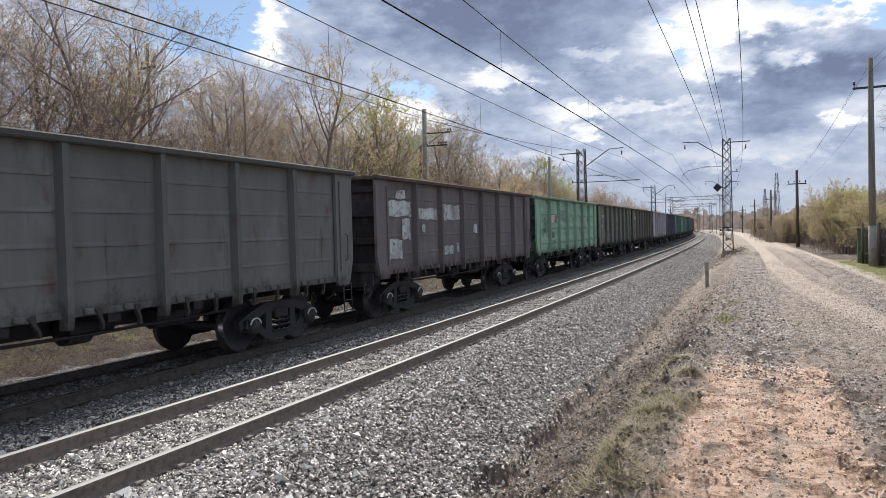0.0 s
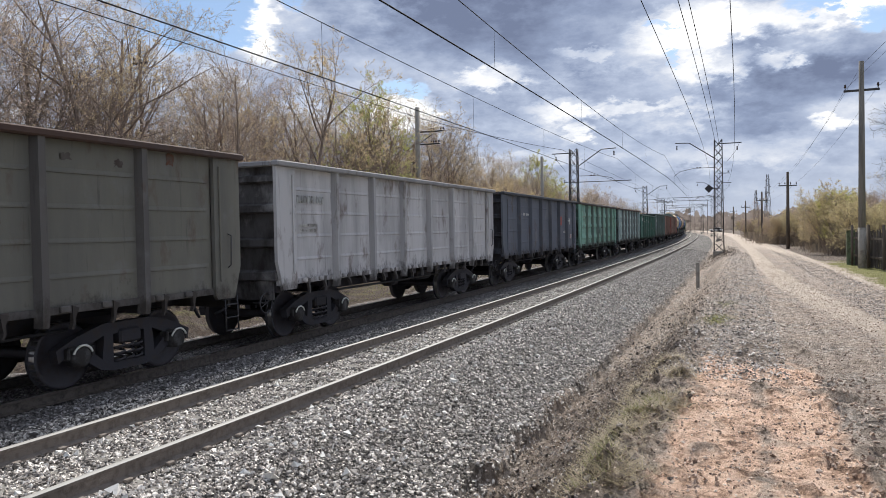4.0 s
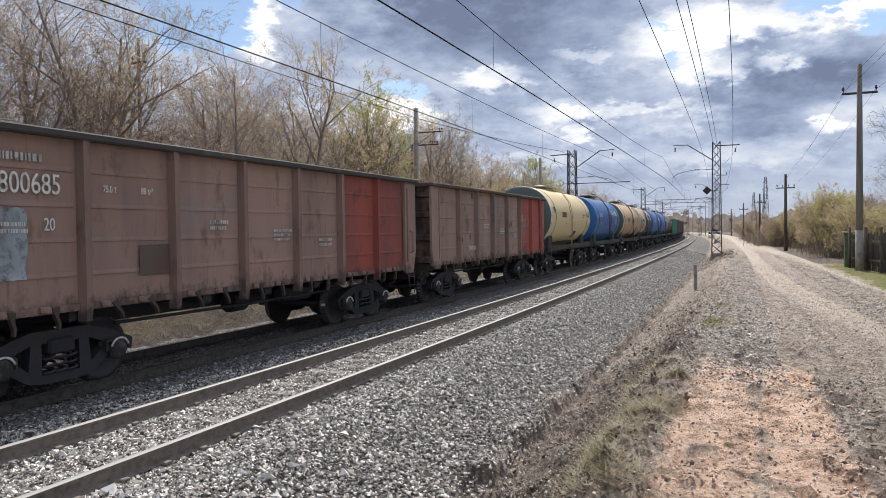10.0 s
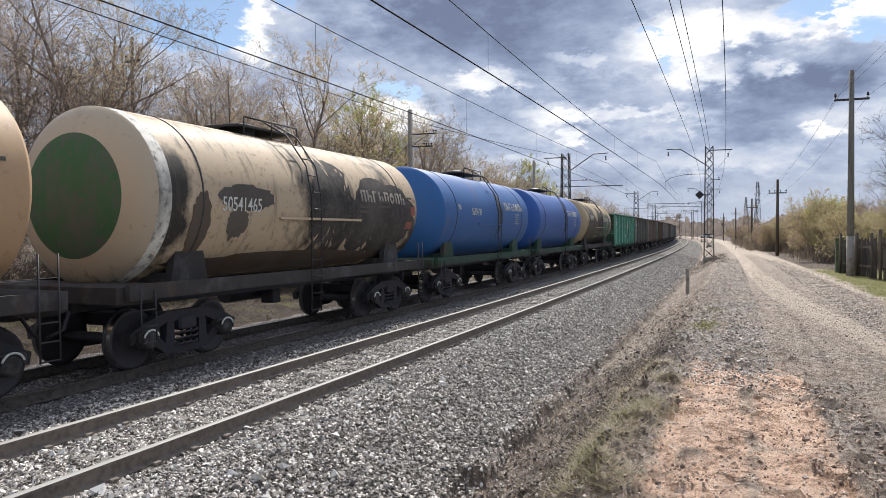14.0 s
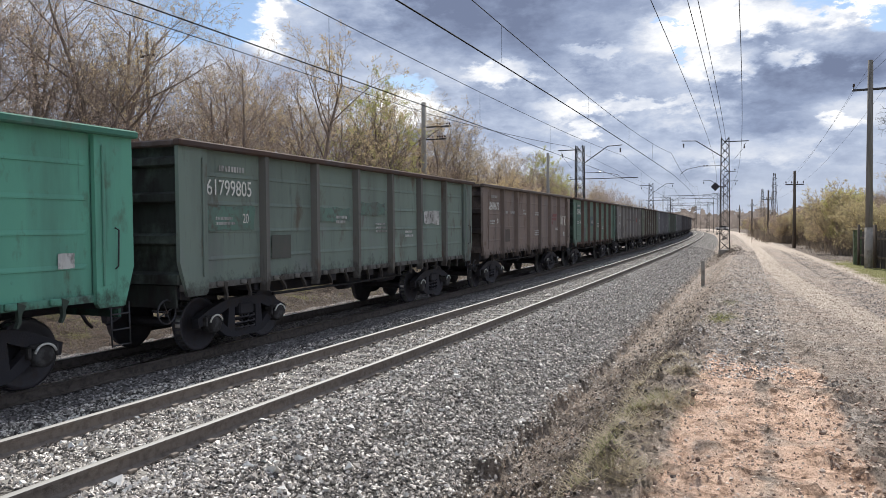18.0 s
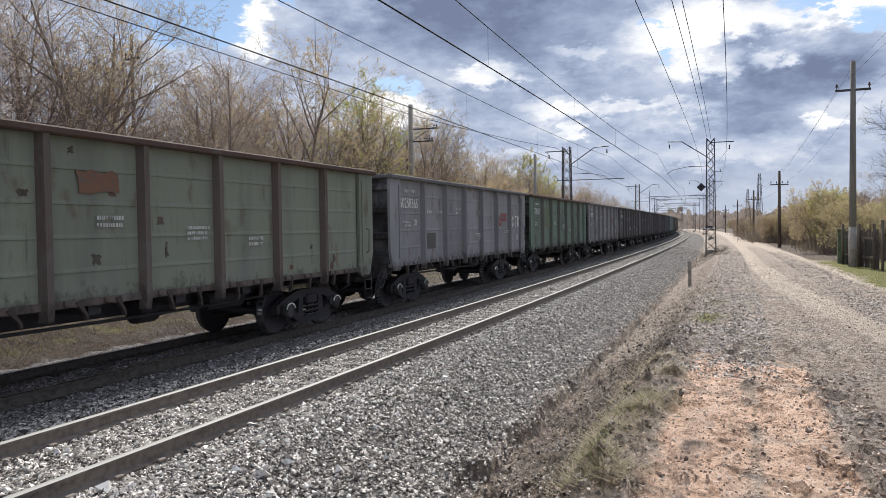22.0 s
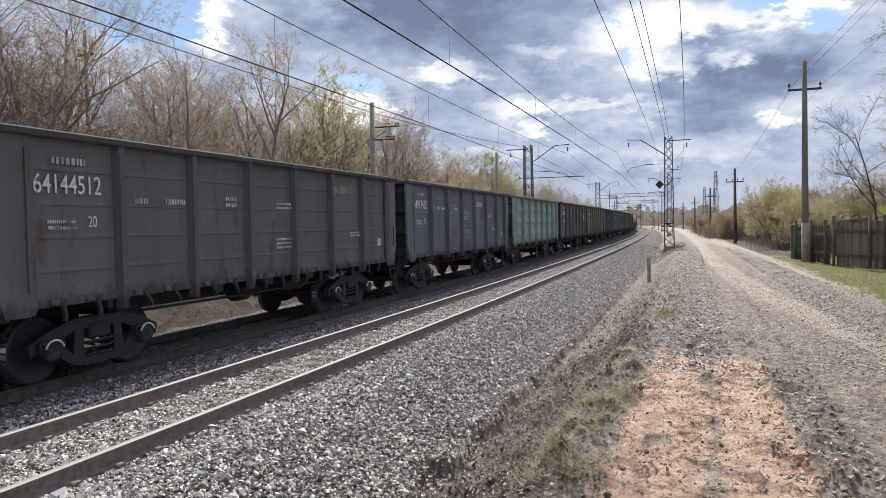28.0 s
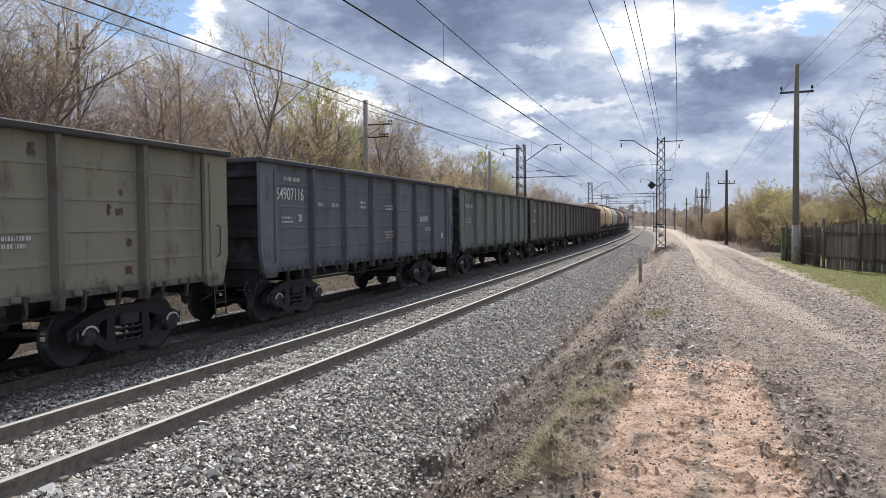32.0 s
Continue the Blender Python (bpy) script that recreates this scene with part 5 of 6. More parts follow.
# touched-up paint
for x0, x1, z0, z1 in ((-5.3, -4.75, 3.0, 3.22), (-5.75, -4.45, 2.56, 2.94), (-4.95, -4.5, 1.98, 2.5), (-5.75, -5.0, 1.5, 1.98), (-4.1, -2.7, 2.48, 2.80), (-2.4, -1.0, 2.48, 2.92), (-2.25, -1.55, 1.5, 1.74),
                       (-1.3, -1.1, 1.55, 1.8), (0.15, 0.5, 2.1, 2.36), (-3.75, -3.55, 2.15, 2.35)):
    patch_on(1, x0, x1, z0, z1, (0.48, 0.52, 0.53))
for k, x0, x1, z0, z1, c in ((2, -4.05, -2.85, 2.42, 2.75, (0.55, 0.50, 0.47)), (2, -3.3, -3.0, 2.45, 2.72, (0.40, 0.09, 0.08)), (2, -5.1, -4.55, 2.0, 2.5, (0.09, 0.16, 0.15)), (2, -2.3, -1.1, 2.55, 3.0, (0.17, 0.26, 0.27)),
                             (3, -2.3, -1.1, 1.9, 2.35, (0.22, 0.29, 0.20)), (3, -0.6, 0.6, 2.5, 2.9, (0.19, 0.23, 0.21)), (4, -5.8, -4.6, 2.35, 2.68, (0.10, 0.17, 0.15)), (4, -2.3, -1.2, 1.5, 1.8, (0.19, 0.18, 0.07)),
                             (7, 0.0, 0.7, 1.7, 2.1, (0.14, 0.20, 0.17)), (8, -3.95, -3.3, 1.5, 1.95, (0.13, 0.14, 0.14)), (10, -5.75, -4.4, 2.0, 2.62, (0.13, 0.17, 0.205)), (10, -3.9, -3.3, 1.4, 1.9, (0.10, 0.075, 0.085)),
                             (10, -3.2, -2.7, 1.45, 1.88, (0.20, 0.25, 0.23)), (10, -0.7, 0.6, 2.5, 2.8, (0.10, 0.16, 0.15)), (11, -5.75, -5.1, 1.6, 2.5, (0.34, 0.40, 0.44)), (21, -5.75, -4.5, 2.1, 2.5, (0.11, 0.22, 0.18)),
                             (21, 2.9, 3.95, 2.2, 2.55, (0.55, 0.55, 0.53)), (21, -0.6, 0.6, 2.4, 2.7, (0.12, 0.21, 0.18)), (21, -2.4, -1.1, 2.25, 2.55, (0.13, 0.24, 0.20)), (23, -5.75, -4.5, 2.35, 3.1, (0.075, 0.19, 0.165)),
                             (23, -1.9, -1.0, 2.1, 2.6, (0.07, 0.13, 0.17)), (24, -2.3, 2.3, 2.42, 2.52, (0.07, 0.055, 0.05)), (24, 3.0, 4.0, 2.35, 2.5, (0.32, 0.09, 0.07)), (25, -2.0, -1.3, 2.7, 3.0, (0.17, 0.09, 0.06)),
                             (27, -3.9, -2.7, 2.1, 3.0, (0.15, 0.20, 0.11)), (27, 0.0, 0.8, 1.9, 2.6, (0.10, 0.15, 0.15)), (33, 1.95, 2.25, 2.42, 2.62, (0.26, 0.08, 0.08)), (35, 4.6, 5.6, 2.35, 2.75, (0.50, 0.47, 0.46)),
                             (35, 2.9, 3.5, 2.45, 2.75, (0.48, 0.33, 0.30)), (35, 0.1, 0.9, 1.4, 1.75, (0.23, 0.21, 0.20)), (36, -5.75, -4.5, 2.0, 2.6, (0.10, 0.095, 0.085)), (36, -5.75, -4.5, 1.35, 1.95, (0.11, 0.15, 0.075)),
                             (37, 3.1, 3.9, 2.2, 2.4, (0.4, 0.4, 0.4)), (32, 2.8, 3.8, 2.95, 3.15, (0.36, 0.33, 0.30))):
    patch_on(k, x0, x1, z0, z1, c, -1.52 if k in (2, 7, 8) else -1.474)


# flaking paint and rust
for k, count in ((2, 90), (36, 16), (3, 12), (4, 12), (7, 12), (8, 10), (10, 8), (12, 12), (23, 10), (25, 14), (27, 14), (34, 8), (38, 10)):
    rng = random.Random(900 + k)
    pressed = WAGONS[k][2] == "press"
    flakes = {}
    for n in range(count):
        bay = rng.choice(POSTS) + rng.choice((-1, 1)) * rng.uniform(0.3, 0.8)
        if pressed:
            lo, hi, y = rng.choice(((1.57, 1.65, -1.5095), (2.21, 2.29, -1.5095), (2.81, 2.89, -1.5095), (1.87, 1.97, -1.4545), (2.52, 2.70, -1.4545), (3.12, 3.38, -1.4545)))
        else:
            lo, hi, y = rng.choice(((1.28, 1.58, -1.4545), (1.69, 2.04, -1.4545), (2.15, 2.50, -1.4545), (2.61, 2.96, -1.4545), (3.09, 3.40, -1.4545)))
        z = rng.uniform(lo, (lo + hi) / 2)
        pale = n % 6 == 0 and k == 2
        if k == 2 and n % 3:
            bay = rng.choice(POSTS) + rng.choice((-1, 1)) * rng.uniform(0.14, 0.42)
            patch_on(k, bay, bay + rng.uniform(0.03, 0.09), z, min(hi, z + rng.uniform(0.12, 0.34)), rng.choice(((0.13, 0.085, 0.06), (0.075, 0.06, 0.045), (0.20, 0.15, 0.115))), y, "rust_flake", 0.03)
            continue
        patch_on(k, bay, bay + rng.uniform(0.04, 0.16), z, min(hi, z + rng.uniform(0.06, 0.22)), (0.55, 0.52, 0.5) if pale else rng.choice(((0.12, 0.055, 0.035), (0.09, 0.045, 0.032), (0.055, 0.04, 0.035))), y, "rust_flake", 0.022)


def on_barrel(x, z, r=1.468):
    """The place on the near side of a barrel at height z."""
    return -math.sqrt(max(0.01, r * r - (z - 2.755) ** 2))


def curved_patch(k, x0, x1, z0, z1, colour, name="painted_mark", mat=None, r=1.4765, label=""):
    sh = Shape()
    vs, fs, n = [], [], max(8, int((z1 - z0) * 14))
    for i in range(n + 1):
        z = z0 + (z1 - z0) * i / n
        vs += [(x0, on_barrel(x0, z, r), z), (x1, on_barrel(x1, z, r), z)]
    fs = [(2 * i, 2 * i + 1, 2 * i + 3, 2 * i + 2) for i in range(n)]
    return part(name, sh.add(vs, fs, True), mat or TINTMARK, WAGONS[k][0], label, colour=colour)


def barrel_number(k, text, x, z, h, dark=False, squeeze=0.8):
    me = lettering(text, h, squeeze).copy()
    for v in me.vertices:
        zz = z - 0.2 + v.co.z
        v.co.y = v.co.y + on_barrel(0, zz, 1.478)
        v.co.z = zz
    me.materials[0] = FRAMEBLACK if dark else WHITEMARK
    part("number", me, None, WAGONS[k][0], "painted tank number", at=(x, 0, 0))


def barrel_mark(k, x, z, n, h, colour, width=2.5):
    """A company name as plain stencilled shapes: pairs of upright bars, some joined, and one round drop."""
    step = width / n
    for i in range(n):
        a, b = x + i * step, x + i * step + step * 0.78
        if i == n - 3:
            c, r = (a + b) / 2, step * 0.42
            ring = [(c + r * math.cos(q), z - 0.15 + h * 0.5 + h * 0.5 * math.sin(q)) for q in np.linspace(0, 2 * math.pi, 15)[:-1]]
            sh = Shape().add([(px, on_barrel(px, pz, 1.4765), pz) for px, pz in ring], [tuple(range(14))])
            part("company_mark", sh, TINTMARK, WAGONS[k][0], colour=colour)
            continue
        curved_patch(k, a, a + step * 0.27, z - 0.15, z - 0.15 + h, colour, "company_mark")
        if i % 3 != 2:
            curved_patch(k, b - step * 0.27, b, z - 0.15, z - 0.15 + h * (1.0, 0.55)[i % 2], colour, "company_mark")
        curved_patch(k, a + step * 0.3, b - step * 0.1, z - 0.15 + h * (0.82, 0.42)[i % 2], z - 0.15 + h * (1.0, 0.58)[i % 2], colour, "company_mark")


for k, text, x, z, h, dark in ((13, "53883831", -2.6, 2.95, 0.27, True), (13, "90", -4.25, 3.15, 0.30, True), (14, "50517291", -3.58, 3.1, 0.24, False), (14, "66", -4.5, 3.05, 0.18, False),
                               (15, "57328007", -2.45, 2.9, 0.28, True), (16, "50541465", -3.4, 2.75, 0.26, False), (17, "56734791", -2.45, 2.95, 0.24, False), (19, "51478931", -3.57, 3.12, 0.28, False), (19, "72", -4.5, 3.1, 0.22, False), (15, "106", -4.5, 3.1, 0.22, True), (19, "БЕНЗИН-", 4.0, 3.28, 0.12, False), (19, "НЕФТЬ", 4.05, 3.12, 0.12, False), (13, "НЕФТЬ", 4.05, 3.02, 0.11, True), (17, "106", -3.75, 3.1, 0.16, False),
                               (14, "20", -3.2, 2.6, 0.16, False)):
    barrel_number(k, text, x, z, h, dark)
for k, x, z, n, h, c in ((14, 1.4, 3.2, 8, 0.36, (0.74, 0.76, 0.78)), (16, 1.7, 3.05, 8, 0.28, (0.46, 0.41, 0.35)), (17, 1.5, 3.15, 8, 0.30, (0.6, 0.63, 0.66)),
                         (18, 1.5, 3.15, 8, 0.30, (0.6, 0.63, 0.66)), (19, 1.2, 3.0, 8, 0.30, (0.66, 0.58, 0.48))):
    barrel_mark(k, x, z, n, h, c)
for k in (14, 17, 18, 19):
    for i in range(5):
        curved_patch(k, 2.85, 3.4 - 0.1 * (i % 2), 2.84 - i * 0.09, 2.88 - i * 0.09, (0.5, 0.5, 0.5), "lettering")
for k, c in ((14, (0.62, 0.10, 0.06)), (19, (0.55, 0.10, 0.06)), (16, (0.45, 0.10, 0.06))):
    curved_patch(k, 4.25, 4.62, 2.25, 2.45, c, label="red hazard label")
    curved_patch(k, 4.5, 4.75, 2.62, 2.85, c, label="red hazard label")
for k, x in ((13, 0.9), (14, 2.0)):
    curved_patch(k, x, x + 0.72, 1.72, 2.05, (0.03, 0.03, 0.035), label="black notice panel")
# barrel ends: green domes with a pale ring
for k, c in ((13, (0.075, 0.10, 0.085)), (15, (0.05, 0.10, 0.075)), (16, (0.46, 0.38, 0.28))):
    for o in WAGONS[k][0].children:
        if o.name.startswith("barrel_end") and o.data.vertices[0].co.x < 0:
            o.color = (*c, 1)
    part("rim_band", Shape().lathe([(-4.90, 1.4675), (-4.62, 1.469)], "x", 96, (0, 0, 2.755)), TINTMARK, WAGONS[k][0], "whitewashed band round the barrel", colour=(0.72, 0.70, 0.64))
part("end_paint", Shape().lathe([(-5.335, 0.0), (-5.318, 0.4), (-5.24, 0.88), (-5.19, 1.0)], "x", 64, (0, 0, 2.755)), TINTMARK, WAGONS[16][0], "green painted round of the barrel end", colour=(0.045, 0.115, 0.05))
# ladders and walkways stand further back on some tanks
for k, shift in ((13, -1.15), (14, -0.75), (16, -0.9)):
    for o in WAGONS[k][0].children:
        if o.name.split(".")[0] in ("ladder", "top_walkway", "manhole"):
            o.location.x += shift
            if k == 13:
                o.data = o.data.copy()
                o.data.materials[0] = TANKPAINT
                o.color = (0.40, 0.33, 0.20, 1)
for k in (13, 15, 16):
    for i, (x, z, width) in enumerate(((-0.6 if k == 13 else 1.6, 2.75, 0.7), (2.6, 2.9, 0.6), (4.1, 3.05, 0.5))):
        for row in range(2):
            curved_patch(k, x, x + width * (1 - 0.2 * row), z - row * 0.12, z - row * 0.12 + 0.055, (0.10, 0.085, 0.07), "lettering")
part("rim_band", Shape().lathe([(4.84, 1.470), (4.96, 1.466)], "x", 96, (0, 0, 2.755)), TINTMARK, WAGONS[19][0], "whitewashed band round the barrel", colour=(0.66, 0.62, 0.55))
# oil-stained barrels
for k in (16, 19):
    for o in WAGONS[k][0].children:
        if o.name.split(".")[0] == "barrel":
            o.data = o.data.copy()
            o.data.materials[0] = OILY


def stain(k, cx, cz, rx, rz, colour, seed):
    """Spilled oil on the near side of a barrel, with a torn outline."""
    rng = random.Random(seed)
    ring, turns, vs, fs = 5, 36, [(cx, on_barrel(cx, cz, 1.4735), cz)], []
    reach = [rng.uniform(0.86, 1.08) for _ in range(turns)]
    for i in range(1, ring + 1):
        for j in range(turns):
            a, f = 2 * math.pi * j / turns, i / ring
            f = f * (1 + (reach[j] - 1) * f)
            x, z = cx + rx * f * math.cos(a), min(4.15, max(1.36, cz + rz * f * math.sin(a) * (1.2 if math.sin(a) < 0 and j % 5 == 0 else 1)))
            vs.append((max(-4.88, min(4.88, x)), on_barrel(x, z, 1.4735), z))
    for j in range(turns):
        fs.append((0, 1 + j, 1 + (j + 1) % turns))
        for i in range(ring - 1):
            a, c = 1 + i * turns, 1 + (i + 1) * turns
            fs.append((a + j, c + j, c + (j + 1) % turns, a + (j + 1) % turns))
    return part("oil_stain", Shape().add(vs, fs, True), TINTMARK, WAGONS[k][0], "dark spilled oil stain", colour=colour)


TAR, BROWN_OIL = (0.035, 0.03, 0.028), (0.11, 0.075, 0.05)
for n, (k, cx, cz, rx, rz, c) in enumerate(((14, 0.95, 2.9, 0.28, 0.85, (0.035, 0.045, 0.06)),
                                           (13, 0.5, 1.44, 3.6, 0.12, (0.20, 0.14, 0.09)), (13, 4.45, 2.2, 0.10, 0.28, (0.42, 0.12, 0.07)),
                                           (15, 0.8, 1.5, 3.4, 0.2, BROWN_OIL), (15, -3.88, 1.9, 0.12, 0.5, BROWN_OIL), (15, 0.65, 2.3, 0.2, 0.8, (0.24, 0.15, 0.09)), (15, 4.2, 1.8, 0.4, 0.5, BROWN_OIL),
                                           (16, 2.9, 2.5, 1.9, 1.0, (0.05, 0.042, 0.04)), (16, -0.5, 1.55, 4.0, 0.25, BROWN_OIL), (16, -3.9, 2.3, 0.25, 0.6, BROWN_OIL), (16, 0.45, 2.6, 0.95, 1.35, TAR), (16, -2.65, 2.8, 0.85, 0.24, (0.09, 0.075, 0.065)), (16, -2.9, 2.35, 0.3, 0.3, (0.12, 0.10, 0.085)),
                                           (17, 0.85, 2.9, 0.3, 0.8, (0.02, 0.045, 0.09)), (18, 0.85, 2.9, 0.3, 0.8, (0.02, 0.045, 0.09)),
                                           (19, 2.9, 2.35, 2.1, 1.05, (0.075, 0.135, 0.09)), (19, -2.6, 2.25, 2.3, 0.85, (0.075, 0.065, 0.04)), (19, 0.15, 2.55, 1.05, 1.45, TAR), (19, -0.5, 1.5, 4.5, 0.3, TAR), (19, 2.6, 1.62, 2.2, 0.3, TAR))):
    stain(k, cx, cz, rx, rz, c, 400 + n)


def train_run(t):
    """Metres that the train has gone at t seconds."""
    return 3.0827e-05 * t ** 4 - 1.82566e-03 * t ** 3 + 4.83958e-02 * t ** 2 + 14.63296 * t - 0.55676


# ---- masts, poles and wires ----
def lattice_mast(s, o, z0, height, wide=0.82, side=1, label="grey lattice steel catenary mast beside the track"):
    ob = thing("catenary_mast", label, "mast", along(s, o, z0), "catenary masts")
    b0, b1 = wide / 2, wide * 0.38
    at = lambda sx, sy, z: (sx * (b0 + (b1 - b0) * z / height), sy * (b0 + (b1 - b0) * z / height), z)
    for sx in (-1, 1):
        for sy in (-1, 1):
            part("leg", Shape().tube([at(sx, sy, 0), at(sx, sy, height)], 0.055, 4), GREYSTEEL, ob)
    n = int(height / 0.75)
    for face in range(4):
        for first in (-1, 1):
            pts = []
            for k in range(n + 1):
                z, u = height * k / n, first * (-1) ** k
                pts.append(at(u, (-1, 1)[face], z) if face < 2 else at((-1, 1)[face - 2], u, z))
            part("lacing_bar", Shape().tube(pts, 0.03, 4), GREYSTEEL, ob)
    part("footing", Shape().box((0, 0, -0.22), (wide + 0.2, wide + 0.2, 0.5), bevel=0.04), CONCRETE, ob)
    # bracket over the track, towards side
    d = side
    up = Shape().tube([(0, d * 0.2, height * 0.83), (0, d * 2.4, height * 0.985), (0, d * 3.6, height * 0.99)], 0.04, 8)
    part("bracket", up, DARKSTEEL, ob, "bent steel cantilever arm")
    low = Shape().tube([(0, d * 0.2, height * 0.755), (0, d * 2.0, height * 0.755), (0, d * 3.2, height * 0.73), (0, d * 3.7, height * 0.69)], 0.022, 6)
    part("steady_arm", low, DARKSTEEL, ob)
    for y, z in ((1.5, height * 0.757), (1.75, height * 0.757)):
        part("insulator", Shape().lathe([(-0.09, 0.02), (-0.05, 0.07), (0, 0.03), (0.05, 0.07), (0.09, 0.02)], "y", 10), INSULATOR, ob, at=(0, d * y, z))
    for y in (3.45,):
        part("insulator", Shape().lathe([(-0.22, 0.02), (-0.16, 0.08), (-0.1, 0.03), (-0.04, 0.08), (0.02, 0.03), (0.08, 0.08), (0.14, 0.02)], "z", 10), INSULATOR, ob, at=(0, d * y, height * 0.95))
    arm = Shape().box((0, -d * 0.95, height * 0.965), (0.08, 1.9, 0.08), bevel=0.01)
    part("back_arm", arm, DARKSTEEL, ob)
    part("stay", Shape().tube([(0, -d * 1.7, height * 0.955), (0, -d * 1.45, height * 0.90), (0, -d * 0.7, height * 0.80)], 0.012, 5), WIRE, ob)
    part("insulator", Shape().lathe([(-0.2, 0.02), (-0.14, 0.07), (-0.08, 0.03), (-0.02, 0.07), (0.04, 0.03), (0.1, 0.07), (0.16, 0.02)], "z", 10), INSULATOR, ob, at=(0, -d * 1.55, height * 0.92))
    part("short_arm", Shape().box((0, -d * 0.45, height * 0.70), (0.06, 0.9, 0.05)), DARKSTEEL, ob)
    part("insulator", Shape().lathe([(0, 0.015), (0.1, 0.018), (0.11, 0.05), (0.2, 0.05), (0.22, 0.0)], "z", 10), INSULATOR, ob, at=(0, -d * 0.8, height * 0.70))
    if side < 0:
        part("cross_tube", Shape().tube([(0, 0, height * 0.70), (0, d * 4.9, height * 0.70)], 0.035, 8), DARKSTEEL, ob, "long level steel tube over the track")
    return ob


def wire(name, pts, sag=0.0, r=0.008, label="thin overhead steel wire", droppers=None):
    """A line hung through points given as (s, o, z)."""
    sh, out = Shape(), []
    for (a, b) in zip(pts, pts[1:]):
        n = 14
        for k in range(n):
            f = k / n
            s, o = a[0] + (b[0] - a[0]) * f, a[1] + (b[1] - a[1]) * f
            x, y, _ = line(s, o)
            out.append((x, y, a[2] + (b[2] - a[2]) * f - sag * 4 * f * (1 - f)))
    x, y, _ = line(pts[-1][0], pts[-1][1])
    out.append((x, y, pts[-1][2]))
    sh.tube(out, r, 5)
    ob = new(name, sh.mesh(name, WIRE))
    return tagged(ob, label, "wire", group="overhead wires")


MAST_S = [-8, 69, 132, 197, 262, 327, 392]
for s in MAST_S[1:]:
    mast = lattice_mast(s, -4.5, float(bank_level(s)) - 0.1, 9.75, side=1)
    if s == 69:
        part("sign_board", Shape().slab([(-0.38, 0), (0, -0.38), (0.38, 0), (0, 0.38)], -0.02, 0.02).mesh("sign_board", FRAMEBLACK), None, mast, "black diamond-shaped line sign", at=(-0.5, 0.78, 5.5)).rotation_euler = (0, 0, radians(90))
        part("signal_arm", Shape().box((-0.45, 0.3, 5.5), (0.06, 0.8, 0.06)), DARKSTEEL, mast)
for s in [-10, 64, 128, 193, 258, 323]:
    if s > 0:
        lattice_mast(s, 7.2, -0.6, 9.6, side=-1)

wire("contact_wire", [(s, 0.25 * (-1) ** i, 6.5) for i, s in enumerate(MAST_S)], 0.0, 0.019, "grooved copper contact wire over the track")
wire("messenger_wire", [(s, 0, 8.5) for s in MAST_S], 1.1, 0.012, "sagging messenger wire over the track")
FAR_S = [-10, 64, 128, 193, 258, 323]
wire("contact_wire", [(s, SPACING, 6.0) for s in FAR_S], 0.0, 0.014, "grooved copper contact wire over the track")
wire("messenger_wire", [(s, SPACING, 8.0) for s in FAR_S], 0.7, 0.012, "sagging messenger wire over the track")
for s0, o, zc, zm, sag, marks in ((-8, 0, 6.5, 8.5, 1.1, MAST_S), (-10, SPACING, 6.0, 8.0, 0.7, FAR_S)):
    for a, b in zip(marks[:3], marks[1:4]):
        for f in (0.2, 0.35, 0.5, 0.65, 0.8):
            s = a + (b - a) * f
            x, y, _ = line(s, o)
            sh = Shape().tube([(x, y, zc), (x, y, zm - sag * 4 * f * (1 - f))], 0.005, 4)
            tagged(new("dropper", sh.mesh("dropper", WIRE)), "thin dropper wire joining messenger and contact wire", "wire", "overhead wires")
for o, z in ((-3.07, 9.75), (-4.2, 9.75), (-4.48, 9.95), (-5.82, 9.2)):
    wire("feeder_wire", [(s, o, z) for s in MAST_S], 0.12, 0.014, "dark feeder wire carried along the masts")


def line_pole(s, o, z0, height, arms, mat, name="utility_pole", label="weathered concrete utility pole with a crossarm", r=0.13, two_tone=False):
    ob = thing(name, label, "pole", along(s, o, z0), "line poles")
    part("shaft", Shape().tube([(0, 0, -0.4), (0, 0, height)], [r * 1.25, r * 0.8], 10), mat, ob)
    if two_tone:
        part("butt", Shape().tube([(0, 0, -0.4), (0, 0, 1.75)], [r * 1.32, r * 1.28], 10), CONCRETE, ob, "pale concrete butt")
    for z, half, n in arms:
        part("crossarm", Shape().box((0, 0, z), (0.09, half * 2, 0.09), bevel=0.01), DARKSTEEL, ob)
        for k in range(n):
            y = -half + 0.06 + (2 * half - 0.12) * k / max(1, n - 1)
            part("insulator", Shape().lathe([(0, 0.015), (0.1, 0.018), (0.11, 0.05), (0.16, 0.055), (0.18, 0.035), (0.22, 0.045), (0.25, 0.02), (0.26, 0.0)], "z", 10), INSULATOR, ob, at=(0, y, z + 0.04))
    return ob


def place(s, o):
    return float(ground_level(s, o))


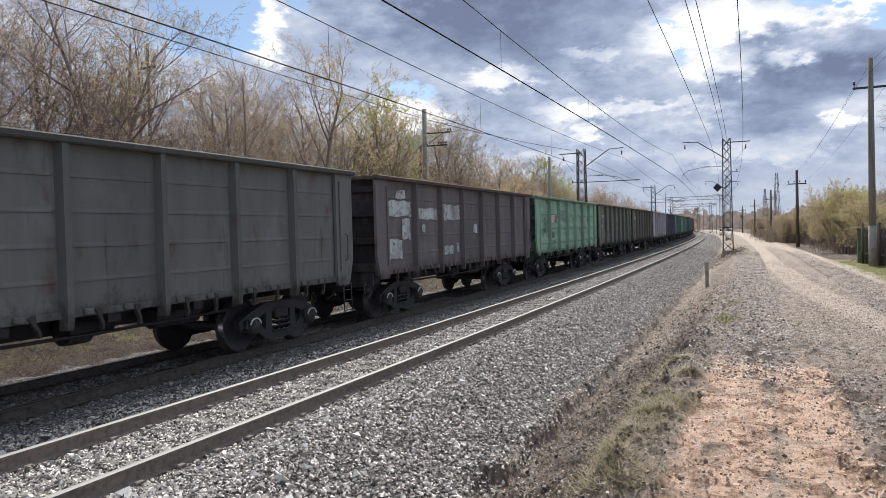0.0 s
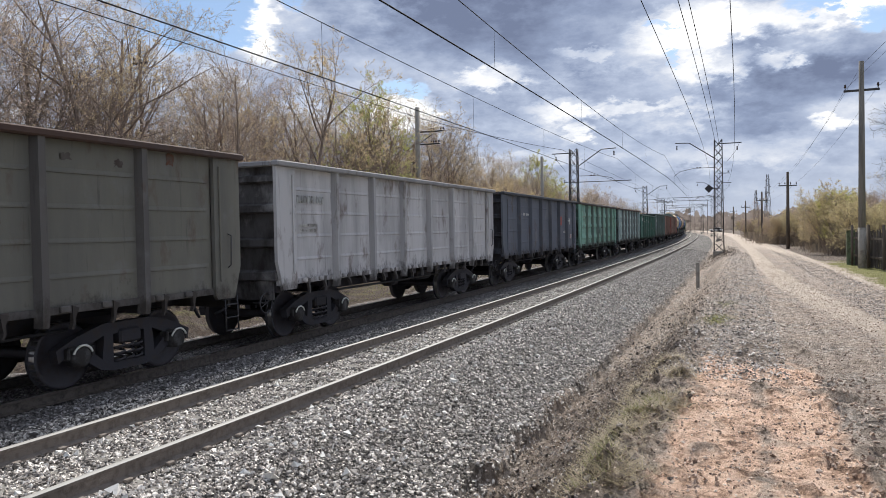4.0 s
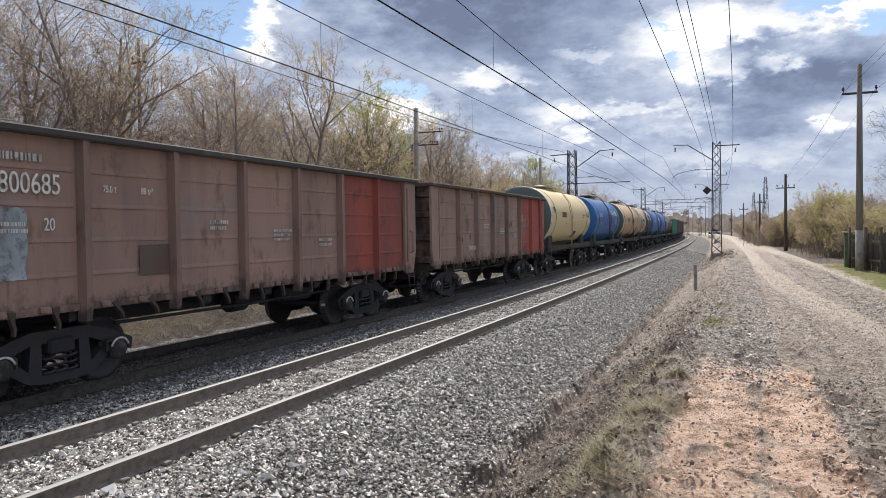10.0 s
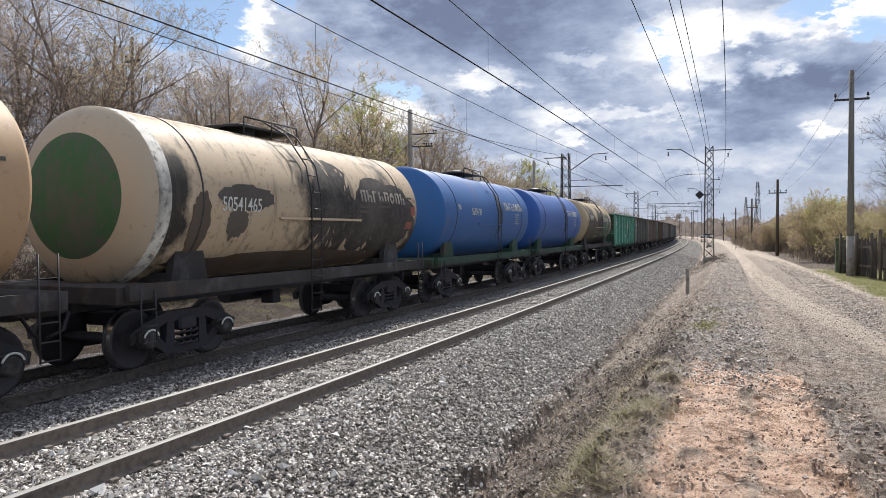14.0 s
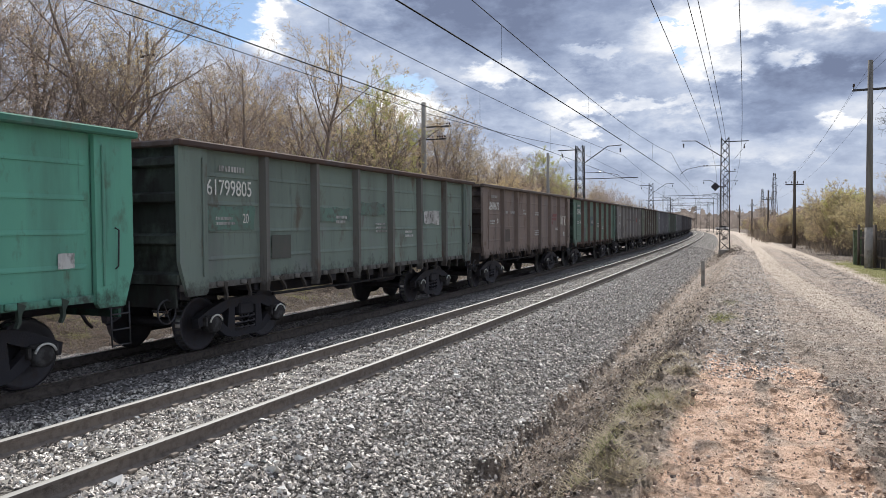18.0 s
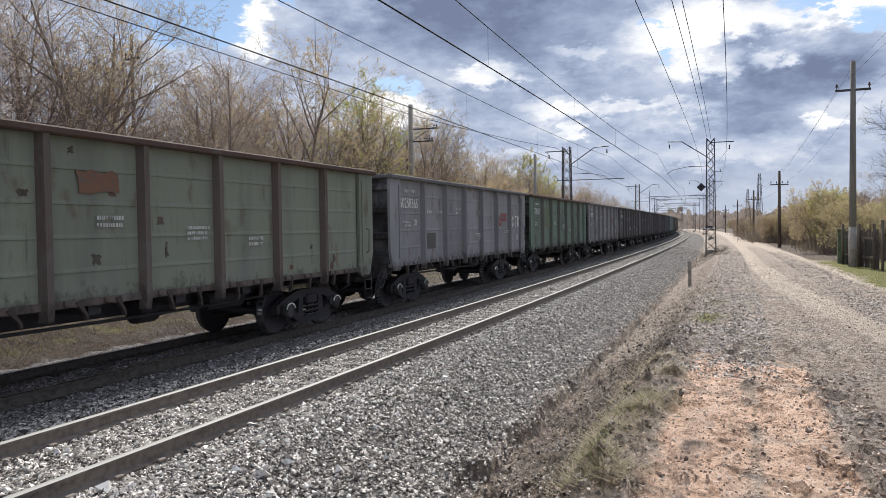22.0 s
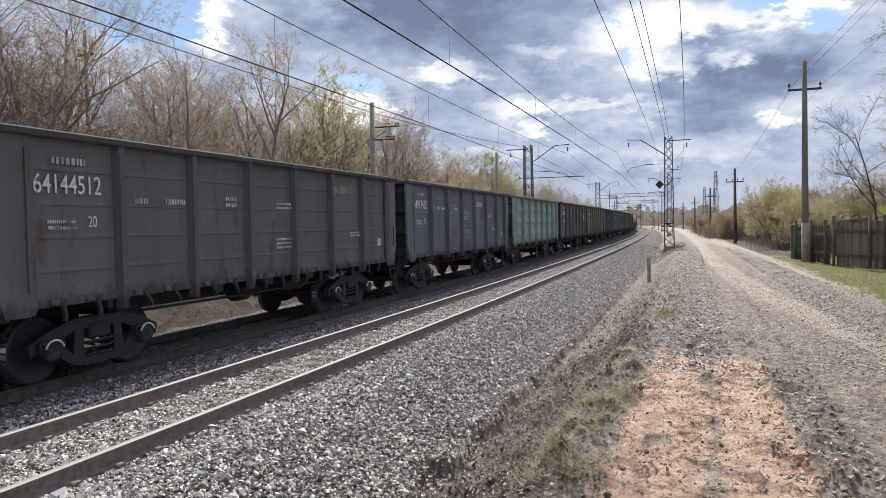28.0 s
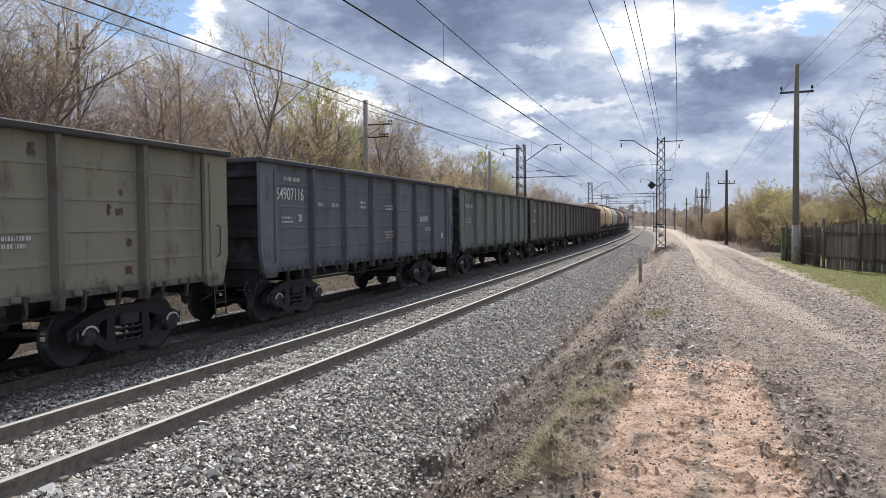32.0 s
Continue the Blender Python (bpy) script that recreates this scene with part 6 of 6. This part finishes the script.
line_pole(36, -10.9, place(36, -10.9), 8.85, [(7.62, 0.68, 2)], GREYWOOD, r=0.125, two_tone=True, label="tall weathered wooden pole on a pale concrete butt")
for s, o, hgt in ((72, -10.2, 6.8), (108, -9.7, 6.6), (146, -9.2, 6.6), (190, -9.0, 6.6)):
    line_pole(s, o, place(s, o), hgt, [(hgt - 1.2, 0.75, 4)], OLDWOOD, label="wooden line pole with one crossarm")
back_pole = line_pole(41, 12.0, place(41, 12), 9.6, [], CONCRETE, label="square concrete pole behind the tracks", r=0.17)
for z, reach in ((8.1, 1.75), (7.35, 1.45)):
    part("crossarm", Shape().box((0, -reach / 2, z), (0.08, reach, 0.07)), DARKSTEEL, back_pole)
    for y in (0.9, 1.05, reach - 0.25, reach - 0.08):
        part("insulator", Shape().lathe([(0, 0.015), (0.08, 0.018), (0.09, 0.05), (0.16, 0.05), (0.18, 0.0)], "z", 8), INSULATOR, back_pole, at=(0, -y, z + 0.03))
part("arm_brace", Shape().tube([(0, -0.1, 7.4), (0, -1.2, 8.08)], 0.02, 5), DARKSTEEL, back_pole)
line_pole(46, 14.5, place(46, 14.5), 7.8, [(6.6, 0.5, 2)], OLDWOOD, label="thin wooden pole among the trees", r=0.09)
line_pole(68, 11.0, place(68, 11), 9.0, [], CONCRETE, label="square concrete pole behind the tracks", r=0.16)
line_pole(24, 17.2, place(24, 17.2), 9.9, [(8.9, 0.4, 2)], OLDWOOD, label="wooden pole among the trees", r=0.08)
for dz, off in ((7.75, 0.6), (7.75, -0.6), (8.7, 0.0)):
    wire("line_wire", [(-14, -12.5 + off, dz + 0.6), (36, -10.9 + off, dz + 0.15), (72, -10.2 + off, dz - 2.0), (108, -9.7 + off, dz - 2.3)], 0.35, 0.005, "thin wire slung between wooden poles")
wire("feeder_wire", [(-20, 12, 9.1), (41, 12, 9.0), (64, 8.2, 9.0), (128, 8.2, 9.0)], 0.15, 0.016, "dark feeder wire on poles behind the tracks")


# ---- fence, post, far things ----
def board_fence(points, height, gap, mat, label, seed, lean=1.5):
    """Upright boards on two rails between posts, along a line of (x, y) points."""
    rng = random.Random(seed)
    ob = thing("board_fence", label, "fence", group="fences by the dirt track")
    for (ax, ay), (bx, by) in zip(points, points[1:]):
        d = Vector((bx - ax, by - ay, 0))
        n = int(d.length / (0.115 + gap))
        ang = math.atan2(d.y, d.x)
        for z in (0.45, height - 0.35):
            c = Vector(((ax + bx) / 2, (ay + by) / 2, 0.2 + z)) + Vector((math.sin(ang), -math.cos(ang), 0)) * 0.05
            part("fence_rail", Shape().box(c, (d.length, 0.05, 0.09), Matrix.Rotation(ang, 3, "Z")), OLDWOOD, ob)
        for k in range(n):
            p = Vector((ax, ay, 0)) + d * ((k + 0.5) / n)
            h = height + rng.uniform(-0.08, 0.07)
            m = Matrix.Rotation(ang, 3, "Z") @ Matrix.Rotation(radians(rng.gauss(0, lean)), 3, "Y")
            bd = Shape().box((p.x, p.y, 0.18 + h / 2), (0.11 + rng.uniform(-0.015, 0.01), 0.022, h), m)
            part("fence_board", bd, mat, ob)
        for k in range(int(d.length / 2.2) + 1):
            p = Vector((ax, ay, 0)) + d * min(1.0, k * 2.2 / d.length) + Vector((math.sin(ang), -math.cos(ang), 0)) * 0.12
            part("fence_post", Shape().tube([(p.x, p.y, -0.2), (p.x, p.y, height + 0.45)], 0.055, 8), OLDWOOD, ob)
    return ob


PALEBOARD = material("grey_fence_board", (0.20, 0.175, 0.155), 0.9, 0, [(4, (0.09, 0.075, 0.065), 0.45, 0.7, (1, 1, 0.1)), (25, (0.27, 0.24, 0.21), 0.55, 0.8, (1, 1, 0.06))], 0.35, 70, 0.25)
DARKBOARD = material("dark_fence_board", (0.075, 0.065, 0.06), 0.9, 0, [(5, (0.035, 0.03, 0.028), 0.45, 0.7, (1, 1, 0.1))], 0.35, 70, 0.3)
board_fence([(33.3, -4.85), (30.6, -6.1), (26.5, -8.0)], 1.75, 0.012, PALEBOARD, "grey weathered board fence beside grass", 3)
board_fence([(38.9, -4.05), (36.6, -4.45), (34.2, -4.75)], 1.6, 0.05, DARKBOARD, "dark sagging board fence with gaps", 4, 4.0)
gate_post = thing("gate_post", "green-painted square gate post with a cap", "post", (39.6, -3.95, 0.15))
part("shaft", Shape().box((0, 0, 0.8), (0.34, 0.34, 1.7), bevel=0.02), material("green_post_paint", (0.10, 0.13, 0.075), 0.8, 0, [(6, (0.05, 0.05, 0.035), 0.45, 0.7, ONE)], 0.2, 40), gate_post)
part("cap", Shape().box((0, 0, 1.68), (0.5, 0.5, 0.07), bevel=0.02), material("cap_paint", (0.42, 0.36, 0.22), 0.8, 0, [(8, (0.2, 0.17, 0.1), 0.5, 0.7, ONE)]), gate_post)

marker = thing("marker_post", "short grey concrete marker post beside the track", "post", along(33, -4.36, place(33, -4.36)))
part("shaft", Shape().box((0, 0, 0.5), (0.15, 0.15, 1.3), bevel=0.02), CONCRETE, marker)


def pylon(x, y, z, height, name="pylon"):
    ob = thing("pylon", "distant lattice power pylon with three crossarms", "pylon", (x, y, z, 0, 0, 20), "distant pylons")
    b0, b1 = height * 0.055, height * 0.014
    at = lambda sx, sy, q: (sx * (b0 + (b1 - b0) * q / height), sy * (b0 + (b1 - b0) * q / height), q)
    for sx in (-1, 1):
        for sy in (-1, 1):
            part("leg", Shape().tube([at(sx, sy, 0), at(sx, sy, height)], 0.065, 4), GREYSTEEL, ob)
    for face in range(4):
        pts = []
        for k in range(15):
            q, u = height * k / 14, (-1) ** k
            pts.append(at(u, (-1, 1)[face], q) if face < 2 else at((-1, 1)[face - 2], u, q))
        part("lacing_bar", Shape().tube(pts, 0.03, 4), GREYSTEEL, ob)
    for f, r in ((0.66, 0.11), (0.78, 0.14), (0.90, 0.10)):
        part("crossarm", Shape().tube([(-height * r, 0, height * f), (0, 0, height * f + 0.5), (height * r, 0, height * f)], 0.08, 4), GREYSTEEL, ob)
    return ob


pylon(232, -2.2, 0, 16.5)
pylon(300, 1.2, 0, 15.0)
pylon(380, -3.0, 0, 17)


def parked_car(x, y, z, turn):
    ob = thing("parked_car", "small pale car waiting far down the line", "car", (x, y, z, 0, 0, turn))
    paint = material("pale_car_paint", (0.62, 0.62, 0.60), 0.35, 0.0, [(3, (0.5, 0.5, 0.48), 0.5, 0.8, ONE)], coat=0.6)
    part("body", Shape().box((0, 0, 0.62), (4.2, 1.7, 0.62), bevel=0.15), paint, ob)
    part("cabin", Shape().slab([(-1.5, 0.92), (1.0, 0.92), (0.5, 1.45), (-1.2, 1.45)], -0.75, 0.75), FRAMEBLACK, ob, "dark glazed cabin")
    part("roof", Shape().box((-0.35, 0, 1.47), (1.8, 1.45, 0.06), bevel=0.02), paint, ob)
    for sx in (-1.3, 1.3):
        for sy in (-0.8, 0.8):
            part("wheel", Shape().lathe([(-0.1, 0.05), (-0.1, 0.32), (0.1, 0.32), (0.1, 0.05)], "y", 14), FRAMEBLACK, ob, at=(sx, sy, 0.32))
    return ob


parked_car(262, 13.2, 0.0, 75)


def rigid_portal(s):
    """A steel gantry over both tracks."""
    ob = thing("catenary_portal", "steel lattice gantry spanning both tracks", "gantry", along(s, 0, 0), "catenary masts")
    for y in (-4.4, 7.6):
        for sx in (-0.25, 0.25):
            part("leg", Shape().tube([(sx, y, -0.4), (sx * 0.6, y, 9.5)], 0.06, 4), GREYSTEEL, ob)
        pts = [((-1) ** k * 0.22, y, 0.5 * k) for k in range(19)]
        part("lacing_bar", Shape().tube(pts, 0.03, 4), GREYSTEEL, ob)
    for z in (7.6, 8.3):
        part("chord", Shape().tube([(0, -4.4, z), (0, 7.6, z)], 0.06, 4), GREYSTEEL, ob)
    pts = [(0, -4.4 + 0.6 * k, 7.6 if k % 2 else 8.3) for k in range(21)]
    part("lacing_bar", Shape().tube(pts, 0.035, 4), GREYSTEEL, ob)
    for y in (0, SPACING):
        part("hanger", Shape().tube([(0, y + 0.9, 7.6), (0, y + 0.9, 6.3), (0, y, 6.5)], 0.03, 5), DARKSTEEL, ob)
    return ob


for s in (168, 228, 300):
    rigid_portal(s)


def blades(name, label, count, s_range, o_range, length, mat, seed, clump=0.0, near=True, lean=0.5):
    """Grass or litter blades standing on the ground, three corners each."""
    rng = np.random.RandomState(seed)
    if clump:
        k = max(1, count // 60)
        cs, co = rng.uniform(*s_range, k), rng.uniform(*o_range, k)
        pick = rng.randint(0, k, count)
        s, o = cs[pick] + rng.randn(count) * clump, co[pick] + rng.randn(count) * clump
    else:
        s = s_range[0] * (s_range[1] / s_range[0]) ** rng.rand(count) if near else rng.uniform(*s_range, count)
        o = rng.uniform(*o_range, count)
    z = ground_level(s, o)
    x0, y0, t = np.interp(s, _S, _X), np.interp(s, _S, _Y), np.interp(s, _S, _TH)
    base = np.stack([x0 - np.sin(t) * o, y0 + np.cos(t) * o, z - 0.01], -1)
    a = rng.uniform(0, 2 * math.pi, count)
    ln = length * rng.uniform(0.4, 1.2, count)
    tip = base + np.stack([np.cos(a) * ln * lean, np.sin(a) * ln * lean, ln * rng.uniform(0.35, 1.0, count)], -1)
    wd = np.stack([-np.sin(a), np.cos(a), a * 0], -1) * (ln * 0.014 + 0.0022)[:, None]
    v = np.stack([base - wd, base + wd, tip], 1).reshape(-1, 3)
    f = np.arange(count * 3).reshape(-1, 3)
    me = bpy.data.meshes.new(name)
    me.from_pydata(v.tolist(), [], f.tolist())
    me.materials.append(mat)
    return tagged(new(name, me), label, "grass", kind="stuff")


DEADWEED = leaf_material("dead_weeds", (0.05, 0.04, 0.034), (0.12, 0.092, 0.074))
LITTER = leaf_material("dead_litter", (0.13, 0.09, 0.062), (0.045, 0.034, 0.028))
BRUSH = leaf_material("bare_brush", (0.085, 0.068, 0.056), (0.20, 0.16, 0.12))
for n, (a, c, r, h) in enumerate(LIP_TUFTS):
    blades("dry_tuft", "tangled tuft of dry grass hanging on the bank edge", int(3000 * r), (a - r * 1.1, a + r * 1.1), (c - r * 0.6, c + r * 0.9), 0.10, STRAW, 151 + n, 0.07, lean=2.2)
    if n not in (0, 5, 6):
        blades("green_tuft", "young grass pushing through a dry tuft", int(1300 * r), (a - r * 0.6, a + r * 0.6), (c, c + r * 0.6), 0.09, GRASS, 171 + n, 0.06, lean=1.4)
blades("verge_grass", "small patch of young grass on the verge", 1400, (14.4, 16.2), (-5.95, -5.5), 0.06, GRASS, 53, 0.16)
blades("verge_grass_behind", "thin patch of young grass on the verge", 600, (17.8, 19.4), (-5.95, -5.6), 0.055, GRASS, 54, 0.16)
blades("roadside_grass", "strip of spring grass before the fence", 13000, (19, 45), (-13.0, -9.8), 0.10, GRASS, 55)
blades("trackside_litter", "dry grass and litter behind the tracks", 9000, (7, 60), (5.6, 12.5), 0.16, LITTER, 56, 0.25, lean=1.6)
blades("trackside_stalks", "dark dead stalks and fallen twigs behind the tracks", 22000, (7, 60), (5.6, 12.5), 0.30, DEADWEED, 66, 0.35, lean=1.5)
blades("trackside_grass", "sparse green weeds behind the tracks", 8000, (7, 60), (6.2, 12.0), 0.2, GRASS, 57, 0.3)
blades("mast_weeds", "dry brown weeds round the mast foot", 4000, (52, 78), (-5.6, -3.4), 0.3, DEADWEED, 58, 0.3, lean=0.8)
blades("ditch_litter", "dead stalks lying in the ditch", 2600, (4.5, 30), (-5.0, -3.4), 0.10, STRAW, 59, lean=1.2)


blades("roadside_brush", "tangled bare brush under the roadside bushes", 26000, (42, 125), (-21, -11.4), 1.15, BRUSH, 60, 0.5, lean=0.45)
blades("far_brush", "tangled bare brush beside the far bend of the track", 9000, (88, 150), (-13.0, -9.0), 1.5, BRUSH, 63, 0.6, lean=0.4)
blades("wood_brush", "tangled undergrowth along the edge of the wood", 26000, (6, 110), (11.8, 17.0), 1.6, BRUSH, 64, 0.5, lean=0.5)


def far_wood():
    """Low bare woods and roofs closing the view far off, as loose clumps of twigs."""
    rng = np.random.RandomState(91)
    n = 26000
    ang = rng.uniform(radians(-28), radians(62), n)
    dist = rng.uniform(330, 620, n)
    top = 7.5 + 4.0 * waves(ang * 60, dist * 0.01, 3.0, 92, 3)
    z = rng.rand(n) ** 0.8 * np.maximum(top, 2.5)
    base = np.stack([np.cos(ang) * dist, np.sin(ang) * dist, z - 0.5], -1)
    size = rng.uniform(0.5, 1.6, n)
    a = rng.uniform(0, 2 * math.pi, n)
    side = np.stack([-np.sin(ang), np.cos(ang), a * 0], -1)
    upv = np.array([0, 0, 1.0])
    v = np.stack([base + size[:, None] * (np.cos(a + k)[:, None] * side + np.sin(a + k)[:, None] * upv) for k in (0, 2.1, 4.2)], 1).reshape(-1, 3)
    me = bpy.data.meshes.new("far_wood")
    me.from_pydata(v.tolist(), [], np.arange(n * 3).reshape(-1, 3).tolist())
    me.materials.append(leaf_material("far_wood", (0.20, 0.17, 0.15), (0.30, 0.26, 0.235)))
    return tagged(new("far_wood", me), "distant bare woods along the horizon", "woodland", kind="stuff")


far_wood()


# ---- trees ----
def tree_shapes(seed, height, stems, spread, levels, bud_rate, bud_size, droop=0.0):
    """Trunk and branches as tapered tubes, buds as small leaves at the twig ends."""
    rng = random.Random(seed)
    trunk, twigs, buds = Shape(), Shape(), Shape()

    def bud(p):
        d = Vector((rng.gauss(0, 1), rng.gauss(0, 1), rng.gauss(0, 1))).normalized()
        e = d.orthogonal().normalized()
        k = bud_size * rng.uniform(0.6, 1.5)
        p = Vector(p)
        buds.add([p, p + d * k + e * k * 0.45, p + d * k * 2, p + d * k - e * k * 0.45], [(0, 1, 2, 3)])

    def limb(p, d, length, r, level):
        n = 4 if level < 2 else 3
        pts, rad = [p], [r]
        for k in range(n):
            d = (d + Vector((rng.gauss(0, 0.13), rng.gauss(0, 0.13), rng.gauss(0, 0.10) + 0.05 - droop))).normalized()
            p = p + d * (length / n)
            pts.append(p)
            rad.append(r * (1 - 0.72 * (k + 1) / n))
        (trunk if level == 0 else twigs).tube(pts, rad, 6 if level == 0 else (4 if level == 1 else 3), False)
        if level >= levels:
            for _ in range(bud_rate if rng.random() < 0.8 else 0):
                f = rng.uniform(0.3, 1.0) * n
                i = min(int(f), n - 1)
                bud(pts[i].lerp(pts[i + 1], f - i))
            return
        count = (rng.randint(12, 15), rng.randint(7, 9), rng.randint(5, 7), rng.randint(3, 4))[level]
        for k in range(count):
            f = (0.22 if level == 0 else 0.25) + (0.76) * (k + rng.random()) / count
            i = min(int(f * n), n - 1)
            base = pts[i].lerp(pts[i + 1], f * n - i)
            axis = (pts[i + 1] - pts[i]).normalized()
            side = axis.orthogonal().normalized()
            side = (Matrix.Rotation(rng.uniform(0, 6.283), 3, axis) @ side)
            ang = radians(rng.uniform(24, 52)) * spread
            nd = (axis * math.cos(ang) + side * math.sin(ang)).normalized()
            limb(base, nd, length * rng.uniform(0.36, 0.58) * (1.15 - 0.5 * f), max(0.005, rad[i] * 0.5), level + 1)

    for k in range(stems):
        a = rng.uniform(0, 6.283)
        lean = 0 if stems == 1 else rng.uniform(0.08, 0.42)
        d = Vector((math.cos(a) * lean, math.sin(a) * lean, 1)).normalized()
        r = height * (0.013 if stems == 1 else 0.008)
        limb(Vector((math.cos(a) * 0.15 * (stems > 1), math.sin(a) * 0.15 * (stems > 1), -0.3)), d, height * rng.uniform(0.75, 0.95), r, 0)
    return trunk, twigs, buds


def tree_master(name, label, category, mat, seed, height, stems, spread, levels, bud_rate, bud_size, group):
    ob = thing(name, label, category, group=group)
    t, w, b = tree_shapes(seed, height, stems, spread, levels, bud_rate, bud_size)
    part("trunk", t, BARK, ob)
    part("branchwork", w, BARK, ob)
    if bud_rate:
        part("crown", b, mat, ob)
    return ob


def plant(master, first, s, o, scale, rng):
    x, y, _ = line(s, o)
    m = pose(x, y, place(s, o) - 0.05, 0, 0, rng.uniform(0, 360)) @ Matrix.Diagonal((scale, scale, scale * rng.uniform(0.92, 1.1), 1))
    if first:
        master.matrix_world = m
        return master
    made = copy_thing(master, Matrix())
    made.matrix_basis = m
    return made


def build_trees():
    rng = random.Random(77)
    tall = [tree_master("bare_tree", "leggy spring tree with bare twigs and swelling tan buds", "tree", mat, 100 + i, 11.0, 1 + (i % 2), 1.15, 4, rate, 0.027, "trees along the line")
            for i, (mat, rate) in enumerate(((BUD_TAN, 3), (BUD_TAN, 5), (BUD_YELLOW, 6), (BUD_TAN, 2), (BUD_YELLOW, 4)))]
    bush = [tree_master("willow_bush", "many-stemmed bush with yellow-green spring buds", "bush", mat, 200 + i, 4.2, 7, 0.95, 3, rate, 0.034, "bushes beside the line")
            for i, (mat, rate) in enumerate(((BUD_YELLOW, 6), (BUD_GREEN, 6), (BUD_TAN, 2), (BUD_OLIVE, 5)))]
    done = set()

    def put(pool, k, s, o, sc):
        m = pool[k]
        plant(m, id(m) not in done, s, o, sc, rng)
        done.add(id(m))

    sapling = tree_master("young_tree", "young tree in its first pale green leaf behind the tracks", "tree", BUD_GREEN, 117, 11.0, 1, 0.95, 4, 6, 0.042, "trees along the line")
    plant(sapling, True, 38.5, 13.4, 1.02, rng)
    plant(sapling, False, 85.0, 16.0, 0.95, rng)
    plant(sapling, False, 88.5, 15.0, 0.8, rng)
    s = 6.0
    while s < 125:
        fall = 0.93 if s < 17 else 1.06 if s < 26 else 1.0 if s < 50 else max(0.78, 1.12 - (s - 30) * 0.0075)
        tones = (0, 1, 3, 4) if s < 26 else ((0, 2, 2, 4) if s < 48 else (2, 4, 0))
        for o in (14.3, 17.6, 21.5, 26.0)[:2 if s < 19 else 3 if s < 27 else 4]:
            put(tall, rng.choice(tones), s + rng.uniform(-1.5, 1.5), o + rng.uniform(-1.6, 1.6), fall * rng.uniform(0.72, 1.0))
        put(bush, rng.choice((0, 2, 2) if s < 27 or s > 66 else (0, 0, 0, 2)), s + rng.uniform(-1, 1), 12.2 + rng.uniform(-0.8, 0.8), rng.uniform(0.6, 1.0) * (1.3 if 27 < s < 66 else 1.0))
        put(bush, 2, s + rng.uniform(-1, 1) + 1.5, 15.5 + rng.uniform(-0.8, 0.8), rng.uniform(0.9, 1.4))
        s += 3.0
    while s < 330:
        for o in (15, 22):
            put(tall, rng.randrange(5), s + rng.uniform(-3, 3), o + rng.uniform(-2, 2), rng.uniform(0.5, 0.75))
        put(bush, 2, s + rng.uniform(-1, 1) + 1.5, 13 + rng.uniform(-0.8, 0.8), rng.uniform(0.9, 1.3))
        s += 7
    s = 44.0
    while s < 190:
        for o in (-12.6, -15.5, -19.5):
            put(bush, rng.choice((0, 1, 3, 3) if s < 62 else (0, 3, 3, 2)) if s < 95 else rng.choice((2, 3)), s + rng.uniform(-1.2, 1.2), o + rng.uniform(-1.0, 1.0) + (1.5 if s > 85 else 0), rng.uniform(0.6, 1.05) * (1.0 if s < 85 else 0.8))
        s += 2.9 if s < 100 else 6
    for s, o, sc in ((62, -19, 0.52), (50, -18, 0.5), (75, -24, 0.6), (44, -17, 0.48), (56, -23, 0.6), (90, -22, 0.6), (118, -10, 0.5)):
        put(tall, 4, s, o, sc)
    bare = tree_master("bare_tree", "dark gnarled bare tree behind the fence", "tree", BUD_TAN, 311, 6.0, 2, 1.35, 3, 0, 0.05, "trees behind the fence")
    bare.matrix_world = pose(33.6, -6.7, 0.2, 0, 0, 40) @ Matrix.Diagonal((1.2, 1.2, 1.2, 1))
    tip = tree_master("bare_tree", "tall tree with opening buds beside the dirt track", "tree", BUD_TAN, 312, 9.5, 1, 1.3, 4, 1, 0.03, "trees behind the fence")
    tip.matrix_world = pose(23.0, -6.9, 0.2, 0, 0, 10)
    for ob in (bare, tip):
        for c in ob.children:
            if c.name.startswith(("trunk", "branchwork")):
                c.data.materials[0] = DARKBARK


build_trees()


# ---- what moves ----
def motions():
    for ob, mid, style, colour in WAGONS:
        rows = []
        for k in range(33):
            x, y, t = far_line(mid - train_run(k))
            rows.append((k, pose(x, y, 0, 0, 0, math.degrees(t))))
        walk(ob, rows)
        # the wheels roll while the wagon passes near by
        near = [k / FPS for k in range(32 * FPS + 1) if -1.0 < mid - train_run(k / FPS) < 27.0]
        if len(near) < 2:
            continue
        start = train_run(near[0])
        for bogie in ob.children:
            for axle in bogie.children:
                if not axle.name.startswith("wheelset"):
                    continue
                x, z = axle.location.x, axle.location.z
                turns = [(t, pose(x, 0, z, 0, -math.degrees((train_run(t) - start) / 0.475))) for t in near]
                if near[0] > 0:
                    turns.insert(0, (0, turns[0][1]))
                if near[-1] < 32:
                    turns.append((32, turns[-1][1]))
                walk(axle, turns)


motions()
